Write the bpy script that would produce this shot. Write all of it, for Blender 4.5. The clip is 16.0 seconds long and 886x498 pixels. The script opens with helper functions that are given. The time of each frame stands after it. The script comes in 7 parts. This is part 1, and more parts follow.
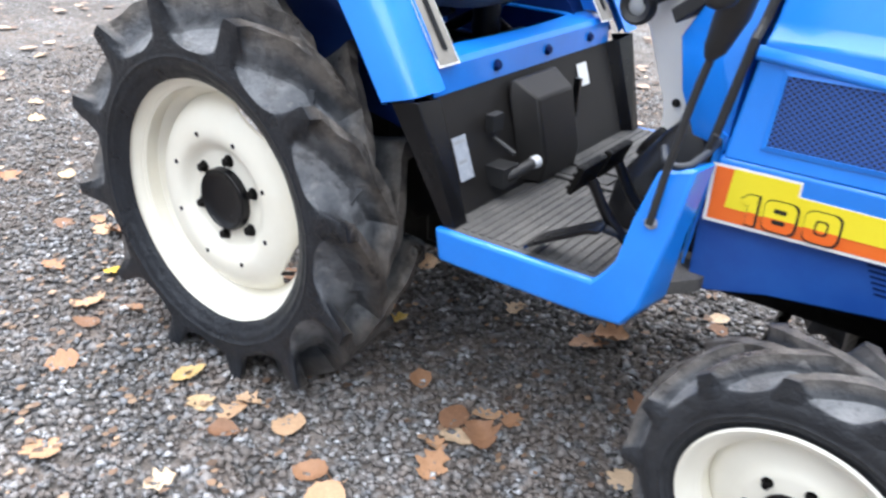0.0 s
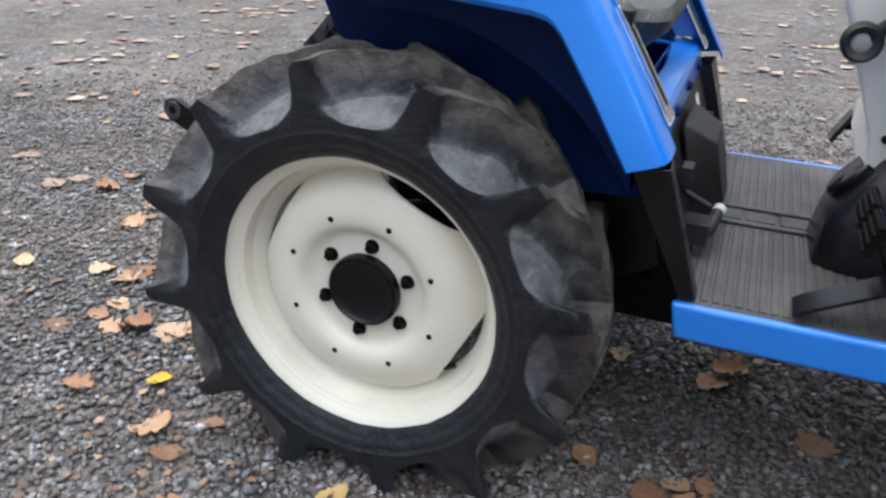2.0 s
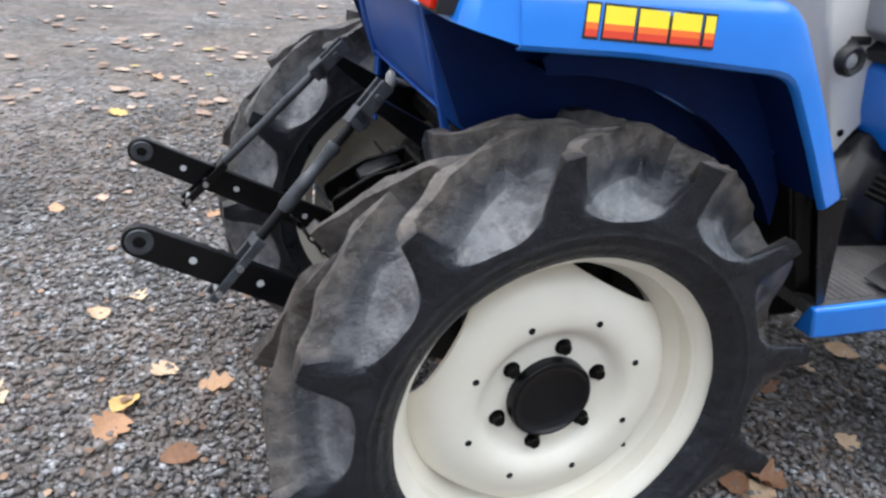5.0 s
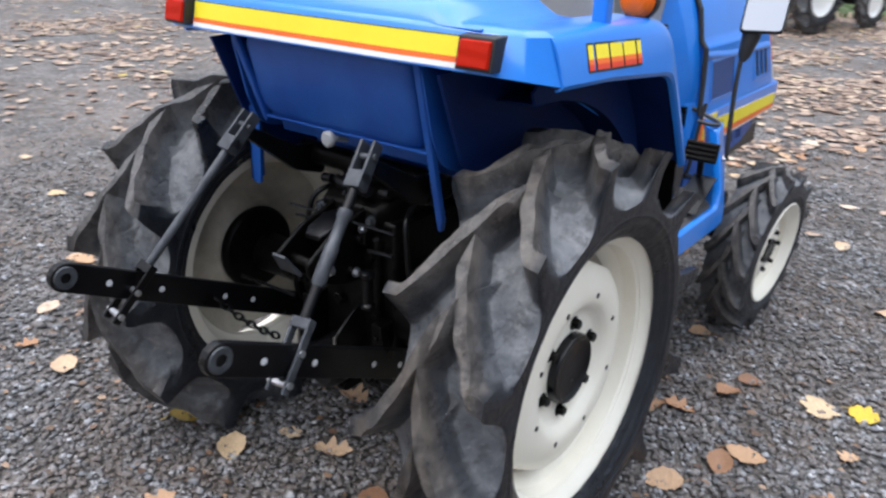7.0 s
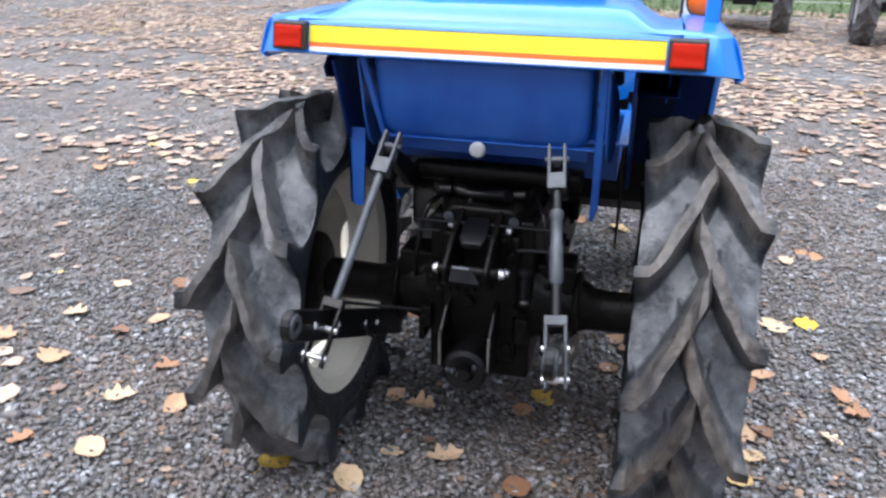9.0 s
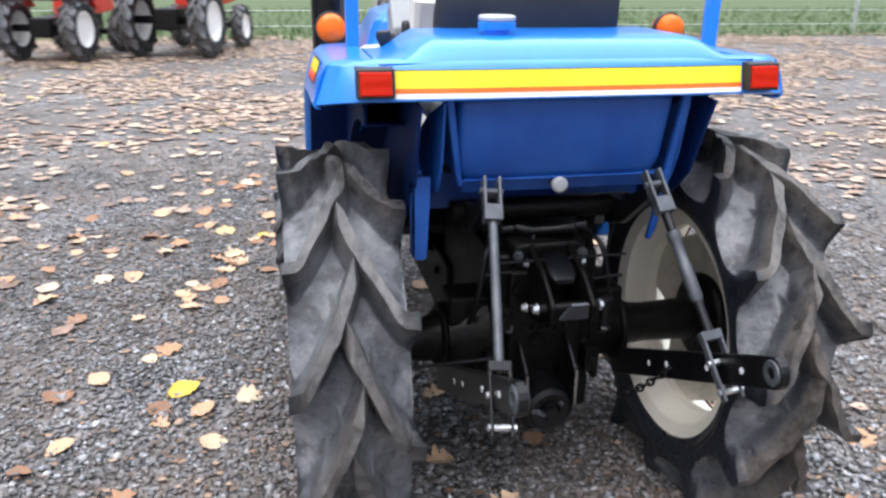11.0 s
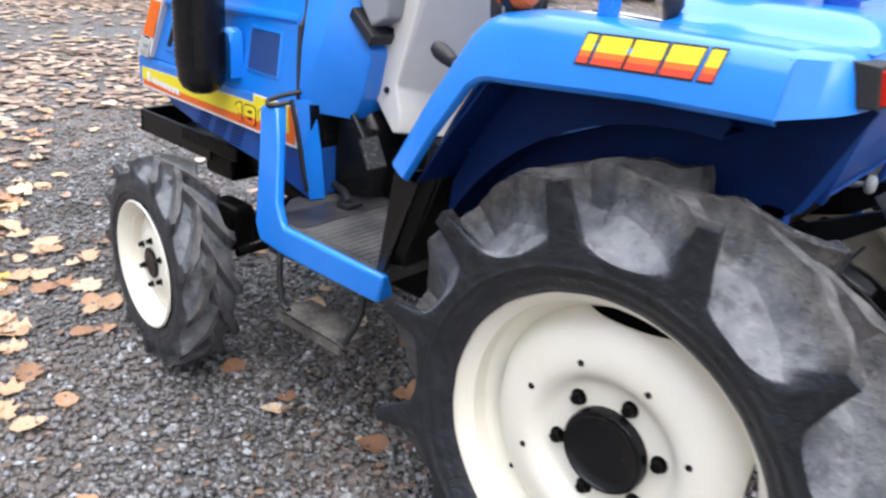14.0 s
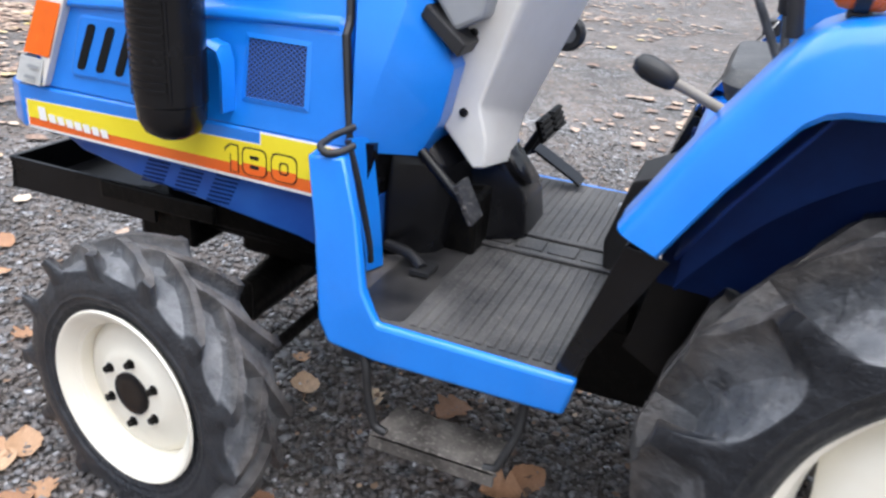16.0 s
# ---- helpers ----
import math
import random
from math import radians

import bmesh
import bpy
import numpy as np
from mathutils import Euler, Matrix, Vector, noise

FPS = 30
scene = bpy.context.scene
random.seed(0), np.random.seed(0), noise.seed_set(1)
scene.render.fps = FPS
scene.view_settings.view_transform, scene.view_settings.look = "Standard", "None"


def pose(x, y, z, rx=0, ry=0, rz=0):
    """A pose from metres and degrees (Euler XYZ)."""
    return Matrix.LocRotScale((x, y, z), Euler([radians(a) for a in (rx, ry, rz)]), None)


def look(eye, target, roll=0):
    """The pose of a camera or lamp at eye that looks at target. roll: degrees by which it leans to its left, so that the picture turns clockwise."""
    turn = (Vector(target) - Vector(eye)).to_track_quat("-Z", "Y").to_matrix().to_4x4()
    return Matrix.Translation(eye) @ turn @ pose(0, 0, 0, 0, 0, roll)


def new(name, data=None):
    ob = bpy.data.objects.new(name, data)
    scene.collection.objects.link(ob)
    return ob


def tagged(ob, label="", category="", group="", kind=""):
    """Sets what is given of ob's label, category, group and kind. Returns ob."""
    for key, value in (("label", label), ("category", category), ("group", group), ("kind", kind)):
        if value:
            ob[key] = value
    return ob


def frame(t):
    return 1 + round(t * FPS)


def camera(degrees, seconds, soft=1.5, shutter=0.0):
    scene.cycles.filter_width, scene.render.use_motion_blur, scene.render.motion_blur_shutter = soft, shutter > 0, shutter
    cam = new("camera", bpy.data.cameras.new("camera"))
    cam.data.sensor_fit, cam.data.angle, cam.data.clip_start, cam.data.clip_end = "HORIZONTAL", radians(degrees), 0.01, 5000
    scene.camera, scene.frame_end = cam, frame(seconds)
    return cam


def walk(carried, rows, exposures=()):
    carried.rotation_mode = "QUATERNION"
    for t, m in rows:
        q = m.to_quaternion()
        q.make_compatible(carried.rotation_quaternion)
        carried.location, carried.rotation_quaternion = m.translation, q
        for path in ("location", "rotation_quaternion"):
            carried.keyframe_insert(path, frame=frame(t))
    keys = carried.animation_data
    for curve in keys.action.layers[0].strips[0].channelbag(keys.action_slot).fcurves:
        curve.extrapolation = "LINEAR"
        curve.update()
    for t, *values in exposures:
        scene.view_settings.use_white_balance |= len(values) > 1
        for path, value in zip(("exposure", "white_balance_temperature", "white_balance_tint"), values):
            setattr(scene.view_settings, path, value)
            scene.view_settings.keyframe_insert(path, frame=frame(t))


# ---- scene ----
cam = camera(58.9, 16.0, soft=2.5, shutter=0.45)

PATH = [
    (0, (1.296, -1.505, 1.089), (0.283, -0.026, 0.203), 3.0),
    (0.5, (1.132, -1.546, 1.085), (0.182, -0.019, 0.212), 2.4),
    (1, (0.948, -1.587, 1.115), (0.092, -0.016, 0.221), 1.7),
    (1.5, (0.765, -1.606, 1.126), (0.016, 0.016, 0.226), 1.7),
    (2, (0.583, -1.615, 1.112), (-0.049, 0.069, 0.237), 2.2),
    (2.5, (0.408, -1.598, 1.109), (-0.076, 0.137, 0.24), 2.6),
    (3, (0.154, -1.567, 1.151), (-0.064, 0.199, 0.236), 4.4),
    (3.5, (-0.021, -1.523, 1.146), (-0.05, 0.256, 0.233), 4.7),
    (4, (-0.213, -1.458, 1.137), (-0.013, 0.311, 0.226), 5.5),
    (4.2, (-0.278, -1.437, 1.127), (0.003, 0.33, 0.232), 5.7),
    (6.3, (-0.981, -1.258, 1.163), (0.238, 0.124, 0.387), 2.1),
    (6.5, (-1.035, -1.218, 1.161), (0.258, 0.104, 0.4), 1.4),
    (7, (-1.192, -1.055, 1.191), (0.28, 0.053, 0.413), 1.7),
    (7.5, (-1.343, -0.908, 1.186), (0.261, 0.008, 0.42), 2.4),
    (8, (-1.509, -0.706, 1.175), (0.199, 0.01, 0.419), 2.5),
    (8.5, (-1.592, -0.511, 1.177), (0.155, 0.092, 0.413), 1.8),
    (9, (-1.643, -0.307, 1.204), (0.149, 0.15, 0.443), 0.9),
    (9.2, (-1.668, -0.236, 1.197), (0.153, 0.156, 0.469), 0.7),
    (11.3, (-1.523, 0.686, 1.205), (0.265, 0.141, 0.493), 1.1),
    (11.5, (-1.475, 0.785, 1.213), (0.271, 0.136, 0.486), 1.5),
    (12, (-1.309, 0.932, 1.169), (0.379, 0.129, 0.458), 2.1),
    (12.5, (-1.109, 1.108, 1.185), (0.465, 0.129, 0.434), 2.6),
    (13, (-0.905, 1.275, 1.176), (0.543, 0.12, 0.423), 3.7),
    (13.5, (-0.673, 1.386, 1.178), (0.629, 0.083, 0.398), 4.4),
    (14, (-0.439, 1.43, 1.15), (0.743, 0.019, 0.367), 5.2),
    (14.5, (-0.214, 1.483, 1.154), (0.818, -0.032, 0.353), 5.2),
    (15, (0.015, 1.51, 1.147), (0.891, -0.098, 0.343), 5.0),
    (15.5, (0.211, 1.455, 1.125), (0.981, -0.204, 0.315), 4.8),
    (16, (0.41, 1.398, 1.106), (1.033, -0.314, 0.281), 5.0),
]
# the clip's camera brightens and darkens by itself: seconds, stops
EXPOSURES = [(0, 1.98), (0.5, 2.04), (1, 1.6), (1.5, 1.1), (2.5, 1.2), (3, 1.2), (3.5, 1.38), (4, 1.43), (6.5, 1.25), (7.5, 1.22), (8.5, 1.62), (9, 1.6),
             (11.5, 1.60), (12, 1.27), (12.5, 1.1), (13, 1.32), (14, 1.53), (14.5, 1.55), (15, 1.52), (16, 1.52)]
# the white balance is cooler on the way out than on the way back
EXPOSURES = [(t, stops, 6380 if t < 7 else 6130 if t < 9.5 else 6290, 11 if t < 7 else 13 if t < 9.5 else 12) for t, stops in EXPOSURES]
walk(cam, [(t, look(eye, target, roll)) for t, eye, target, roll in PATH], EXPOSURES)

# ---------------------------------------------------------------- light
world = bpy.data.worlds.new("overcast_sky")
scene.world = world
world.use_nodes = True
wn = world.node_tree
sky = wn.nodes.new("ShaderNodeTexSky")
sky.sky_type = 'NISHITA'
sky.sun_disc = False
sky.sun_elevation = radians(62)
sky.sun_rotation = radians(307)
sky.dust_density = 4.0
grey = wn.nodes.new("ShaderNodeHueSaturation")
grey.inputs["Saturation"].default_value = 0.55
wn.links.new(sky.outputs[0], grey.inputs["Color"])
wn.links.new(grey.outputs[0], wn.nodes["Background"].inputs["Color"])
wn.nodes["Background"].inputs["Strength"].default_value = 0.075

sun_data = bpy.data.lights.new("sun", 'SUN')
sun_data.energy = 2.1
sun_data.angle = radians(100)
sun_data.color = (0.915, 0.965, 1.0)
sun = new("sun", sun_data)
sun.matrix_world = look((0.6, -0.35, 6), (0, 0, 0))


# ---------------------------------------------------------------- materials
def nodes_of(name):
    m = bpy.data.materials.new(name)
    m.use_nodes = True
    return m, m.node_tree.nodes, m.node_tree.links, m.node_tree.nodes["Principled BSDF"]


def surface(name, c1, c2, scale=12.0, rough=0.5, rough2=None, metal=0.0, bump=0.0, bump_scale=None, coat=0.0,
            detail=6.0, fine=None, spread=0.0, spec=0.5, lo=0.35, hi=0.65, random_value=0.0):
    """Noise between two colours at one scale, fine specks at another, bump, and rougher patches."""
    m, n, l, b = nodes_of(name)
    tc = n.new("ShaderNodeTexCoord")
    nz = n.new("ShaderNodeTexNoise")
    nz.inputs["Scale"].default_value = scale
    nz.inputs["Detail"].default_value = detail
    nz.inputs["Roughness"].default_value = 0.62
    l.new(tc.outputs["Object"], nz.inputs["Vector"])
    ramp = n.new("ShaderNodeMapRange")
    ramp.inputs["From Min"].default_value, ramp.inputs["From Max"].default_value = lo, hi
    l.new(nz.outputs["Fac"], ramp.inputs["Value"])
    mix = n.new("ShaderNodeMix")
    mix.data_type = 'RGBA'
    mix.inputs["A"].default_value, mix.inputs["B"].default_value = (*c1, 1), (*c2, 1)
    l.new(ramp.outputs[0], mix.inputs["Factor"])
    out = mix.outputs["Result"]
    f2 = n.new("ShaderNodeTexNoise")
    f2.inputs["Scale"].default_value = bump_scale or scale * 14
    f2.inputs["Detail"].default_value = 5
    l.new(tc.outputs["Object"], f2.inputs["Vector"])
    if fine:
        r2 = n.new("ShaderNodeMapRange")
        r2.inputs["From Min"].default_value, r2.inputs["From Max"].default_value = 0.55, 0.72
        l.new(f2.outputs["Fac"], r2.inputs["Value"])
        m2 = n.new("ShaderNodeMix")
        m2.data_type = 'RGBA'
        m2.inputs["B"].default_value = (*fine, 1)
        l.new(out, m2.inputs["A"])
        l.new(r2.outputs[0], m2.inputs["Factor"])
        out = m2.outputs["Result"]
    if random_value:
        oi = n.new("ShaderNodeObjectInfo")
        hs = n.new("ShaderNodeHueSaturation")
        mr = n.new("ShaderNodeMapRange")
        mr.inputs["To Min"].default_value, mr.inputs["To Max"].default_value = 1 - random_value, 1 + random_value
        l.new(oi.outputs["Random"], mr.inputs["Value"])
        l.new(mr.outputs[0], hs.inputs["Value"])
        l.new(out, hs.inputs["Color"])
        out = hs.outputs["Color"]
    l.new(out, b.inputs["Base Color"])
    rr = n.new("ShaderNodeMapRange")
    rr.inputs["To Min"].default_value = rough
    rr.inputs["To Max"].default_value = rough if rough2 is None else rough2
    l.new(nz.outputs["Fac"], rr.inputs["Value"])
    l.new(rr.outputs[0], b.inputs["Roughness"])
    b.inputs["Metallic"].default_value = metal
    b.inputs["Coat Weight"].default_value = coat
    b.inputs["Coat Roughness"].default_value = 0.12
    b.inputs["Specular IOR Level"].default_value = spec
    if bump:
        bp = n.new("ShaderNodeBump")
        bp.inputs["Strength"].default_value = bump
        bp.inputs["Distance"].default_value = 0.004
        l.new(f2.outputs["Fac"], bp.inputs["Height"])
        l.new(bp.outputs[0], b.inputs["Normal"])
    return m


BLUE = surface("blue_paint", (0.006, 0.185, 0.70), (0.012, 0.220, 0.79), 5, 0.26, 0.38, coat=0.6, bump=0.012, bump_scale=300)
# the body blue again, darkened for shade on tank, skirt and seat well
BLUE_SHADED = surface("blue_paint_shaded", (0.004, 0.055, 0.29), (0.010, 0.085, 0.36), 9, 0.4, 0.65, bump=0.03, bump_scale=200, coat=0.1)
# blue darkened for the shade under the fenders; also colours bolts and slots
ARCH_BLUE = surface("shaded_dark_blue", (0.0004, 0.010, 0.072), (0.0015, 0.020, 0.105), 9, 0.5, 0.75, bump=0.05, bump_scale=150, spec=0.2)
SCUFFED = surface("scuffed_dull_steel", (0.045, 0.040, 0.036), (0.17, 0.155, 0.14), 18, 0.5, 0.75, metal=0.2, bump=0.2, bump_scale=140, fine=(0.24, 0.22, 0.20))
CREAM = surface("cream_wheel_paint", (0.83, 0.785, 0.67), (0.88, 0.845, 0.74), 7, 0.34, 0.5, coat=0.25, bump=0.02, bump_scale=220)
# wheel cream darkened for the shade on the discs' inward side
SHADED_CREAM = surface("shaded_cream_paint", (0.38, 0.35, 0.28), (0.64, 0.60, 0.50), 9, 0.5, 0.75, bump=0.08, bump_scale=120)
BLACK = surface("black_paint", (0.0018, 0.0018, 0.0022), (0.005, 0.005, 0.006), 14, 0.2, 0.42, bump=0.06, bump_scale=180, spec=0.28)
BLACK_SATIN = surface("black_satin_plastic", (0.011, 0.011, 0.012), (0.02, 0.02, 0.021), 10, 0.42, 0.6, bump=0.04, bump_scale=400)
PANEL = surface("dark_brown_black_panel", (0.009, 0.0082, 0.0078), (0.018, 0.016, 0.015), 8, 0.4, 0.6, bump=0.03, bump_scale=300, spec=0.3)
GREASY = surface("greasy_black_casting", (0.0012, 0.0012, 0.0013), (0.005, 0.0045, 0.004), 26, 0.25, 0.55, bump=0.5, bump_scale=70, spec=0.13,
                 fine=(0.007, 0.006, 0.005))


def tyre_material():
    """Black sidewall rubber, grey dust on the tread and brown wear on the lugs, spread by two wear maps of the mesh."""
    m, n, l, b = nodes_of("worn_tyre_rubber")
    tc = n.new("ShaderNodeTexCoord")

    def noise_at(scale, detail=7):
        t = n.new("ShaderNodeTexNoise")
        t.inputs["Scale"].default_value, t.inputs["Detail"].default_value = scale, detail
        t.inputs["Roughness"].default_value = 0.65
        l.new(tc.outputs["Object"], t.inputs["Vector"])
        return t.outputs["Fac"]

    def span(v, a, b_, c=0.0, d=1.0):
        r = n.new("ShaderNodeMapRange")
        for k, val in zip(("From Min", "From Max", "To Min", "To Max"), (a, b_, c, d)):
            r.inputs[k].default_value = val
        l.new(v, r.inputs["Value"])
        return r.outputs[0]

    def mix(f, a, b_):
        x = n.new("ShaderNodeMix")
        x.data_type = 'RGBA'
        l.new(f, x.inputs["Factor"])
        for k, v in (("A", a), ("B", b_)):
            if isinstance(v, tuple):
                x.inputs[k].default_value = (*v, 1)
            else:
                l.new(v, x.inputs[k])
        return x.outputs["Result"]

    def times(a, b_):
        x = n.new("ShaderNodeMath")
        x.operation = 'MULTIPLY'
        l.new(a, x.inputs[0])
        l.new(b_, x.inputs[1])
        return x.outputs[0]

    broad, mid, fine = noise_at(7), noise_at(24), noise_at(150, 5)
    at = []
    for nm in ("dust", "lug"):
        a = n.new("ShaderNodeAttribute")
        a.attribute_name = nm
        at.append(a.outputs["Fac"])
    side = mix(span(mid, 0.35, 0.7), (0.0062, 0.0080, 0.0120), (0.0165, 0.0195, 0.0260))
    tread = mix(span(mid, 0.32, 0.68), (0.130, 0.138, 0.152), (0.225, 0.228, 0.236))
    tread = mix(span(broad, 0.46, 0.58, 0.0, 0.65), tread, (0.050, 0.056, 0.068))
    tread = mix(span(noise_at(17, 10), 0.51, 0.57, 0.0, 0.62), tread, (0.045, 0.045, 0.049))
    tread = mix(span(noise_at(60, 8), 0.52, 0.70, 0.0, 0.4), tread, (0.070, 0.070, 0.074))
    tread = mix(span(noise_at(38, 10), 0.58, 0.66, 0.0, 0.45), tread, (0.27, 0.262, 0.255))
    tread = mix(span(fine, 0.60, 0.74, 0.0, 0.35), tread, (0.36, 0.35, 0.34))
    lug = mix(span(mid, 0.40, 0.60), (0.040, 0.034, 0.030), (0.125, 0.107, 0.092))
    lug = mix(span(fine, 0.56, 0.72, 0.0, 0.7), lug, (0.20, 0.178, 0.158))
    c = mix(at[0], side, tread)
    c = mix(times(at[1], span(broad, 0.3, 0.6, 0.6, 0.95)), c, lug)
    l.new(c, b.inputs["Base Color"])
    l.new(span(times(span(mid, 0.35, 0.65, 0.6, 1.0), span(broad, 0.35, 0.65, 1.0, 0.5)), 0.3, 1.0, 0.22, 0.55), b.inputs["Roughness"])
    b.inputs["Specular IOR Level"].default_value = 0.46
    bp = n.new("ShaderNodeBump")
    bp.inputs["Strength"].default_value = 0.35
    bp.inputs["Distance"].default_value = 0.005
    l.new(fine, bp.inputs["Height"])
    bp2 = n.new("ShaderNodeBump")
    bp2.inputs["Strength"].default_value = 0.8
    bp2.inputs["Distance"].default_value = 0.01
    l.new(mid, bp2.inputs["Height"])
    l.new(bp.outputs[0], bp2.inputs["Normal"])
    l.new(bp2.outputs[0], b.inputs["Normal"])
    return m


TYRE = tyre_material()
STEEL = surface("zinc_plated_steel", (0.42, 0.43, 0.45), (0.62, 0.63, 0.65), 30, 0.25, 0.45, metal=0.9, bump=0.05, bump_scale=200)
GREY_STEEL = surface("grey_painted_steel", (0.036, 0.040, 0.048), (0.085, 0.093, 0.106), 25, 0.35, 0.55, metal=0.35, bump=0.06, bump_scale=200,
                     fine=(0.06, 0.06, 0.06))
DULL_STEEL = surface("dull_beige_steel", (0.20, 0.18, 0.155), (0.30, 0.275, 0.24), 30, 0.45, 0.65, metal=0.2, bump=0.08, bump_scale=200)
WORN_PAD = surface("worn_black_pedal_rubber", (0.007, 0.007, 0.008), (0.028, 0.027, 0.027), 40, 0.3, 0.55, bump=0.3, bump_scale=160, fine=(0.20, 0.185, 0.17))
GLOSS_BLACK = surface("glossy_black_plastic", (0.004, 0.004, 0.005), (0.008, 0.008, 0.009), 10, 0.20, 0.32, bump=0.03, bump_scale=300, spec=0.3)
MAT = surface("dusty_rubber_mat", (0.020, 0.020, 0.022), (0.098, 0.093, 0.088), 9, 0.36, 0.7, bump=0.2, bump_scale=200, lo=0.34, hi=0.72,
              fine=(0.13, 0.12, 0.11))
SMOOTH_MAT = surface("smooth_worn_rubber", (0.013, 0.013, 0.014), (0.045, 0.042, 0.040), 14, 0.3, 0.5, bump=0.05, bump_scale=200)
WHITE_COVER = surface("off_white_plastic", (0.70, 0.68, 0.64), (0.77, 0.755, 0.71), 6, 0.4, 0.55, bump=0.02, bump_scale=300)
GREY_DASH = surface("grey_dash_plastic", (0.26, 0.27, 0.28), (0.33, 0.34, 0.35), 6, 0.4, 0.55, bump=0.03, bump_scale=300)
SEAT = surface("dark_grey_vinyl", (0.035, 0.036, 0.038), (0.10, 0.10, 0.10), 12, 0.42, 0.65, bump=0.12, bump_scale=260, fine=(0.15, 0.145, 0.14))
YELLOW = surface("yellow_decal", (0.86, 0.70, 0.02), (0.90, 0.75, 0.03), 8, 0.35, 0.5)
ORANGE = surface("orange_decal", (0.85, 0.14, 0.015), (0.88, 0.17, 0.02), 8, 0.35, 0.5)
RED = surface("red_decal", (0.72, 0.05, 0.02), (0.76, 0.06, 0.02), 8, 0.35, 0.5)
WHITE = surface("white_decal", (0.82, 0.82, 0.80), (0.86, 0.86, 0.85), 8, 0.35, 0.5)
OLIVE = surface("olive_decal", (0.05, 0.06, 0.01), (0.07, 0.08, 0.015), 8, 0.35, 0.5)
DECAL_BLACK = surface("black_decal", (0.01, 0.01, 0.01), (0.016, 0.016, 0.016), 8, 0.35, 0.5)
STICKER = surface("grey_sticker", (0.50, 0.51, 0.53), (0.62, 0.63, 0.65), 60, 0.4, 0.6)
LABEL = surface("blue_grey_label", (0.30, 0.33, 0.38), (0.42, 0.44, 0.48), 70, 0.4, 0.6)
GATE = surface("bronze_grey_plate", (0.20, 0.185, 0.165), (0.27, 0.25, 0.22), 20, 0.4, 0.6)
RED_PAINT = surface("red_paint", (0.55, 0.035, 0.02), (0.65, 0.05, 0.03), 5, 0.35, 0.5, coat=0.2)
NAVY_PAINT = surface("dark_blue_paint", (0.02, 0.03, 0.08), (0.03, 0.045, 0.11), 5, 0.35, 0.5)
GREEN_PAINT = surface("green_paint", (0.02, 0.15, 0.04), (0.03, 0.2, 0.06), 5, 0.35, 0.5)
GALV = surface("galvanised_metal", (0.45, 0.46, 0.47), (0.55, 0.56, 0.57), 20, 0.4, 0.6, metal=0.5)


def lens_material(name, colour, rough=0.18, spec=0.3):
    m, n, l, b = nodes_of(name)
    tc = n.new("ShaderNodeTexCoord")
    wv = n.new("ShaderNodeTexWave")
    wv.inputs["Scale"].default_value = 60
    l.new(tc.outputs["Object"], wv.inputs["Vector"])
    bp = n.new("ShaderNodeBump")
    bp.inputs["Strength"].default_value = 0.4
    bp.inputs["Distance"].default_value = 0.002
    l.new(wv.outputs["Fac"], bp.inputs["Height"])
    l.new(bp.outputs[0], b.inputs["Normal"])
    nz = n.new("ShaderNodeTexNoise")
    nz.inputs["Scale"].default_value = 40
    mx = n.new("ShaderNodeMix")
    mx.data_type = 'RGBA'
    mx.inputs["A"].default_value = (*colour, 1)
    mx.inputs["B"].default_value = (*[c * 0.75 for c in colour], 1)
    l.new(tc.outputs["Object"], nz.inputs["Vector"])
    l.new(nz.outputs["Fac"], mx.inputs["Factor"])
    l.new(mx.outputs["Result"], b.inputs["Base Color"])
    b.inputs["Roughness"].default_value = rough
    b.inputs["Specular IOR Level"].default_value = spec
    return m


RED_LENS = lens_material("red_lamp_lens", (0.50, 0.014, 0.002), 0.45, 0.12)
AMBER_LENS = lens_material("amber_lamp_lens", (1.0, 0.17, 0.012))
CLEAR_LENS = lens_material("clear_lamp_lens", (0.62, 0.63, 0.62))

MIRROR, _, _, mb = nodes_of("mirror_glass")
mb.inputs["Metallic"].default_value = 1.0
mb.inputs["Roughness"].default_value = 0.04
mb.inputs["Base Color"].default_value = (0.85, 0.86, 0.87, 1)


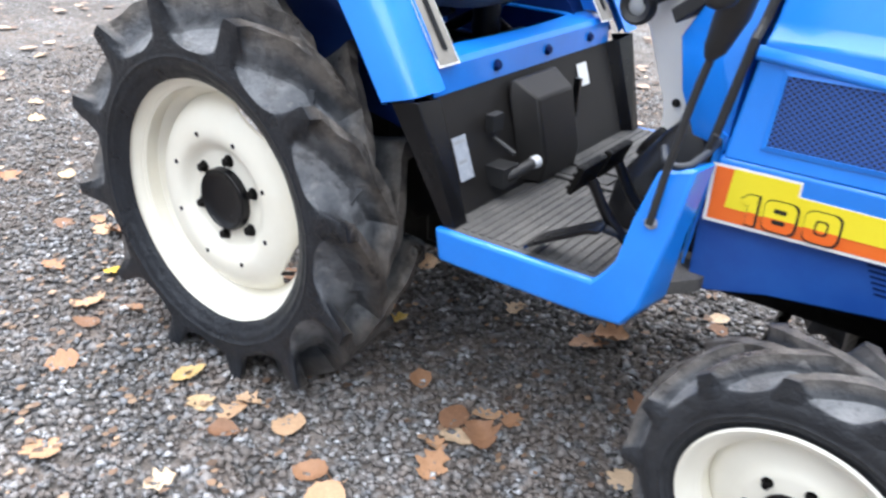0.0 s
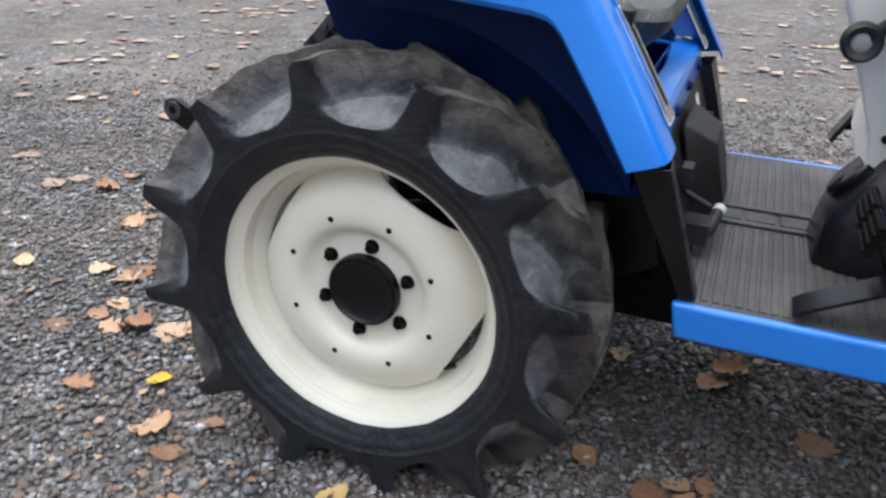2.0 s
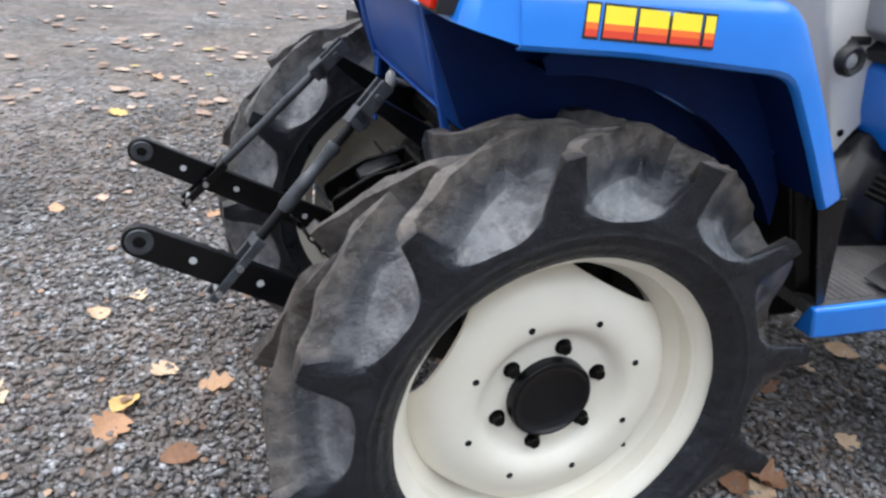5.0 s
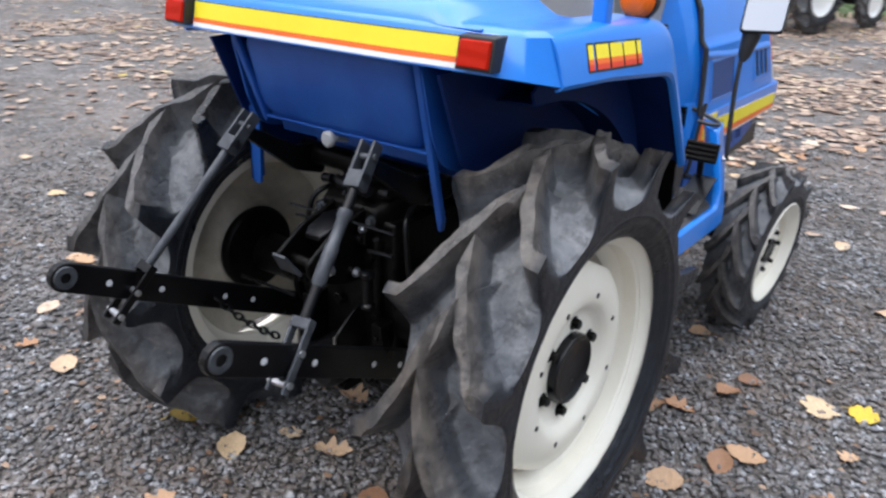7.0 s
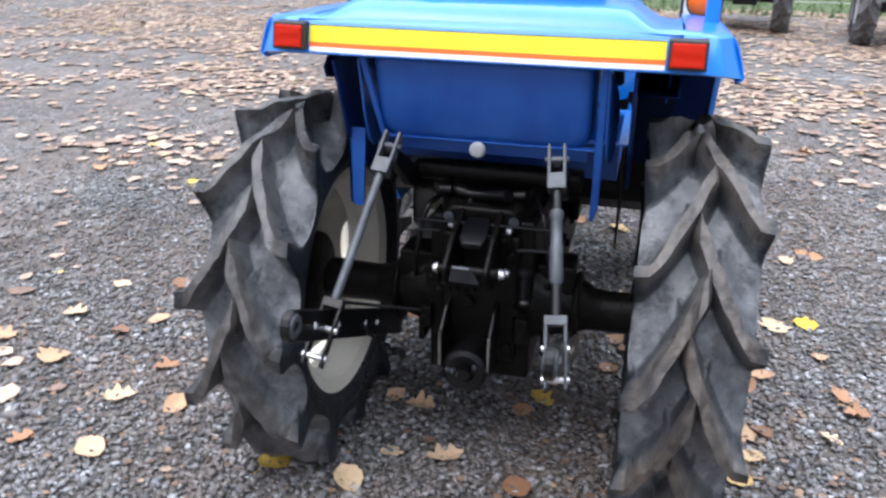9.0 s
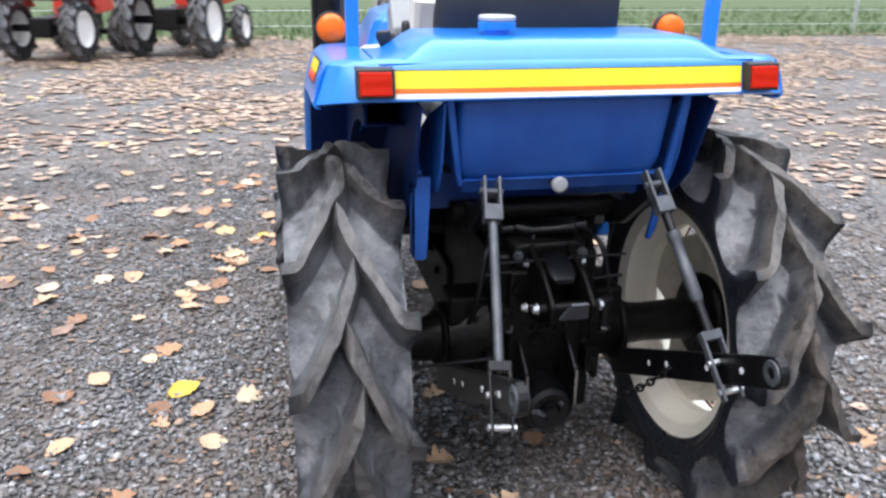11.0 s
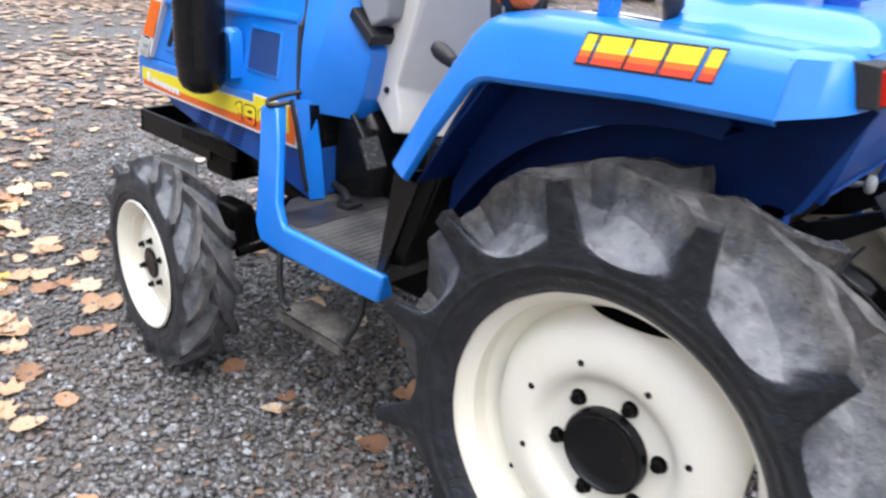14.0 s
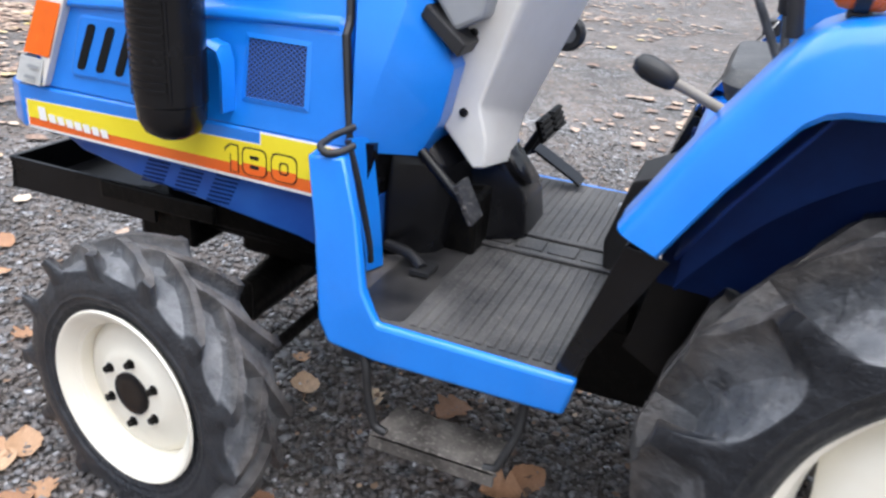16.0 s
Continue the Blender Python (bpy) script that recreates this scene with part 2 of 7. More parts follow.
def mesh_screen():
    """Painted expanded-metal screen: a diagonal lattice with dark gaps."""
    m, n, l, b = nodes_of("blue_expanded_metal")
    tc = n.new("ShaderNodeTexCoord")
    last = None
    for turn in (52, -52):
        mp = n.new("ShaderNodeMapping")
        mp.inputs["Rotation"].default_value = (0, radians(turn), 0)
        l.new(tc.outputs["Object"], mp.inputs["Vector"])
        w = n.new("ShaderNodeTexWave")
        w.bands_direction = 'X'
        w.inputs["Scale"].default_value = 48
        l.new(mp.outputs[0], w.inputs["Vector"])
        if last:
            mx = n.new("ShaderNodeMath")
            mx.operation = 'MAXIMUM'
            l.new(last.outputs["Fac"], mx.inputs[0])
            l.new(w.outputs["Fac"], mx.inputs[1])
            last = mx
        else:
            last = w
    r = n.new("ShaderNodeMapRange")
    r.inputs["From Min"].default_value, r.inputs["From Max"].default_value = 0.55, 0.8
    l.new(last.outputs[0], r.inputs["Value"])
    c = n.new("ShaderNodeMix")
    c.data_type = 'RGBA'
    c.inputs["A"].default_value, c.inputs["B"].default_value = (0.001, 0.004, 0.016, 1), (0.022, 0.085, 0.33, 1)
    l.new(r.outputs[0], c.inputs["Factor"])
    l.new(c.outputs["Result"], b.inputs["Base Color"])
    bp = n.new("ShaderNodeBump")
    bp.inputs["Strength"].default_value = 0.6
    bp.inputs["Distance"].default_value = 0.003
    l.new(r.outputs[0], bp.inputs["Height"])
    l.new(bp.outputs[0], b.inputs["Normal"])
    b.inputs["Roughness"].default_value = 0.45
    return m


SCREEN = mesh_screen()


def brown_fines(n, l, tc, colour):
    """Patches where brown fines and crumbled leaves stain the gravel, the same on the sheet and on the loose stones."""
    mask = None
    for scale, a, b_ in ((1.7, 0.32, 0.56), (24.0, 0.37, 0.55)):
        nz = n.new("ShaderNodeTexNoise")
        nz.inputs["Scale"].default_value, nz.inputs["Detail"].default_value = scale, 6
        l.new(tc.outputs["Object"], nz.inputs["Vector"])
        r = n.new("ShaderNodeMapRange")
        r.inputs["From Min"].default_value, r.inputs["From Max"].default_value = a, b_
        r.inputs["To Max"].default_value = 0.92
        l.new(nz.outputs["Fac"], r.inputs["Value"])
        if mask is None:
            mask = r.outputs[0]
        else:
            x = n.new("ShaderNodeMath")
            x.operation = 'MULTIPLY'
            l.new(mask, x.inputs[0])
            l.new(r.outputs[0], x.inputs[1])
            mask = x.outputs[0]
    mx = n.new("ShaderNodeMix")
    mx.data_type = 'RGBA'
    mx.inputs["B"].default_value = (0.150, 0.122, 0.105, 1)
    l.new(mask, mx.inputs["Factor"])
    l.new(colour, mx.inputs["A"])
    out = mx.outputs["Result"]
    for scale, lo, hi in ((0.9, 0.80, 1.18), (6.5, 0.72, 1.25)):
        nz = n.new("ShaderNodeTexNoise")
        nz.inputs["Scale"].default_value, nz.inputs["Detail"].default_value = scale, 4
        l.new(tc.outputs["Object"], nz.inputs["Vector"])
        r = n.new("ShaderNodeMapRange")
        r.inputs["From Min"].default_value, r.inputs["From Max"].default_value = 0.32, 0.68
        r.inputs["To Min"].default_value, r.inputs["To Max"].default_value = lo, hi
        l.new(nz.outputs["Fac"], r.inputs["Value"])
        hs = n.new("ShaderNodeHueSaturation")
        l.new(out, hs.inputs["Color"])
        l.new(r.outputs[0], hs.inputs["Value"])
        out = hs.outputs[0]
    return out


def gravel_ground():
    """Compacted gravel: stones of several sizes, damp dark fines between them, larger pale and dark patches."""
    m, n, l, b = nodes_of("gravel_ground")
    tc = n.new("ShaderNodeTexCoord")
    v1 = n.new("ShaderNodeTexVoronoi")
    v1.inputs["Scale"].default_value = 68
    v2 = n.new("ShaderNodeTexVoronoi")
    v2.inputs["Scale"].default_value = 190
    big = n.new("ShaderNodeTexNoise")
    big.inputs["Scale"].default_value = 1.3
    big.inputs["Detail"].default_value = 8
    for t in (v1, v2, big):
        l.new(tc.outputs["Object"], t.inputs["Vector"])
    bw = n.new("ShaderNodeSeparateColor")
    l.new(v1.outputs["Color"], bw.inputs[0])
    r1 = n.new("ShaderNodeValToRGB")
    r1.color_ramp.elements[0].position, r1.color_ramp.elements[0].color = 0.0, (0.038, 0.035, 0.033, 1)
    r1.color_ramp.elements[1].position, r1.color_ramp.elements[1].color = 1.0, (0.27, 0.272, 0.282, 1)
    e = r1.color_ramp.elements.new(0.55)
    e.color = (0.092, 0.088, 0.084, 1)
    l.new(bw.outputs[0], r1.inputs["Fac"])
    bw2 = n.new("ShaderNodeSeparateColor")
    l.new(v2.outputs["Color"], bw2.inputs[0])
    mx = n.new("ShaderNodeMix")
    mx.data_type = 'RGBA'
    mx.blend_type = 'OVERLAY'
    mx.inputs["Factor"].default_value = 0.5
    l.new(r1.outputs["Color"], mx.inputs["A"])
    l.new(bw2.outputs[1], mx.inputs["B"])
    gaps = n.new("ShaderNodeMapRange")
    gaps.inputs["From Min"].default_value, gaps.inputs["From Max"].default_value = 0.0, 0.006
    gaps.inputs["To Min"].default_value, gaps.inputs["To Max"].default_value = 1.0, 0.6
    l.new(v1.outputs["Distance"], gaps.inputs["Value"])
    patch = n.new("ShaderNodeMapRange")
    patch.inputs["From Min"].default_value, patch.inputs["From Max"].default_value = 0.3, 0.7
    patch.inputs["To Min"].default_value, patch.inputs["To Max"].default_value = 0.75, 1.25
    l.new(big.outputs["Fac"], patch.inputs["Value"])
    hs = n.new("ShaderNodeHueSaturation")
    l.new(mx.outputs["Result"], hs.inputs["Color"])
    l.new(patch.outputs[0], hs.inputs["Value"])
    l.new(brown_fines(n, l, tc, hs.outputs[0]), b.inputs["Base Color"])
    bp = n.new("ShaderNodeBump")
    bp.inputs["Strength"].default_value = 0.9
    bp.inputs["Distance"].default_value = 0.008
    bp.invert = True
    l.new(v1.outputs["Distance"], bp.inputs["Height"])
    l.new(bp.outputs[0], b.inputs["Normal"])
    b.inputs["Roughness"].default_value = 0.8
    return m


def stone_material():
    m, n, l, b = nodes_of("loose_gravel_stone")
    g = n.new("ShaderNodeNewGeometry")
    r = n.new("ShaderNodeValToRGB")
    r.color_ramp.elements[0].position, r.color_ramp.elements[0].color = 0.0, (0.075, 0.074, 0.076, 1)
    r.color_ramp.elements[1].position, r.color_ramp.elements[1].color = 1.0, (0.58, 0.585, 0.60, 1)
    for p, c in ((0.22, (0.120, 0.118, 0.120)), (0.36, (0.165, 0.150, 0.140)), (0.48, (0.170, 0.176, 0.190)), (0.64, (0.235, 0.243, 0.260)),
                 (0.74, (0.25, 0.238, 0.228)), (0.88, (0.34, 0.348, 0.366)), (0.96, (0.45, 0.46, 0.48))):
        r.color_ramp.elements.new(p).color = (*c, 1)
    l.new(g.outputs["Random Per Island"], r.inputs["Fac"])
    tc = n.new("ShaderNodeTexCoord")
    nz = n.new("ShaderNodeTexNoise")
    nz.inputs["Scale"].default_value = 350
    l.new(tc.outputs["Object"], nz.inputs["Vector"])
    mr = n.new("ShaderNodeMapRange")
    mr.inputs["To Min"].default_value, mr.inputs["To Max"].default_value = 0.65, 1.3
    l.new(nz.outputs["Fac"], mr.inputs["Value"])
    hs = n.new("ShaderNodeHueSaturation")
    l.new(r.outputs["Color"], hs.inputs["Color"])
    l.new(mr.outputs[0], hs.inputs["Value"])
    l.new(brown_fines(n, l, tc, hs.outputs[0]), b.inputs["Base Color"])
    b.inputs["Roughness"].default_value = 0.7
    return m


def leaf_material(name, stops, per_island=False):
    """Dry leaves: each leaf takes its own tone, with blotches, veins and darker spots."""
    m, n, l, b = nodes_of(name)
    if per_island:
        src = n.new("ShaderNodeNewGeometry").outputs["Random Per Island"]
    else:
        src = n.new("ShaderNodeObjectInfo").outputs["Random"]
    r = n.new("ShaderNodeValToRGB")
    els = r.color_ramp.elements
    els[0].position, els[0].color = stops[0][0], (*stops[0][1], 1)
    els[1].position, els[1].color = stops[-1][0], (*stops[-1][1], 1)
    for p, c in stops[1:-1]:
        els.new(p).color = (*c, 1)
    l.new(src, r.inputs["Fac"])
    tc = n.new("ShaderNodeTexCoord")
    nz = n.new("ShaderNodeTexNoise")
    nz.inputs["Scale"].default_value = 45
    nz.inputs["Detail"].default_value = 6
    l.new(tc.outputs["Object"], nz.inputs["Vector"])
    mr = n.new("ShaderNodeMapRange")
    mr.inputs["From Min"].default_value, mr.inputs["From Max"].default_value = 0.3, 0.7
    mr.inputs["To Min"].default_value, mr.inputs["To Max"].default_value = 0.55, 1.2
    l.new(nz.outputs["Fac"], mr.inputs["Value"])
    hs = n.new("ShaderNodeHueSaturation")
    l.new(r.outputs["Color"], hs.inputs["Color"])
    l.new(mr.outputs[0], hs.inputs["Value"])
    l.new(hs.outputs[0], b.inputs["Base Color"])
    b.inputs["Roughness"].default_value = 0.6
    bp = n.new("ShaderNodeBump")
    bp.inputs["Strength"].default_value = 0.35
    bp.inputs["Distance"].default_value = 0.003
    l.new(nz.outputs["Fac"], bp.inputs["Height"])
    l.new(bp.outputs[0], b.inputs["Normal"])
    return m


LEAF_STOPS = ((0.0, (0.24, 0.12, 0.065)), (0.2, (0.42, 0.22, 0.115)), (0.45, (0.54, 0.33, 0.19)), (0.7, (0.62, 0.44, 0.29)),
              (0.9, (0.66, 0.50, 0.34)), (0.95, (0.62, 0.42, 0.20)), (1.0, (0.72, 0.48, 0.03)))
LEAF = leaf_material("dry_leaf", LEAF_STOPS)
FAR_STOPS = ((0.0, (0.15, 0.095, 0.070)), (0.2, (0.28, 0.185, 0.135)), (0.45, (0.39, 0.275, 0.205)), (0.68, (0.48, 0.350, 0.265)), (0.86, (0.56, 0.42, 0.31)),
             (0.97, (0.64, 0.51, 0.39)), (1.0, (0.52, 0.40, 0.10)))
LEAF_FAR = leaf_material("scattered_dry_leaf", FAR_STOPS, True)
CRUMB_STOPS = ((0.0, (0.09, 0.055, 0.036)), (0.4, (0.17, 0.10, 0.062)), (0.75, (0.27, 0.165, 0.10)), (1.0, (0.40, 0.28, 0.19)))
LEAF_CRUMB = leaf_material("crumbled_leaf", CRUMB_STOPS, True)
GRASS = surface("grass_blades", (0.035, 0.075, 0.018), (0.07, 0.13, 0.03), 3, 0.6, 0.8)
GRAVEL = gravel_ground()
STONE = stone_material()

# ---------------------------------------------------------------- building helpers


def part(name, bm, material, parent, label="", smooth=None, bevel=0.0, solid=0.0):
    """Links a bmesh as one mesh object under a thing or a part."""
    me = bpy.data.meshes.new(name)
    bmesh.ops.remove_doubles(bm, verts=bm.verts, dist=1e-5)
    bmesh.ops.recalc_face_normals(bm, faces=bm.faces)
    if smooth is not None:
        lim = radians(smooth)
        for f in bm.faces:
            f.smooth = True
        for e in bm.edges:
            e.smooth = len(e.link_faces) == 2 and e.calc_face_angle(0) < lim
    bm.to_mesh(me)
    bm.free()
    for mt in material if isinstance(material, (list, tuple)) else [material]:
        me.materials.append(mt)
    ob = new(name, me)
    ob.parent = parent
    if label:
        tagged(ob, label)
    if solid:
        md = ob.modifiers.new("thickness", 'SOLIDIFY')
        md.thickness, md.offset = solid, -1
    if bevel:
        md = ob.modifiers.new("soft_edge", 'BEVEL')
        md.width, md.segments, md.limit_method, md.angle_limit = bevel, 2, 'ANGLE', radians(30)
        md.harden_normals = False
    return ob


def again(ob, parent, m=None):
    """A copy of a part on the same mesh, at its own place under a parent."""
    o = bpy.data.objects.new(ob.name.split(".")[0], ob.data)
    scene.collection.objects.link(o)
    o.parent = parent
    if m is not None:
        o.matrix_basis = m
    for key in ("label",):
        if key in ob:
            o[key] = ob[key]
    return o


def box(bm, lo, hi, m=None):
    (x0, y0, z0), (x1, y1, z1) = lo, hi
    vs = [bm.verts.new((x, y, z)) for x in (x0, x1) for y in (y0, y1) for z in (z0, z1)]
    for q in ((0, 1, 3, 2), (4, 6, 7, 5), (0, 4, 5, 1), (2, 3, 7, 6), (0, 2, 6, 4), (1, 5, 7, 3)):
        bm.faces.new([vs[i] for i in q])
    if m is not None:
        bmesh.ops.transform(bm, matrix=m, verts=vs)
    return vs


def prism(bm, pts, axis, a, b):
    """A plate: the outline pts (two coordinates of each) drawn out along an axis from a to b."""
    def at(p, v):
        return {'x': (v, p[0], p[1]), 'y': (p[0], v, p[1]), 'z': (p[0], p[1], v)}[axis]
    lo = [bm.verts.new(at(p, a)) for p in pts]
    hi = [bm.verts.new(at(p, b)) for p in pts]
    bm.faces.new(lo)
    bm.faces.new(hi[::-1])
    for i in range(len(pts)):
        j = (i + 1) % len(pts)
        bm.faces.new((lo[i], hi[i], hi[j], lo[j]))


def rounded(pts, r, n=4):
    """The outline pts with its corners rounded by about r."""
    out = []
    k = len(pts)
    for i, p in enumerate(pts):
        p, a, c = Vector(p), Vector(pts[i - 1]), Vector(pts[(i + 1) % k])
        d1, d2 = (a - p), (c - p)
        q = min(r, d1.length * 0.45, d2.length * 0.45)
        s, e = p + d1.normalized() * q, p + d2.normalized() * q
        for t in range(n + 1):
            u = t / n
            out.append(tuple(s * (1 - u) ** 2 + p * 2 * u * (1 - u) + e * u ** 2))
    return out


def loft(bm, rings, closed=True, caps=True):
    """Skin over rings of points that have equal counts."""
    vs = [[bm.verts.new(p) for p in ring] for ring in rings]
    k = len(rings[0])
    for a, b in zip(vs, vs[1:]):
        for i in range(k if closed else k - 1):
            j = (i + 1) % k
            bm.faces.new((a[i], a[j], b[j], b[i]))
    if caps and closed:
        bm.faces.new(vs[0][::-1])
        bm.faces.new(vs[-1])
    return vs


def rod(bm, pts, r, n=10):
    """A round bar through points; r is one radius or one for each point."""
    pts = [Vector(p) for p in pts]
    rs = r if isinstance(r, (list, tuple)) else [r] * len(pts)
    rings, up = [], None
    for i, p in enumerate(pts):
        d = (pts[min(i + 1, len(pts) - 1)] - pts[max(i - 1, 0)]).normalized()
        if up is None:
            up = d.orthogonal().normalized()
        up = (up - d * up.dot(d)).normalized()
        w = d.cross(up)
        rings.append([p + (up * math.cos(2 * math.pi * k / n) + w * math.sin(2 * math.pi * k / n)) * rs[i] for k in range(n)])
    loft(bm, rings)


def bend(pts, r=0.02, n=4):
    """A polyline with its inner corners rounded."""
    pts = [Vector(p) for p in pts]
    out = [pts[0]]
    for a, p, c in zip(pts, pts[1:], pts[2:]):
        q = min(r, (a - p).length * 0.45, (c - p).length * 0.45)
        s, e = p + (a - p).normalized() * q, p + (c - p).normalized() * q
        out += [s * (1 - u) ** 2 + p * 2 * u * (1 - u) + e * u ** 2 for u in (t / n for t in range(n + 1))]
    return out + [pts[-1]]


def lathe(bm, profile, n=48, axis='y', centre=(0, 0, 0), closed=False, ang0=0.0):
    """Turns a profile of (radius, distance along the axis) round an axis."""
    cx, cy, cz = centre

    def at(r, d, a):
        c, s = r * math.cos(a), r * math.sin(a)
        return {'y': (cx + c, cy + d, cz + s), 'z': (cx + c, cy + s, cz + d), 'x': (cx + d, cy + c, cz + s)}[axis]
    rings = []
    for k in range(n):
        a = ang0 + 2 * math.pi * k / n
        rings.append([bm.verts.new(at(r, d, a)) for r, d in profile])
    m = len(profile)
    for k in range(n):
        p, q = rings[k], rings[(k + 1) % n]
        for i in range(m if closed else m - 1):
            j = (i + 1) % m
            bm.faces.new((p[i], p[j], q[j], q[i]))


def bolt(bm, at, axis, r=0.011, h=0.009, turn=0.0):
    """A hexagon head on a washer, along +axis or -axis."""
    d = -1 if axis[0] == '-' else 1
    ax = axis[-1]
    lathe(bm, [(0.0005, 0), (r * 1.35, 0), (r * 1.35, d * 0.002), (0.0005, d * 0.002)], 14, ax, at)
    lathe(bm, [(r, d * 0.002), (r, d * h * 0.85), (r * 0.86, d * h), (0.0005, d * h)], 6, ax, at, ang0=turn)


def sstep(x):
    x = min(1.0, max(0.0, x))
    return x * x * (3 - 2 * x)


# ---------------------------------------------------------------- ground
def ground_sheet():
    bm = bmesh.new()
    xs = [-400, -120, -40, -14, -6] + [-3 + 0.25 * i for i in range(29)] + [6, 14, 40, 120, 400]
    grid = [[bm.verts.new((x, y, -0.004 + (0.004 * noise.noise((x * 1.7, y * 1.7, 0)) if abs(x) < 4 and abs(y) < 4 else 0)))
             for y in xs] for x in xs]
    for a, b in zip(grid, grid[1:]):
        for i in range(len(xs) - 1):
            bm.faces.new((a[i], b[i], b[i + 1], a[i + 1]))
    ob = part("ground", bm, GRAVEL, None, smooth=80)
    tagged(ob, "grey gravel yard strewn with fallen leaves", "ground", kind="structure")


ground_sheet()

# ---------------------------------------------------------------- tractor
tractor = new("tractor")
tagged(tractor, "small blue compact tractor with cream wheels parked on gravel", "tractor")


def tyre_mesh(bm, R, half, bead_r, bead_half, lug_h, lugs, sweep, phase, flank, side, n_theta, dusty=1.0, grime=0.02, foot=0.46, flare=1.02, drop=0.26):
    """A bar-tread tyre: a smooth carcass, and on it slanted, hollow-flanked lugs that start on each shoulder by turns.
    side: +1 where the outer shoulder looks along +y. The layers dust and lug are wear maps for the rubber."""
    ctrl = [(-bead_half, bead_r), (-half * 0.98, bead_r + (R - bead_r) * 0.28), (-half * 1.03, bead_r + (R - bead_r) * 0.50),
            (-half * 0.99, bead_r + (R - bead_r) * 0.68), (-half * 0.88, R - lug_h * 0.55), (-half * 0.64, R - lug_h * 0.25),
            (-half * 0.3, R - 0.003), (0, R)]
    ctrl = ctrl + [(-a, b) for a, b in ctrl[-2::-1]]
    pts = [Vector(p) for p in ctrl]
    line = []
    for i in range(len(pts) - 1):
        p0, p1, p2, p3 = pts[max(i - 1, 0)], pts[i], pts[i + 1], pts[min(i + 2, len(pts) - 1)]
        for k in range(6):
            t = k / 6
            line.append(0.5 * ((2 * p1) + (p2 - p0) * t + (2 * p0 - 5 * p1 + 4 * p2 - p3) * t * t + (3 * p1 - p0 - 3 * p2 + p3) * t ** 3))
    line.append(pts[-1])
    m = len(line)
    step = 2 * math.pi / lugs
    dust_layer = bm.verts.layers.float.new("dust")
    lug_layer = bm.verts.layers.float.new("lug")
    rnd = random.Random(int(R * 1000) + int(side))
    start = bead_r + (R - bead_r) * foot
    brow = R - lug_h * 0.55

    def swept(u, s):
        return phase + (0.5 * step if s * side < 0 else 0.0) - sweep * (max(0.0, 1.0 - u) ** 1.35) * 0.5

    def skin(i, th, e, crest_r=0.0, crest_y=0.0, sink=0.0):
        """A point of the carcass, hollowed between the lugs at the shoulders; e raises it towards the crest of a lug."""
        p = line[i]
        s = 1 if p.x > 0 else -1
        u = p.x / half * s
        rough = noise.noise((math.cos(th) * R * 16, math.sin(th) * R * 16, p.x * 16))
        q = ((th - swept(u, s)) / step) % 1.0
        edge = R - lug_h * (1.16 - 1.0 * abs(2 * q - 1) ** 2.5) + 0.003 * rough
        floor = R - lug_h * 0.48 * (1.0 - abs(2 * q - 1) ** 2)
        low = min(p.y, edge + (floor - edge) * min(1.0, max(0.0, (1.0 - u) / 0.62)) ** 0.8)
        worn = noise.noise((math.cos(th) * R * 30 + 7, math.sin(th) * R * 30, p.x * 26))
        wave = noise.noise((math.cos(th) * R * 11 + 3, math.sin(th) * R * 11, p.x * 9))
        r = low + (crest_r - low) * e + 0.0016 * rough + e * lug_h * (0.14 * worn + 0.26 * wave) - sink
        rib = 0.0022 * s if min(i, m - 1 - i) in (2, 5, 8) else 0.0
        y = p.x + (crest_y - p.x) * e + e * 0.0015 * worn + rib
        th += e * 0.010 / R * noise.noise((math.cos(th) * R * 22, math.sin(th) * R * 22 + 5, p.x * 30))
        v = bm.verts.new((r * math.cos(th), y * side, r * math.sin(th)))
        on = sstep((p.y - edge) / 0.006)
        flank_side = 1.0 if u > 0.87 else 0.0
        wiped = sstep(e / 0.10) * (1.0 - sstep((e - 0.40) / 0.3)) * (0.55 + 0.45 * sstep(wave * 2 + 0.5))
        v[dust_layer] = max(grime, dusty * on * (1.0 - (0.8 if side < 0 else 0.35) * wiped) * (1.0 - flank_side * sstep((e - 0.04) / 0.2)) * (1.0 - 0.35 * sstep((e - 0.35) / 0.5)))
        v[lug_layer] = sstep((e - 0.35) / 0.35) * (1.0 - flank_side) * (0.3 + 0.7 * dusty) * (1.0 if side < 0 else 0.65)
        return v

    rings = [[skin(i, 2 * math.pi * k / n_theta, 0.0) for i in range(m)] for k in range(n_theta)]
    for k in range(n_theta):
        a, b = rings[k], rings[(k + 1) % n_theta]
        for i in range(m - 1):
            bm.faces.new((a[i], a[i + 1], b[i + 1], b[i]))
    cross = (1.0, 0.78, 0.58, 0.40, 0.25, 0.12, 0.0)
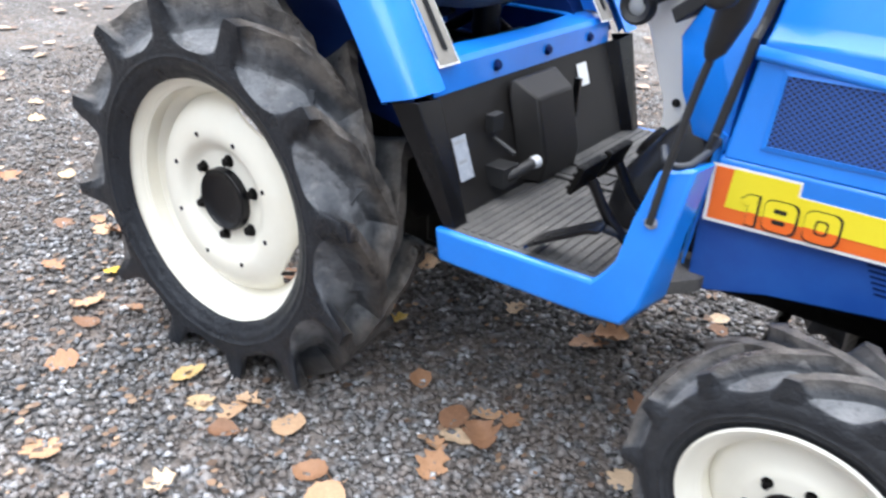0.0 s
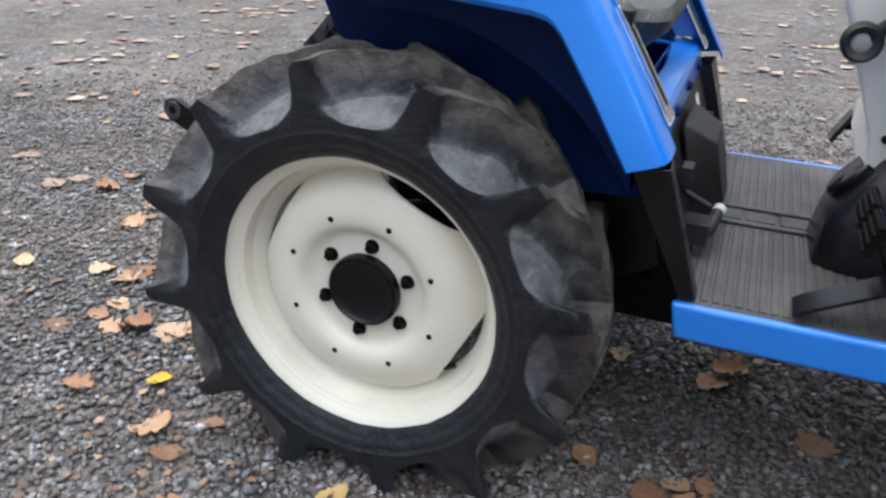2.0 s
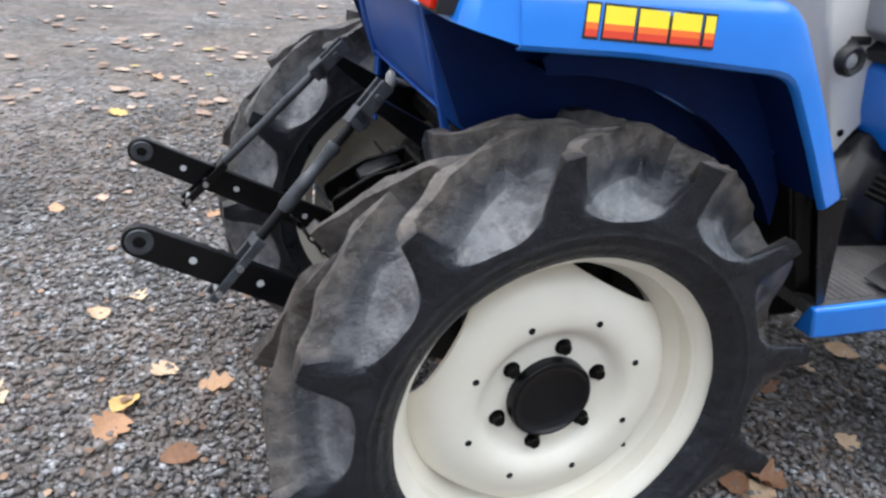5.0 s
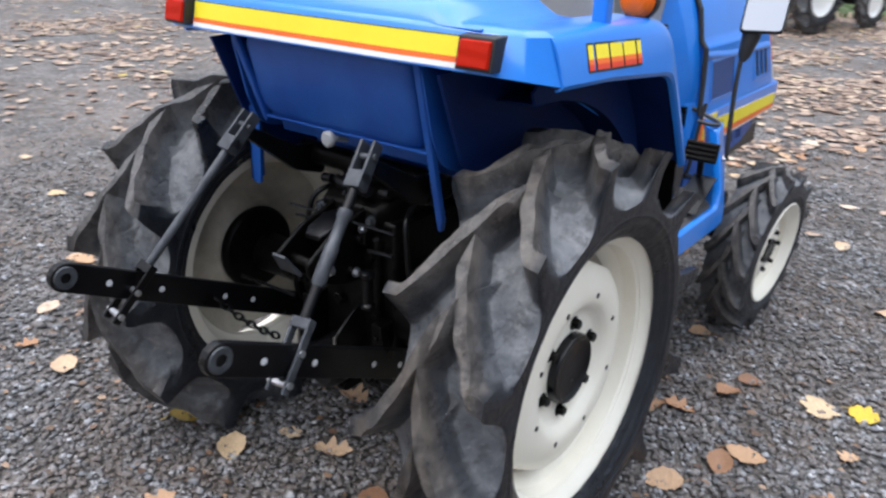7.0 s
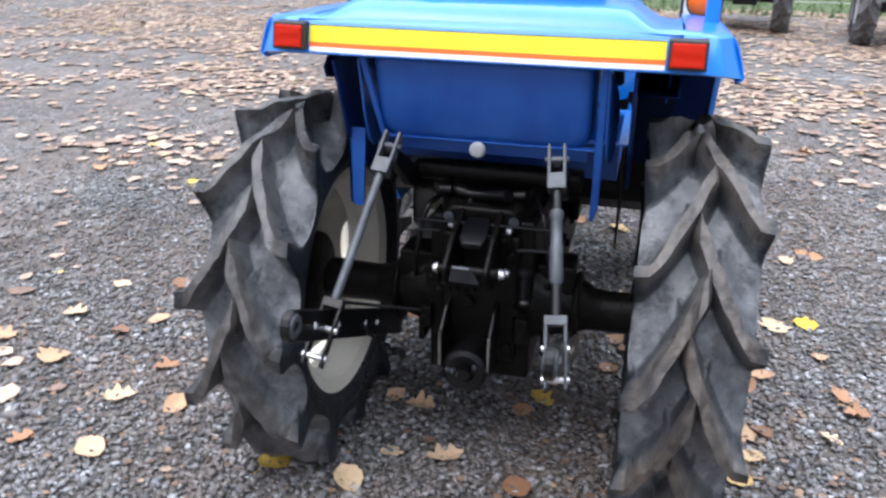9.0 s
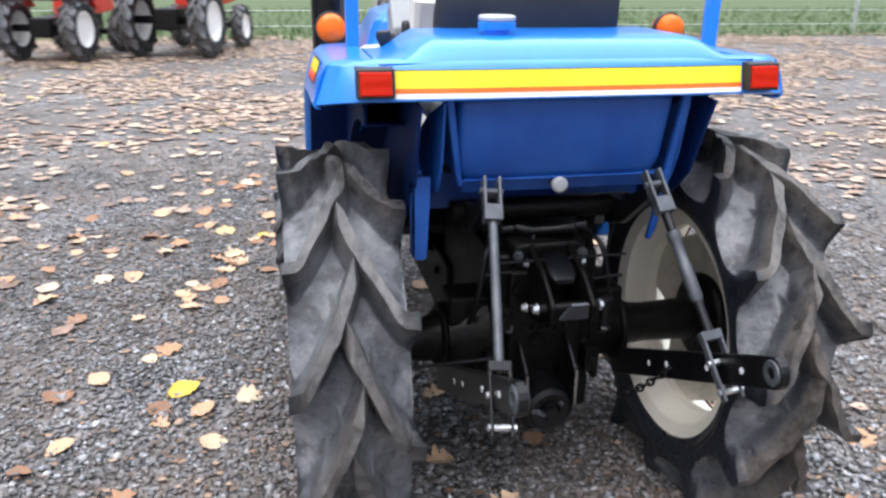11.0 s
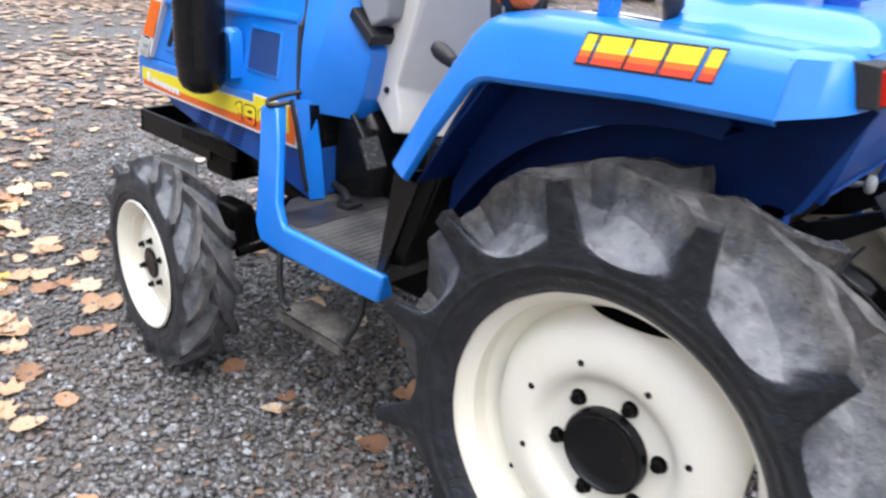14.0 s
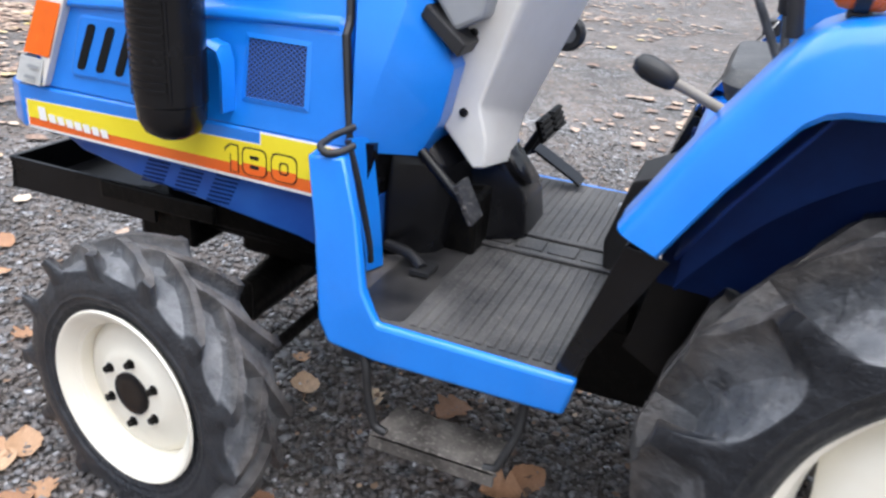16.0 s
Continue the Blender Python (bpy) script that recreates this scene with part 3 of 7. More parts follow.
    for s in (1, -1):
        rows = [i for i in range(m) if line[i].x / half * s > -0.36 and (line[i].y >= start or line[i].x * s < 0)]
        for j in range(lugs):
            wear = rnd.uniform(0.90, 1.06)
            lean = rnd.uniform(-0.012, 0.012)
            strip = []
            for i in rows:
                p = line[i]
                u = p.x / half * s
                inward = max(0.0, 1.0 - u)
                centre = swept(u, s) + (j + lean) * step
                crest = flank * (0.17 + 0.26 * min(1.0, inward))
                reach = flank * (0.50 + 0.12 * min(1.0, inward * 1.8))
                top = R + lug_h * (0.80 * wear - drop * min(1.0, max(0.0, u)) ** 2)
                if u > 0.87:
                    w = min(1.0, max(0.0, (p.y - start) / (brow - start)))
                    crest_r, crest_y = start + (top - start) * w ** 0.8, s * half * (1.02 + (flare - 1.02) * w)
                else:
                    crest_r, crest_y = top, p.x
                fade = sstep((u + 0.35) / 0.26) * min(1.0, max(0.0, (p.y - start) / (brow - start)) * 4)
                ring = []
                for sg in (-1, 1):
                    for c in (cross if sg < 0 else cross[::-1]):
                        e = (1.0 - c) ** 2.1 * fade
                        arc = sg * (crest + reach * c)
                        ring.append(skin(i, centre + arc / R, e, crest_r, crest_y, 0.003 * (1.0 - e)))
                strip.append(ring)
            # the foot of each lug grows out of the carcass
            for ring, i in ((strip[0], rows[0]), (strip[-1], rows[-1])):
                for v in (ring[0], ring[-1]):
                    k = round((math.atan2(v.co.z, v.co.x) % (2 * math.pi)) / (2 * math.pi) * n_theta) % n_theta
                    v.co = rings[k][i].co
            for a, b in zip(strip, strip[1:]):
                for k in range(len(a) - 1):
                    bm.faces.new((a[k], a[k + 1], b[k + 1], b[k]))


def wheel_rim(bm, flange, y_out, y_in, drop):
    """A steel rim: rolled outer flange, bead seat, dropped centre, inner flange."""
    o, i = y_out, y_in
    w = o - i
    prof = [(flange, o - 0.004), (flange + 0.004, o - 0.001), (flange + 0.001, o + 0.003), (flange - 0.006, o + 0.001), (flange - 0.016, o - 0.012),
            (flange - 0.024, o - 0.018), (flange - 0.027, o - 0.05 * w / 0.16), (drop, o - 0.072 * w / 0.16), (drop, i + 0.055 * w / 0.16),
            (flange - 0.027, i + 0.035 * w / 0.16), (flange - 0.022, i + 0.012), (flange, i), (flange - 0.001, i - 0.004), (flange - 0.028, i + 0.008),
            (flange - 0.032, i + 0.035 * w / 0.16), (drop - 0.005, i + 0.058 * w / 0.16), (drop - 0.005, o - 0.075 * w / 0.16),
            (flange - 0.032, o - 0.053 * w / 0.16), (flange - 0.03, o - 0.024), (flange - 0.008, o - 0.008)]
    lathe(bm, prof, 96, closed=True)


def wheel_disc(bm, rows, chord, chord_turn, n=96):
    """A pressed wheel disc: rings of (radius, y); its rim is cut by four chords."""
    front, back = [], []
    for k in range(n):
        a = 2 * math.pi * k / n
        lim = 1e9
        if chord:
            for c in range(4):
                d = math.cos(a - radians(chord_turn + 90 * c))
                if d > 0.3:
                    lim = min(lim, chord / d)
        ring = []
        last = (0.0, rows[0][1])
        for r, y in rows:
            if r > lim >= last[0]:
                y = last[1] + (y - last[1]) * (lim - last[0]) / (r - last[0])
            if r > lim:
                r, y = (lim, y) if last[0] < lim else last
            last = (r, y)
            ring.append((r * math.cos(a), y, r * math.sin(a)))
        front.append(ring)
    m = len(rows)
    for shift, flip in ((0.0, False), (-0.007, True)):
        vs = [[bm.verts.new((x, y + shift, z)) for x, y, z in ring] for ring in front]
        for k in range(n):
            p, q = vs[k], vs[(k + 1) % n]
            for i in range(m - 1):
                if (p[i].co - p[i + 1].co).length < 1e-6 and (q[i].co - q[i + 1].co).length < 1e-6:
                    continue
                try:
                    bm.faces.new((p[i], p[i + 1], q[i + 1], q[i]) if not flip else (q[i], q[i + 1], p[i + 1], p[i]))
                except ValueError:
                    pass
        back.append(vs)
    for k in range(n):
        bm.faces.new((back[0][k][-1], back[1][k][-1], back[1][(k + 1) % n][-1], back[0][(k + 1) % n][-1]))


def make_wheel(name, at, side, rear, bolt_turn, chord_turn, tyre_phase, steer=0.0, camber=0.0):
    """side +1 looks along +y. The rim and disc are the wheel; tyre, hub cap, bolts and holes belong to it."""
    bm = bmesh.new()
    if rear:
        flange, y_out, y_in = 0.281, 0.512, 0.350
        wheel_rim(bm, flange, y_out, y_in, 0.232)
        wheel_disc(bm, [(0.040, 0.462), (0.066, 0.462), (0.104, 0.463), (0.113, 0.465), (0.121, 0.472), (0.130, 0.481), (0.142, 0.4855), (0.158, 0.486), (0.178, 0.483), (0.200, 0.474),
                        (0.217, 0.458), (0.229, 0.436), (0.237, 0.408)], 0.2125 if side > 0 else 0.206, chord_turn)
        br, bh, cap_r, cap_y, ty, hole_r, holes, hole_turn = 0.0905, 0.015, 0.0715, 0.462, 0.435, 0.150, 8, 22.5, 
    else:
        flange, y_out, y_in = 0.161, 0.556, 0.44
        wheel_rim(bm, flange, y_out, y_in, 0.133)
        wheel_disc(bm, [(0.02, 0.532), (0.066, 0.532), (0.078, 0.529), (0.086, 0.521), (0.11, 0.518), (0.126, 0.510), (0.134, 0.495)], 0, 0)
        br, bh, cap_r, cap_y, ty, hole_r, holes, hole_turn = 0.0605, 0.012, 0.040, 0.532, 0.487, 0.1, 1, -30
    if side < 0:
        bmesh.ops.scale(bm, vec=(1, -1, 1), verts=bm.verts)
    wheel = part(name, bm, [CREAM, SHADED_CREAM], tractor, "cream painted steel wheel rim and disc", smooth=40)
    # inward disc faces get the darker cream, shade painted as colour
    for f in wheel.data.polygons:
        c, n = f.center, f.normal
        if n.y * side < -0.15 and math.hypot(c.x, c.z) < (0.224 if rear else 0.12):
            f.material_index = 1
    if rear:
        wheel.location = at
    else:
        # the front wheels are steered a little to the right and lean; at is the middle of the outer flange
        wheel.matrix_basis = Matrix.Translation(at) @ Matrix.Rotation(radians(steer), 4, 'Z') @ Matrix.Rotation(radians(camber), 4, 'X') @ Matrix.Translation((0, -side * y_out, 0))
    bm = bmesh.new()
    if rear:
        tyre_mesh(bm, 0.402, 0.105, 0.272, 0.082, 0.055, 12, radians(52), radians(tyre_phase), 0.062, side, 300, 1.0, 0.03 if side > 0 else 0.0, 0.46, 1.09, 0.10)
    else:
        tyre_mesh(bm, 0.252 if side > 0 else 0.244, 0.070, 0.155, 0.056, 0.020, 13, radians(60), radians(tyre_phase), 0.046, side, 220, 0.85 if side > 0 else 0.7, 0.12 if side > 0 else 0.1, 0.66, 1.0, 0.30)
    tyre = part("tyre", bm, TYRE, wheel, "black rubber tyre with worn dusty deep bar lugs", smooth=42)
    tyre.location = (0, ty * side, 0)
    bm = bmesh.new()
    lathe(bm, [(cap_r, side * (cap_y - 0.02)), (cap_r, side * (cap_y + 0.014)), (cap_r * 0.96, side * (cap_y + 0.0185)), (cap_r * 0.91, side * (cap_y + 0.0185)), (cap_r * 0.86, side * (cap_y + 0.014)),
               (cap_r * 0.70, side * (cap_y + 0.009)), (cap_r * 0.35, side * (cap_y + 0.006)), (0.0005, side * (cap_y + 0.0055))] if rear else
          [(cap_r, side * (cap_y - 0.05)), (cap_r, side * (cap_y + 0.004)), (cap_r * 0.9, side * (cap_y + 0.006)), (cap_r * 0.5, side * (cap_y + 0.004)), (0.0005, side * (cap_y + 0.004))], 40)
    part("hub_cap", bm, GLOSS_BLACK, wheel, "dished black hub cap" if rear else "black hub", smooth=40)
    for k in range(6):
        a = radians(bolt_turn + 60 * k)
        bm = bmesh.new()
        sd = 'y' if side > 0 else '-y'
        bolt(bm, (br * math.cos(a), side * cap_y, br * math.sin(a)), sd, 0.0105 if rear else 0.0068, bh, a)
        part("wheel_bolt", bm, GREASY, wheel)
    for k in range(holes):
        a = radians(hole_turn + 360 / 8 * k)
        bm = bmesh.new()
        r = 0.0055
        yy = 0.4856 if rear else 0.5185
        lathe(bm, [(0.0004, side * (yy + 0.0012)), (r, side * (yy + 0.0012)), (r * 1.05, side * (yy - 0.004))], 12, 'y',
              (hole_r * math.cos(a), 0, hole_r * math.sin(a)))
        part("disc_hole", bm, BLACK, wheel)
    bm = bmesh.new()
    va = radians(-38 if rear else 200)
    vr = 0.222 if rear else 0.12
    rod(bm, [(vr * math.cos(va), side * (y_out - 0.07), vr * math.sin(va)), ((vr - 0.012) * math.cos(va), side * (y_out - 0.045), (vr - 0.012) * math.sin(va))], 0.005, 8)
    part("valve", bm, BLACK, wheel)
    return wheel


make_wheel("rear_wheel", (0, 0, 0.40), -1, True, 21.2, 62, -4)
make_wheel("rear_wheel", (0, 0, 0.40), 1, True, -13.6, 88, 16)
make_wheel("front_wheel", (1.238, -0.5245, 0.256), -1, False, 10, 0, 4, -3.5, 5.0)
make_wheel("front_wheel", (1.277, 0.549, 0.277), 1, False, 33, 0, 0, -7.2)

# ------------------------------------------------ fenders, rear panel, tank
TOP = [(-0.13, 1.036), (0.10, 1.034), (0.25, 1.030), (0.290, 1.026), (0.316, 1.017), (0.336, 1.002), (0.354, 0.980), (0.43, 0.862), (0.512, 0.722)]
LOW = [(-0.13, 0.955), (0.04, 0.948), (0.23, 0.931), (0.275, 0.927), (0.300, 0.922), (0.316, 0.914), (0.332, 0.898), (0.392, 0.808), (0.452, 0.708)]


def fender(s):
    bm = bmesh.new()
    rows = []
    for (xt, zt), (xl, zl) in zip(TOP, LOW):
        k = (xt - 0.3) / 0.22 if xt > 0.3 else 0
        leg = min(1.0, max(0.0, (xt - 0.29) / 0.08))
        shift, lift = (0.014, 0.010) if s > 0 else (-0.009, 0.0)
        xt, xl, zt, zl = xt + shift * leg, xl + shift * leg, zt + lift * leg, zl + lift * leg
        def up(f, y, dz=0.0):
            return (xl + (xt - xl) * f, s * y, zl + (zt - zl) * f + dz)
        rows.append([up(0.0, 0.462, -0.007), up(0.0, 0.471, -0.004), up(0.04, 0.476), up(0.32, 0.470), up(0.66, 0.461), up(0.80, 0.4555), up(0.90, 0.448),
                     up(0.965, 0.437), up(0.995, 0.422), up(1.0, 0.405), (xt, s * 0.385, zt + 0.001 - 0.004 * k), (xt, s * 0.365, zt + 0.001)])
    loft(bm, rows, closed=False)
    ob = part("fender", bm, BLUE, tractor, "glossy blue sheet steel fender with a yellow and red badge", smooth=35, solid=0.004)
    # inner wing behind the tyre, a housing that curves round it, and the wall above the curve
    # their dark blue carries the shade below the fender
    bm = bmesh.new()
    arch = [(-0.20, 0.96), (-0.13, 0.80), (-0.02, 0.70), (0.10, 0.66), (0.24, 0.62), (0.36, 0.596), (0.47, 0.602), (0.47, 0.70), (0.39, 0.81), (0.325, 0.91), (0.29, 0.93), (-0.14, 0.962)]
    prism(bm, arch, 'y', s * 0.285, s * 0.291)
    part("inner_wing", bm, ARCH_BLUE, ob, "shade-darkened blue inner wing")
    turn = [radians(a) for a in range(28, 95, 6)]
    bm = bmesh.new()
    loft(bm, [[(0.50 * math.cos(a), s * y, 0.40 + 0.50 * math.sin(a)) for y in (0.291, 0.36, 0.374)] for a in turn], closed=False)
    part("wheel_housing", bm, ARCH_BLUE, ob, "shade-darkened blue curved wheel housing", smooth=30, solid=0.003)
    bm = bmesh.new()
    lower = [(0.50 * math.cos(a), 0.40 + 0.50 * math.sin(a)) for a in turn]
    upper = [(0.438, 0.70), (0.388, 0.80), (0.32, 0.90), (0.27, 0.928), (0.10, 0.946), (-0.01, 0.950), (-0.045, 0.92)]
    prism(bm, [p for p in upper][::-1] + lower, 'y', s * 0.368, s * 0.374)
    part("arch_wall", bm, ARCH_BLUE, ob, "shade-darkened blue inner arch wall")
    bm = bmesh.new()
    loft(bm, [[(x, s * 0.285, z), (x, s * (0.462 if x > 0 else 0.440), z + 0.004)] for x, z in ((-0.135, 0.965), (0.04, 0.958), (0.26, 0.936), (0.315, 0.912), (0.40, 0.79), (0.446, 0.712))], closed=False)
    part("wheel_arch", bm, ARCH_BLUE, ob, "shade-darkened blue inner wheel arch", smooth=30, solid=0.004)
    # badge: five slanted yellow blocks over red, with a dark edge
    for k in range(5):
        w = (0.018, 0.045, 0.046, 0.047, 0.017)[k]
        x0 = (-0.042 if s > 0 else -0.048) + (0.0, 0.026, 0.076, 0.126, 0.178)[k] * 1.02
        if s < 0:
            x0 = x0 + 0.004
        for (za, zb), mat, grow, off, nm in (((0.976, 1.016), DECAL_BLACK, 0.0025, 0.0012, "badge_edge"), ((0.977, 0.986), RED, 0, 0.0022, "badge_foot"),
                                         ((0.986, 0.994), ORANGE, 0, 0.0022, "badge_middle"), ((0.994, 1.0155), YELLOW, 0, 0.0022, "badge_top")):
            bm = bmesh.new()
            y = []
            for x, z in ((x0 - grow, za - grow), (x0 + w + grow, za - grow), (x0 + w + grow, zb + grow), (x0 - grow, zb + grow)):
                sh = (z - 0.97) * 0.16 * (-1)
                zz = z + (0.08 - x) * 0.05 - (0.012 if s < 0 else -0.003)
                f = (zz - (0.949 - 0.04 * max(0.0, x))) / 0.086
                yy = (0.476 - 0.02 * f if f < 0.3 else 0.470 - 0.029 * (f - 0.3)) + off + 0.0008
                tilt = (0.08 - x) * 0.05
                y.append((x + sh * s, s * yy, z + tilt - (0.012 if s < 0 else -0.003)))
            vs = [bm.verts.new(p) for p in y]
            bm.faces.new(vs)
            bmesh.ops.solidify(bm, geom=bm.faces[:], thickness=0.0006)
            part(nm, bm, mat, ob)
    return ob


for s in (-1, 1):
    fender(s)

# rear panel: a folded plate with cut corners, and the flat deck in front of it
bm = bmesh.new()
def panel_row(corner, side_end, middle):
    """Half a level line of the rear panel, from the fender round the cut corner to the middle, its corner softened."""
    pts = bend([side_end, corner, middle], 0.045, 5)
    return [tuple(p) for p in pts]
low = panel_row((-0.200, 0.425, 0.972), (-0.124, 0.4755, 0.9555), (-0.212, 0.20, 0.974))
high = panel_row((-0.187, 0.408, 1.030), (-0.124, 0.450, 1.028), (-0.199, 0.20, 1.032))
edge = panel_row((-0.180, 0.398, 1.037), (-0.124, 0.436, 1.0355), (-0.192, 0.20, 1.039))
deck = panel_row((-0.150, 0.365, 1.041), (-0.124, 0.365, 1.037), (-0.165, 0.20, 1.042))
def whole(row):
    return row + [(x, -y, z) for x, y, z in row[::-1]]
curl = [(x + 0.012, y * 0.975, z - 0.004) for x, y, z in low]
loft(bm, [whole(r) for r in (curl, low, high, edge, deck)], closed=False)
rear_panel = part("rear_panel", bm, BLUE, tractor, "blue rear panel with yellow, orange and white stripes", smooth=40, solid=0.004)


def stripe(z0, z1, mat, name, y_end=0.334):
    bm = bmesh.new()
    def xx(z, y):
        return -0.212 + (z - 0.974) / 0.066 * 0.0145 - 0.0015 + (0.0005 + 0.012 * max(0, abs(y) - 0.2) / 0.225)
    cols = [-y_end, -0.2, 0.2, y_end]
    loft(bm, [[(xx(z0, y), y, z0), (xx(z1, y), y, z1)] for y in cols], closed=False)
    part(name, bm, mat, rear_panel, solid=0.0008)


stripe(0.9765, 0.985, WHITE, "white_stripe")
stripe(0.985, 0.994, ORANGE, "orange_stripe")
stripe(0.994, 1.024, YELLOW, "yellow_stripe")
stripe(1.024, 1.0262, OLIVE, "dark_stripe")

for s in (-1, 1):
    bm = bmesh.new()
    yo, yi = s * 0.403, s * 0.337
    loft(bm, [[(-0.176, yo, 1.032), (-0.176, yi, 1.032), (-0.176, yi, 0.978), (-0.176, yo, 0.978)],
              [(-0.212, yo, 1.030), (-0.214, yi, 1.030), (-0.224, yi, 0.980), (-0.222, yo, 0.980)]])
    lamp = part("tail_lamp", bm, BLACK_SATIN, tractor, "square red tail lamp in a black housing", bevel=0.002)
    bm = bmesh.new()
    loft(bm, [[(-0.209, yo - s * 0.004, 1.026), (-0.211, yi + s * 0.004, 1.026), (-0.221, yi + s * 0.004, 0.984), (-0.219, yo - s * 0.004, 0.984)],
              [(-0.219, yo - s * 0.006, 1.024), (-0.220, yi + s * 0.006, 1.024), (-0.229, yi + s * 0.006, 0.986), (-0.228, yo - s * 0.006, 0.986)]])
    part("lens", bm, RED_LENS, lamp, "ribbed red plastic lens", bevel=0.002)

# raised tank cover between the fenders
bm = bmesh.new()
cols = [-0.36 + 0.72 * k / 36 for k in range(37)]
rows = []
for y in cols:
    h = 0.040 * sstep((0.335 - abs(y)) / 0.085) - 0.004
    rows.append([(-0.190, y, 1.036), (-0.186, y, 1.0385 + 0.16 * h), (-0.174, y, 1.039 + 0.52 * h), (-0.158, y, 1.039 + 0.80 * h), (-0.135, y, 1.039 + 0.95 * h),
                 (-0.10, y, 1.039 + h), (0.09, y, 1.039 + h), (0.105, y, 1.036 + 0.9 * h), (0.11, y, 1.0)])
loft(bm, rows, closed=False)
part("tank_cover", bm, BLUE, tractor, "raised blue tank cover with soft sloping shoulders", smooth=60, solid=0.004)
bm = bmesh.new()
lathe(bm, [(0.026, 1.07), (0.026, 1.083), (0.036, 1.085), (0.037, 1.097), (0.030, 1.1005), (0.0005, 1.102)], 28, 'z', (-0.07, 0.118, 0))
cap = part("fuel_cap", bm, BLUE, tractor, "round blue fuel filler with a pale cap", smooth=40)
bm = bmesh.new()
lathe(bm, [(0.033, 1.099), (0.036, 1.102), (0.036, 1.108), (0.032, 1.110), (0.0005, 1.110)], 28, 'z', (-0.07, 0.118, 0))
part("lid", bm, GALV, cap, "pale metal lid", smooth=40)

# tank skin below the rear panel: a pillow with large lower corners, pressed seam, struts and side cheeks
def lean_in(bm):
    """The tank's face and frame slope forward towards the foot."""
    for v in bm.verts:
        v.co.x += 0.27 * max(0.0, 0.97 - v.co.z)


bm = bmesh.new()
def sect(x, y, z0, z1, r=0.045):
    low = rounded([(-y, z0), (y, z0), (y, z0 + 0.1), (-y, z0 + 0.1)], r, 6)
    pts = []
    for a, b in low:
        top = b > z0 + 0.05
        pts.append((x, a, z1 - (z0 + 0.1 - b) * 0.4 if top else b))
    return pts
loft(bm, [sect(-0.03, 0.214, 0.800, 0.978), sect(-0.160, 0.214, 0.800, 0.978), sect(-0.174, 0.211, 0.803, 0.975), sect(-0.184, 0.203, 0.811, 0.968), sect(-0.188, 0.192, 0.822, 0.958)])
lean_in(bm)
# the shade below the rear panel is in the tank's blue
tank = part("fuel_tank", bm, BLUE_SHADED, tractor, "shade-darkened blue pressed steel fuel tank", smooth=50)
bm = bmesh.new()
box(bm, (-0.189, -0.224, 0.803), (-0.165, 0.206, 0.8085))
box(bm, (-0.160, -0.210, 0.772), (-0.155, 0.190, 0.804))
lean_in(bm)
part("tank_flange", bm, BLUE_SHADED, tank, bevel=0.002)
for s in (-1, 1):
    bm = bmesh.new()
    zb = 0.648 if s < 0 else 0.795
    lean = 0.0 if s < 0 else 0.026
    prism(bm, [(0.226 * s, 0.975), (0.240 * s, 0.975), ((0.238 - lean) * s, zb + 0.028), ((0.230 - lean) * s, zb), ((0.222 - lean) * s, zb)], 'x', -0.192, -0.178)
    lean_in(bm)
    part("tank_strut", bm, BLUE_SHADED, tank, bevel=0.003)
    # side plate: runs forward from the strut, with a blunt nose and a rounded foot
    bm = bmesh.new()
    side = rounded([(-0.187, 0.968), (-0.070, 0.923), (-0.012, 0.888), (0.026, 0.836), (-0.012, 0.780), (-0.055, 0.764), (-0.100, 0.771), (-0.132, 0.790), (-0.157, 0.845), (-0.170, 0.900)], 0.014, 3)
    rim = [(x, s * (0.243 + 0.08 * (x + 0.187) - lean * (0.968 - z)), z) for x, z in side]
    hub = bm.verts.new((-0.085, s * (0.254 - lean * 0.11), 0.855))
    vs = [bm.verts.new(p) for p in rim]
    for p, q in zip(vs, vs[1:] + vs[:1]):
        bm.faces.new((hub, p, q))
    part("tank_gusset", bm, BLUE_SHADED, tank, "blue side plate with a blunt nose", smooth=45, solid=0.004)
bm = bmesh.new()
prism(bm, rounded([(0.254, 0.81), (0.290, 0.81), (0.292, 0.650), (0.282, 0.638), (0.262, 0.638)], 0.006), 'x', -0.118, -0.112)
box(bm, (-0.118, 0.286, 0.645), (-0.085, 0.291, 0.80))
part("tank_bracket", bm, BLUE_SHADED, tank)

# round knob below the tank
bm = bmesh.new()
rod(bm, [(-0.10, 0.004, 0.782), (-0.152, 0.004, 0.794)], 0.005)
lathe(bm, [(0.0005, -0.152), (0.012, -0.152), (0.016, -0.156), (0.016, -0.163), (0.012, -0.167), (0.0005, -0.168)], 24, 'x', (0, 0.004, 0.795))
part("pull_knob", bm, GREY_DASH, tractor, "round pale grey pull knob", smooth=40)

# ------------------------------------------------ platform: panels, floor, sills
bm = bmesh.new()
loft(bm, [[(0.468, y, 0.762), (0.476, y, 0.752), (0.480, y, 0.702)] for y in (-0.37, -0.36, 0.36, 0.37)], closed=False)
loft(bm, [[(0.405 + 0.018 * math.cos(y / 0.27 * 1.57), y, 0.757), (0.412 + 0.018 * math.cos(y / 0.27 * 1.57), y, 0.770), (0.468, y, 0.762)]
          for y in (-0.27, -0.2, -0.1, 0.0, 0.1, 0.2, 0.27)], closed=False)
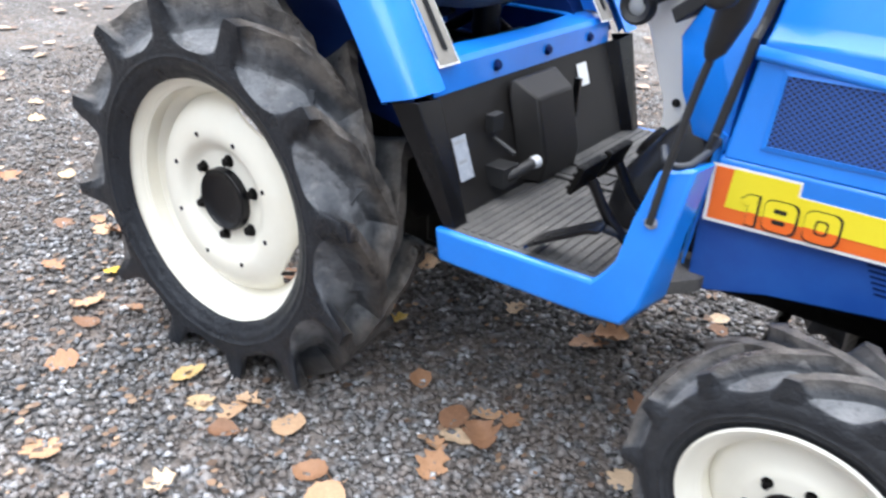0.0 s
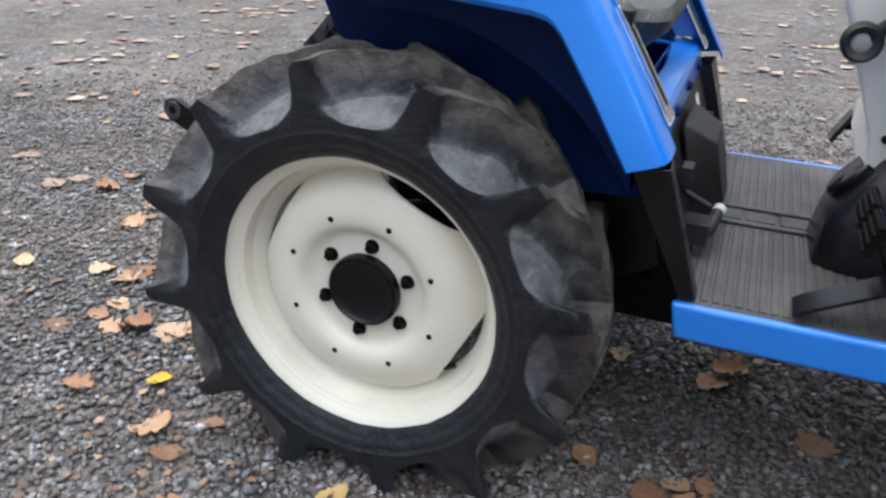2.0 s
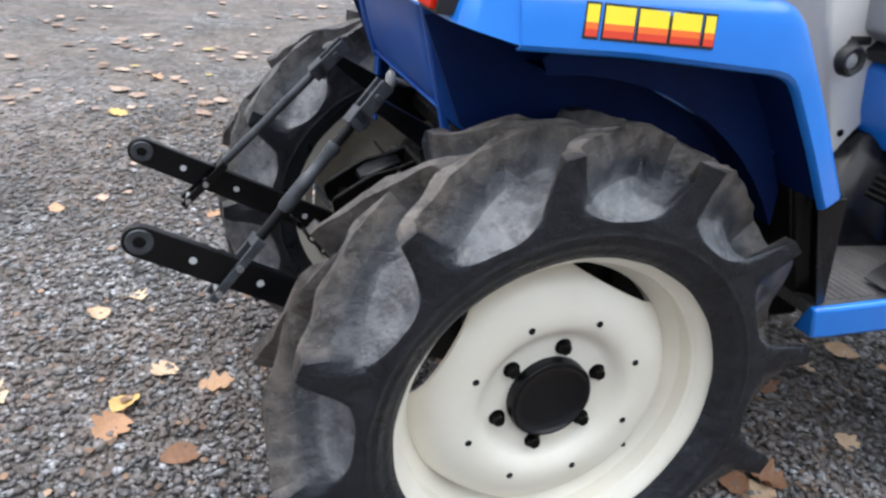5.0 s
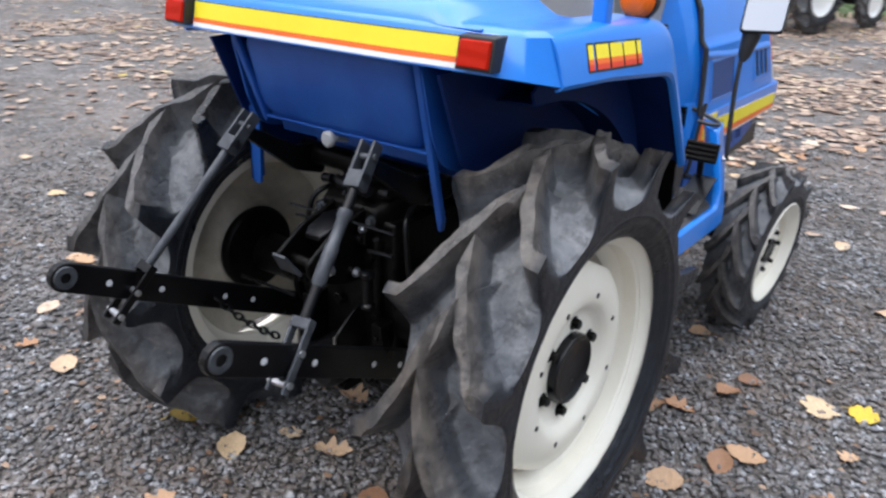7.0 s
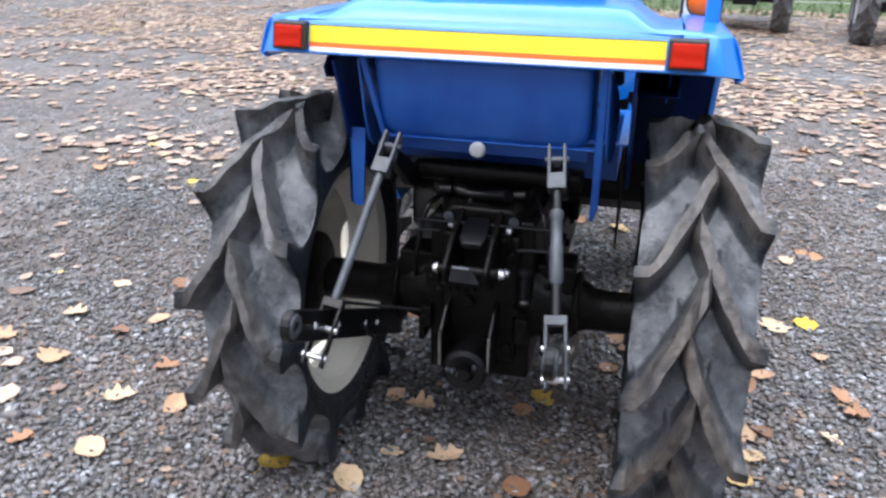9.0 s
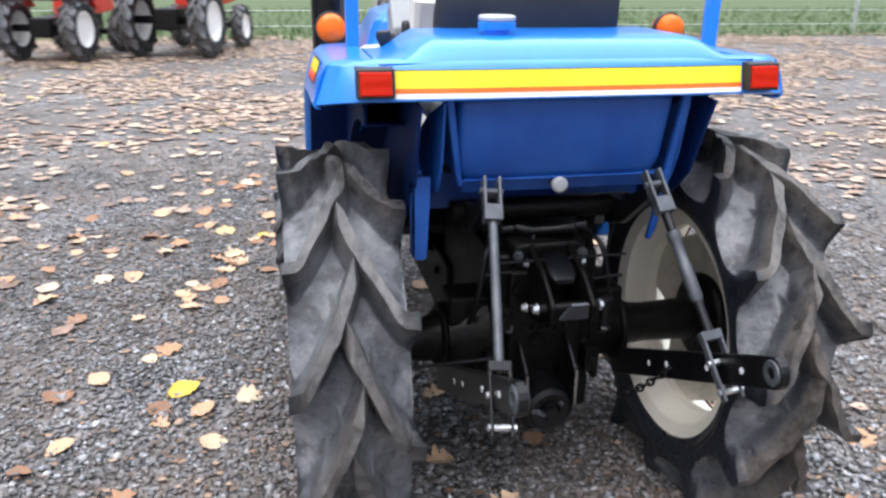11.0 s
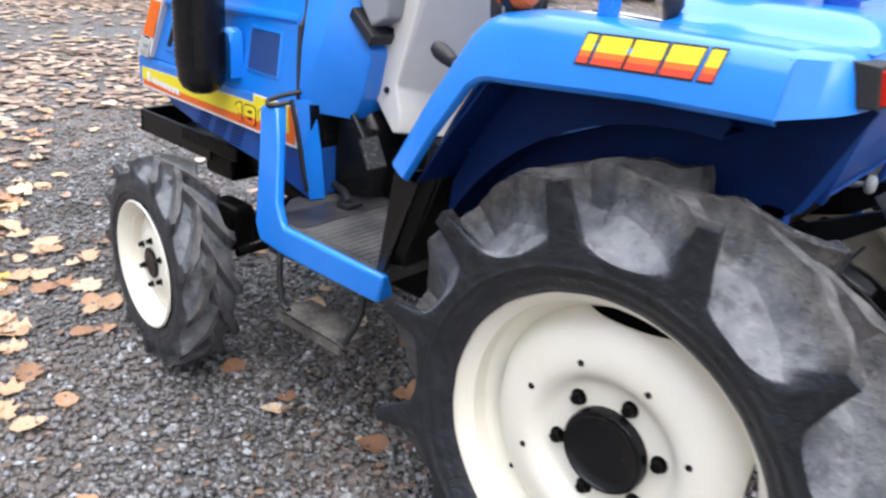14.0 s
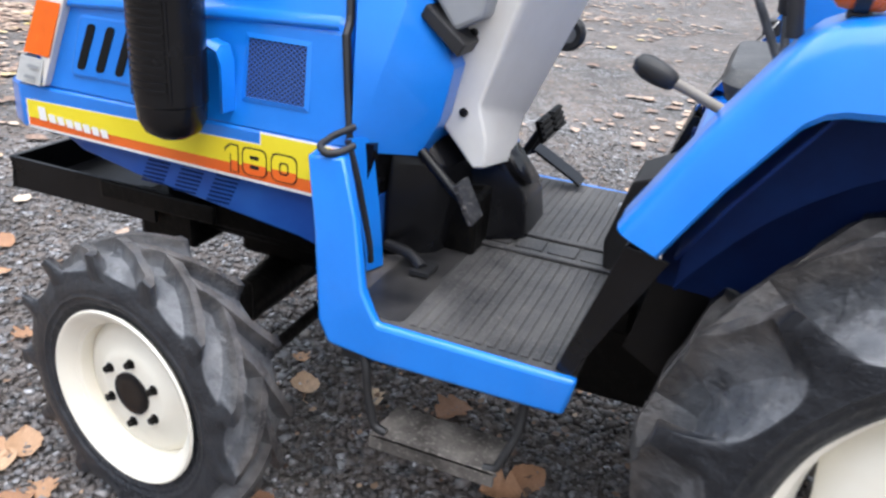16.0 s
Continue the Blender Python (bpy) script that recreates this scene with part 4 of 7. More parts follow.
for s in (-1, 1):
    loft(bm, [[(0.05, y, 0.775), (0.355, y, 0.773), (0.40, y, 0.772), (0.468, y, 0.762)] for y in (s * 0.262, s * 0.284)], closed=False)
    loft(bm, [[(0.368, y, 0.773), (0.40, y, 0.772), (0.468, y, 0.762)] for y in (s * 0.284, s * 0.37)], closed=False)
for s in (-1, 1):
    loft(bm, [[(x, s * 0.366, z), (x - 0.004, s * 0.356, 0.402 + math.sqrt(max(0.0, 0.505 ** 2 - x * x)) if x < 0.34 else 0.772)] for x, z in ((0.10, 1.03), (0.30, 1.02), (0.345, 0.99), (0.45, 0.825), (0.48, 0.77))], closed=False)
seat_panel = part("seat_deck", bm, BLUE, tractor, "blue seat deck with dark bolts along its front edge", smooth=30, solid=0.004)
bm = bmesh.new()
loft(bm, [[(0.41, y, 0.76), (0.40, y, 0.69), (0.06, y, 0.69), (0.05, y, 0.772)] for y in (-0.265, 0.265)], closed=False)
part("seat_well", bm, BLUE_SHADED, seat_panel, "shade-darkened blue well below the seat", solid=0.003)
for y in (-0.365, -0.155, 0.055, 0.262):
    bm = bmesh.new()
    bolt(bm, (0.4785, y, 0.727), 'x', 0.009, 0.009)
    part("deck_bolt", bm, ARCH_BLUE, seat_panel)

bm = bmesh.new()
def panel_x(z):
    return 0.478 + (0.702 - z) / 0.214 * 0.075
loft(bm, [[(0.455, y, 0.706), (panel_x(0.70), y, 0.702), (panel_x(0.69), y, 0.69), (panel_x(0.488), y, 0.486)] for y in (-0.37, 0.37)], closed=False)
front_panel = part("front_panel", bm, PANEL, tractor, "dark brown-black plastic panel below the seat", solid=0.004)
for s in (-1, 1):
    bm = bmesh.new()
    loft(bm, [[(0.450, s * 0.455, 0.706), (0.553, s * 0.424, 0.487)], [(0.508, s * 0.456, 0.716), (0.577, s * 0.418, 0.487)],
              [(0.504, s * 0.382, 0.708), (0.578, s * 0.380, 0.487)], [(0.47, s * 0.36, 0.702), (0.552, s * 0.36, 0.487)]], closed=False)
    part("panel_cheek", bm, GLOSS_BLACK, front_panel, "black plastic cheek below the fender tip", solid=0.004, bevel=0.003)
    bm = bmesh.new()
    prism(bm, [(0.30, 0.70), (0.455, 0.70), (0.50, 0.47), (0.38, 0.40), (0.30, 0.45)], 'y', s * 0.268, s * 0.274)
    part("side_shield", bm, BLACK, front_panel)
bm = bmesh.new()
loft(bm, [[(0.49, -0.12, 0.690), (0.49, 0.06, 0.690), (0.50, 0.06, 0.695), (0.50, -0.12, 0.695)],
          [(0.50, -0.135, 0.66), (0.50, 0.055, 0.66), (0.560, 0.035, 0.665), (0.560, -0.115, 0.665)],
          [(0.53, -0.135, 0.54), (0.53, 0.055, 0.54), (0.592, 0.035, 0.54), (0.592, -0.115, 0.54)],
          [(0.54, -0.135, 0.49), (0.54, 0.055, 0.49), (0.585, 0.04, 0.49), (0.585, -0.12, 0.49)]])
part("gear_cover", bm, PANEL, front_panel, "dark brown moulded gear cover", bevel=0.012, smooth=35)
for (y0, y1, z0, z1), mt in (((-0.345, -0.300, 0.545, 0.625), LABEL), ((0.185, 0.235, 0.625, 0.675), WHITE)):
    bm = bmesh.new()
    loft(bm, [[(panel_x(z0) + 0.002, y0, z0), (panel_x(z1) + 0.002, y0, z1)], [(panel_x(z0) + 0.002, y1, z0), (panel_x(z1) + 0.002, y1, z1)]], closed=False)
    st = part("label_plate", bm, mt, front_panel, solid=0.0006)
    if mt is LABEL:
        for k in range(4):
            bm = bmesh.new()
            z = 0.612 - 0.012 * k
            loft(bm, [[(panel_x(z) + 0.0026, -0.34, z), (panel_x(z + 0.006) + 0.0026, -0.34, z + 0.006)], [(panel_x(z) + 0.0026, -0.306 - 0.006 * (k % 2), z), (panel_x(z + 0.006) + 0.0026, -0.306 - 0.006 * (k % 2), z + 0.006)]], closed=False)
            part("label_bar", bm, GREY_DASH, st, solid=0.0004)
bm = bmesh.new()
box(bm, (0.52, 0.12, 0.575), (0.535, 0.132, 0.66))
part("lever_slot", bm, BLACK, front_panel)
bm = bmesh.new()
box(bm, (0.51, -0.235, 0.615), (0.53, -0.195, 0.65))
rod(bm, [(0.52, -0.215, 0.60), (0.57, -0.21, 0.575)], 0.006)
part("bracket", bm, BLACK_SATIN, front_panel, bevel=0.002)
bm = bmesh.new()
box(bm, (0.53, -0.255, 0.515), (0.575, -0.20, 0.555))
rod(bm, bend([(0.555, -0.245, 0.53), (0.575, -0.225, 0.536), (0.583, -0.160, 0.546)], 0.015), 0.012)
lev = part("range_lever", bm, BLACK_SATIN, tractor, "short black lever with a pale tip", smooth=40)
bm = bmesh.new()
rod(bm, [(0.583, -0.163, 0.545), (0.584, -0.158, 0.546), (0.587, -0.144, 0.549), (0.587, -0.141, 0.549)], [0.010, 0.0128, 0.0128, 0.009], 16)
part("tip", bm, STICKER, lev)

# ribbed rubber floor: raised ribs run across the tractor, with a strip down the middle
bm = bmesh.new()
prism(bm, rounded([(0.548, -0.424), (0.905, -0.424), (0.925, -0.40), (1.0, -0.30), (1.0, 0.30), (0.925, 0.40), (0.905, 0.424), (0.548, 0.424)], 0.02), 'z', 0.462, 0.486)
floor_mat = part("floor_mat", bm, MAT, tractor, "worn dusty ribbed black rubber floor mat", smooth=30)
for k in range(19):
    x = 0.572 + 0.0182 * k
    for y0, y1 in ((-0.408, -0.062), (0.062, 0.408)):
        if x > 0.885:
            y0, y1 = max(y0, -0.33), min(y1, 0.33)
        if y0 > 0 and x > 0.81:
            continue
        bm = bmesh.new()
        prism(bm, [(x - 0.0066, 0.486), (x + 0.0066, 0.486), (x + 0.0050, 0.4883), (x - 0.0050, 0.4883)], 'y', y0, y1)
        part("rib", bm, MAT, floor_mat)
bm = bmesh.new()
prism(bm, rounded([(0.828, 0.075), (0.925, 0.075), (0.925, 0.375), (0.895, 0.408), (0.828, 0.408)], 0.012), 'z', 0.486, 0.4885)
part("smooth_patch", bm, SMOOTH_MAT, floor_mat, "smooth dark rubber corner of the mat", bevel=0.001)
for k in range(5):
    bm = bmesh.new()
    prism(bm, rounded([(0.575 + 0.066 * k, -0.026), (0.630 + 0.066 * k, -0.026), (0.630 + 0.066 * k, 0.026), (0.575 + 0.066 * k, 0.026)], 0.006), 'z', 0.486, 0.4905)
    part("floor_pad", bm, MAT, floor_mat)
for y in (-0.045, 0.045):
    bm = bmesh.new()
    box(bm, (0.56, y - 0.009, 0.486), (0.93, y + 0.009, 0.493))
    part("floor_strip", bm, MAT, floor_mat, bevel=0.002)

for s in (-1, 1):
    bm = bmesh.new()
    # sill and post are one folded section that sweeps from the rear end up to the top
    outer = [(0.541, 0.436, 0.486, 0.422), (0.60, 0.437, 0.486, 0.421), (0.86, 0.437, 0.488, 0.420)]
    rings = []
    for x, y, zt, zb in outer:
        rings.append([(x, s * y, zt), (x + (0.012 if x < 0.56 else 0), s * y, zb), (x + 0.01, s * (y - 0.05), zb), (x, s * (y - 0.018), zt)])
    up = 0.006 if s > 0 else 0.0
    back = 0.0 if s > 0 else 0.024
    rings.append([(0.876, s * 0.434, 0.508 + up), (0.944 - back, s * 0.437, 0.424 + up), (0.95 - back, s * 0.36, 0.424 + up), (0.876, s * 0.414, 0.508 + up)])
    rings.append([(0.890, s * 0.430, 0.53 + up), (0.965 - back, s * 0.432, 0.458 + up), (0.985 - back, s * 0.35, 0.46 + up), (0.890, s * 0.408, 0.53 + up)])
    if s > 0:
        rings.append([(0.920, 0.402, 0.64), (0.992, 0.402, 0.60), (1.005, 0.33, 0.60), (0.920, 0.380, 0.64)])
        rings.append([(0.956, 0.378, 0.726), (1.022, 0.374, 0.717), (1.035, 0.320, 0.714), (0.962, 0.345, 0.726)])
    else:
        rings.append([(0.902, -0.410, 0.605), (0.962, -0.406, 0.575), (0.972, -0.345, 0.575), (0.905, -0.388, 0.605)])
        rings.append([(0.920, -0.386, 0.680), (0.976, -0.380, 0.694), (0.988, -0.316, 0.694), (0.928, -0.352, 0.682)])
    loft(bm, rings)
    post = part("sill_and_post", bm, BLUE, tractor, "blue footboard sill sweeping up into a post", bevel=0.006, smooth=40)
    bm = bmesh.new()
    loft(bm, [[(0.957, s * 0.282, 0.492), (0.944, s * 0.244, 0.492)], [(0.972, s * 0.290, 0.61), (0.955, s * 0.250, 0.61)], [(0.992, s * 0.300, 0.73), (0.968, s * 0.262, 0.73)]], closed=False)
    part("post_web", bm, BLUE, post, solid=0.004)
    bm = bmesh.new()
    if s > 0:
        loop = [(0.985, 0.288, 0.748), (1.002, 0.325, 0.740), (1.006, 0.366, 0.732), (0.985, 0.380, 0.726), (0.965, 0.370, 0.730), (0.955, 0.345, 0.736)]
    else:
        loop = [(0.976, -0.288, 0.716), (0.972, -0.325, 0.706), (0.962, -0.368, 0.694), (0.944, -0.380, 0.690), (0.922, -0.366, 0.692), (0.905, -0.330, 0.700)]
    rod(bm, bend(loop, 0.010), 0.0058, 10)
    part("grab_handle", bm, GREY_STEEL if s < 0 else BLACK_SATIN, post, "thin bent grab handle", smooth=40)
    bm = bmesh.new()
    rod(bm, bend([(0.978, s * 0.322, 0.735), (0.962, s * 0.318, 0.68), (0.934, s * 0.316, 0.56), (0.936, s * 0.306, 0.525)], 0.02), 0.0055, 8)
    part("post_strap", bm, BLACK_SATIN, post, smooth=40)
bm = bmesh.new()
bolt(bm, (0.931, -0.408, 0.604), '-y', 0.008, 0.008)
part("post_bolt", bm, STEEL, post)

# hanging step below the footboard on the near side
bm = bmesh.new()
rod(bm, bend([(0.89, 0.42, 0.43), (0.875, 0.43, 0.40), (0.87, 0.435, 0.36), (0.852, 0.44, 0.30), (0.83, 0.44, 0.295)], 0.02), 0.0075)
step = part("hanging_step", bm, BLACK_SATIN, tractor, "hanging steel step on two bent black rods", smooth=40)
bm = bmesh.new()
rod(bm, bend([(0.615, 0.41, 0.43), (0.615, 0.42, 0.36), (0.64, 0.44, 0.292), (0.66, 0.44, 0.29)], 0.02), 0.0075)
part("hanger_rod", bm, BLACK_SATIN, step, smooth=40)
bm = bmesh.new()
prism(bm, rounded([(0.635, 0.455), (0.855, 0.455), (0.845, 0.36), (0.645, 0.36)], 0.01), 'z', 0.286, 0.292)
box(bm, (0.638, 0.450, 0.270), (0.852, 0.456, 0.292))
part("tread_plate", bm, SCUFFED, step, "scuffed metal tread plate")
bm = bmesh.new()
box(bm, (0.875, 0.36, 0.405), (0.925, 0.425, 0.425))
part("step_mount", bm, BLACK_SATIN, step, bevel=0.003)

# ------------------------------------------------ hood
def hood():
    def ringat(x_of, pts):
        a = [(x_of(z), y, z) for y, z in pts]
        return a + [(x, -y, z) for x, y, z in a[::-1]]
    sec = [(0.300, 0.706), (0.296, 0.725), (0.288, 0.80), (0.276, 0.885), (0.262, 0.900), (0.256, 0.912), (0.238, 0.985), (0.205, 1.04), (0.12, 1.065)]
    bm = bmesh.new()
    loft(bm, [ringat(lambda z: 0.990 + (z - 0.7) * 0.12, sec), ringat(lambda z: 1.20 + (z - 0.7) * 0.02, sec), ringat(lambda z: 1.45, sec),
              ringat(lambda z: 1.66 - (z - 0.70) * 0.40, [(y * 0.985, z if z < 0.9 else z - 0.02) for y, z in sec]),
              ringat(lambda z: 1.715 - (z - 0.70) * 0.45, [(y * 0.94, z if z < 0.9 else z - 0.03) for y, z in sec])])
    h = part("hood", bm, BLUE, tractor, "glossy blue sloping engine hood", smooth=28, bevel=0.004)
    # nose band and lower skirt
    bm = bmesh.new()
    def band(x, y, z0, z1):
        return [(x, y, z0), (x, y, z1), (x, -y, z1), (x, -y, z0)]
    loft(bm, [band(0.985, 0.301, 0.606, 0.708), band(1.5, 0.301, 0.612, 0.706), band(1.715, 0.301, 0.617, 0.704), band(1.768, 0.270, 0.620, 0.702), band(1.785, 0.20, 0.622, 0.70)])
    nose = part("nose_band", bm, BLUE, h, "blue nose band with a striped decal", bevel=0.006, smooth=30)
    bm = bmesh.new()
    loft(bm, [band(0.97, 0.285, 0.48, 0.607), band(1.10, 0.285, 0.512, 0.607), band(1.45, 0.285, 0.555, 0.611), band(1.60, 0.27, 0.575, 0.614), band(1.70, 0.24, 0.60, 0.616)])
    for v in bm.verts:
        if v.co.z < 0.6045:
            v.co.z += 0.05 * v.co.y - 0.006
    skirt = part("side_skirt", bm, BLUE_SHADED, h, "shade-darkened blue lower side skirt with louvres", bevel=0.004)
    for s in (-1, 1):
        for c in range(3):
            for k in range(7):
                bm = bmesh.new()
                x = 1.22 + 0.075 * c + 0.004 * k
                z = 0.600 - 0.0085 * k + 0.004 * c
                box(bm, (x, s * 0.2845, z), (x + 0.05, s * 0.2865, z + 0.0035))
                part("louvre_slot", bm, ARCH_BLUE, skirt)
    for s in (-1, 1):
        # recessed frame round the screen and the slots
        def onside(x, z, off=0.0):
            return (x, s * (0.300 - (z - 0.706) * 0.137 + off), z)
        for (a, b), nm in ((((1.082, 0.760), (1.198, 0.858)), "air_screen"),):
            if s < 0:
                a, b = (1.050, 0.738), (1.235, 0.842)
            x0, z0, x1, z1 = a[0], a[1], b[0], b[1]
            bm = bmesh.new()
            t = 0.008
            o = [(x0 - t, z0 - t), (x1 + t, z0 - t), (x1 + t, z1 + t), (x0 - t + 0.004, z1 + t)]
            i = [(x0, z0), (x1, z0), (x1, z1), (x0 + 0.004, z1)]
            ro = [onside(x, z, 0.001) for x, z in o]
            ri = [onside(x, z, 0.0035) for x, z in i]
            rb = [onside(x, z, 0.0012) for x, z in i]
            loft(bm, [ro, ri, rb], caps=False)
            frm = part("screen_frame", bm, BLUE, h, smooth=20)
            bm = bmesh.new()
            vs = [bm.verts.new(onside(x, z, 0.0012)) for x, z in i]
            bm.faces.new(vs)
            part("screen", bm, SCREEN, frm, "blue expanded metal air screen", solid=-0.0008)
        for k in range(3):
            bm = bmesh.new()
            x = 1.462 + 0.044 * k
            pts = rounded([(x, 0.752), (x + 0.019, 0.752), (x - 0.007, 0.836), (x - 0.026, 0.836)], 0.008, 3)
            vs = [bm.verts.new(onside(px, pz, 0.0022)) for px, pz in pts]
            bm.faces.new(vs)
            part("cooling_slot", bm, BLACK, h, solid=-0.001)
        bm = bmesh.new()
        pts = rounded([(1.43, 0.738), (1.585, 0.738), (1.565, 0.850), (1.415, 0.850)], 0.012, 3)
        loft(bm, [[onside(x, z, 0.0004) for x, z in pts], [onside(1.5 + (x - 1.5) * 0.95, 0.794 + (z - 0.794) * 0.92, 0.002) for x, z in pts]], caps=False)
        vs = [bm.verts.new(onside(1.5 + (x - 1.5) * 0.95, 0.794 + (z - 0.794) * 0.92, 0.0015)) for x, z in pts]
        bm.faces.new(vs)
        part("slot_frame", bm, BLUE, h)
        # raised moulding along the top of the side
        bm = bmesh.new()
        loft(bm, [[onside(x, z + dz, o) for x, z in (((1.03, 0.900), (1.20, 0.892), (1.60, 0.868)) if s > 0 else ((1.005, 0.866), (1.20, 0.850), (1.58, 0.84)))] for dz, o in ((-0.010, 0.0005), (-0.006, 0.007), (0.000, 0.0075), (0.012, 0.0))], closed=False)
        part("moulding", bm, BLUE, h, smooth=60)
        # front corner lamp: amber above, clear below
        bm = bmesh.new()
        def lamp_at(x, z, o):
            return (x - (z - 0.70) * 0.42, s * (0.288 - (z - 0.706) * 0.12 + o), z)
        loft(bm, [[lamp_at(1.645, 0.712, 0.012), lamp_at(1.724, 0.704, 0.0), lamp_at(1.735, 0.704, -0.10), lamp_at(1.735, 0.875, -0.10), lamp_at(1.728, 0.872, 0.0), lamp_at(1.660, 0.880, 0.012)],
                  [lamp_at(1.645, 0.712, -0.01), lamp_at(1.70, 0.704, -0.02), lamp_at(1.70, 0.704, -0.10), lamp_at(1.70, 0.875, -0.10), lamp_at(1.70, 0.872, -0.02), lamp_at(1.660, 0.880, -0.01)]])
        lp = part("front_lamp", bm, WHITE_COVER, tractor, "corner lamp with amber upper lens and pale lower housing", bevel=0.003)
        for (za, zb), mt, nm in (((0.768, 0.868), AMBER_LENS, "amber_lens"), ((0.712, 0.762), CLEAR_LENS, "lower_lens")):
            bm = bmesh.new()
            loft(bm, [[lamp_at(1.652, za, 0.0145), lamp_at(1.726, za, 0.003), lamp_at(1.741, za, -0.06)], [lamp_at(1.664, zb, 0.0145), lamp_at(1.730, zb, 0.003), lamp_at(1.741, zb, -0.06)]], closed=False)
            part(nm, bm, mt, lp, smooth=60, solid=0.002)
        for k in range(2):
            bm = bmesh.new()
            z = 0.722 + 0.02 * k
            loft(bm, [[lamp_at(1.668, z, 0.0165), lamp_at(1.70, z, 0.0105)], [lamp_at(1.668, z + 0.007, 0.0165), lamp_at(1.70, z + 0.007, 0.0105)]], closed=False)
            part("lamp_mark", bm, GREY_DASH, lp, solid=0.0006)
        # decal: white edge, orange band, yellow band with a step
        x_r = 0.992 if s > 0 else 0.980
        sink = 0.0 if s > 0 else -0.008
        def strip(pts, mt, nm, off):
            bm = bmesh.new()
            vs = [bm.verts.new((px, s * (0.3012 + off), pz + sink)) for px, pz in pts]
            bm.faces.new(vs)
            return part(nm, bm, mt, nose, solid=0.0004 * -s)
        xs = 1.165 if s > 0 else 1.114
        strip([(x_r, 0.608), (1.70, 0.620), (1.70, 0.676), (xs, 0.683), (xs, 0.7055), (x_r, 0.7055)], WHITE, "decal_edge", 0.0002)
        strip([(x_r + 0.006, 0.614), (1.696, 0.625), (1.696, 0.674), (xs - 0.003, 0.681), (xs - 0.003, 0.701), (x_r + 0.006, 0.701)], ORANGE, "orange_band", 0.0012)
        strip([(x_r + 0.030, 0.638), (1.696, 0.641), (1.696, 0.675), (xs - 0.003, 0.682), (xs - 0.003, 0.702), (x_r + 0.034, 0.702)], YELLOW, "yellow_band", 0.0022)
        if s > 0:
            # the pale name plate on the band cannot be spelled here: a row of bars
            for k in range(8):
                bm = bmesh.new()
                x = 1.665 - 0.021 * k - (0.004 if k else 0)
                w, hgt = (0.018, 0.026) if k == 0 else (0.016, 0.016)
                z = 0.640 + 0.0012 * (-k)
                vs = [bm.verts.new((px, 0.3052, pz)) for px, pz in ((x, z), (x - w, z), (x - w + 0.003, z + hgt), (x + 0.003, z + hgt))]
                bm.faces.new(vs)
                part("name_bar", bm, WHITE, nose, solid=-0.0004)
        # the number: square digits, yellow above and orange below, with a black edge that falls to one side
        x0, z0, tall = (1.236, 0.625, 0.047) if s > 0 else (1.032, 0.612, 0.049)
        def digit_at(u, v, off):
            return (x0 - s * u, s * (0.3012 + off), z0 + v)
        def sheet(loops, off, mats, nm, cut=None):
            bm = bmesh.new()
            for loop in loops:
                vs = [bm.verts.new((u, v, 0)) for u, v in loop]
                for a, b in zip(vs, vs[1:] + vs[:1]):
                    bm.edges.new((a, b))
            bmesh.ops.triangle_fill(bm, edges=bm.edges[:], use_beauty=True)
            if cut is not None:
                bmesh.ops.bisect_plane(bm, geom=bm.verts[:] + bm.edges[:] + bm.faces[:], plane_co=(0, cut, 0), plane_no=(0, 1, 0))
                for f in bm.faces:
                    f.material_index = 1 if f.calc_center_median().y < cut else 0
            for v in bm.verts:
                v.co = digit_at(v.co.x, v.co.y, off)
            for f in bm.faces:
                if f.normal.y * s < 0:
                    f.normal_flip()
            ob = part(nm, bm, mats[0], nose)
            for m in mats[1:]:
                ob.data.materials.append(m)
        def block(u, v, w, h, r):
            return rounded([(u, v), (u + w, v), (u + w, v + h), (u, v + h)], r, 4)
        H = tall
        one = [(0.002, H * 0.66), (0.002, H * 0.80), (0.013, H), (0.027, H), (0.027, 0.0), (0.013, 0.0), (0.013, H * 0.66)]
        eight, zero = block(0.038, 0, 0.047, H, 0.013), block(0.097, 0, 0.049, H, 0.015)
        slots = [block(0.052, H * 0.60, 0.019, H * 0.15, 0.003), block(0.052, H * 0.24, 0.019, H * 0.15, 0.003)]
        gap = block(0.112, H * 0.26, 0.019, H * 0.48, 0.006)
        def edged(loop, g, fall):
            cu, cv = sum(p[0] for p in loop) / len(loop), sum(p[1] for p in loop) / len(loop)
            return [(u + g * (1 if u > cu else -1) + fall, v + g * (1 if v > cv else -1) - fall * 0.6) for u, v in loop]
        fall = 0.0014 if s < 0 else -0.0006
        for loop in (one, eight, zero):
            sheet([edged(loop, 0.0021, fall)], 0.0034, [DECAL_BLACK], "number_outline")
        split = H * 0.42
        sheet([one], 0.0044, [YELLOW, ORANGE], "number", split)
        sheet([eight] + slots, 0.0044, [YELLOW, ORANGE], "number", split)
        sheet([zero, gap], 0.0044, [YELLOW, ORANGE], "number", split)
        sheet([edged(gap, -0.0026, 0.0)], 0.0044, [YELLOW, ORANGE], "number", split)
    # black rubber seam between hood and dash
    bm = bmesh.new()
    left = [(0.992 + (z - 0.72) * 0.155, y * 1.004, z) for y, z in sec]
    right = [(0.970 + (z - 0.72) * 0.165, -y * 1.004, z) for y, z in sec]
    rod(bm, left + right[::-1], 0.0075, 8)
    part("rubber_seal", bm, BLACK_SATIN, h)
    # the front end sits a little lower on its right side
    settle = Matrix.Identity(4)
    settle[2][1], settle[2][3] = 0.032, -0.002
    h.matrix_basis = settle


hood()

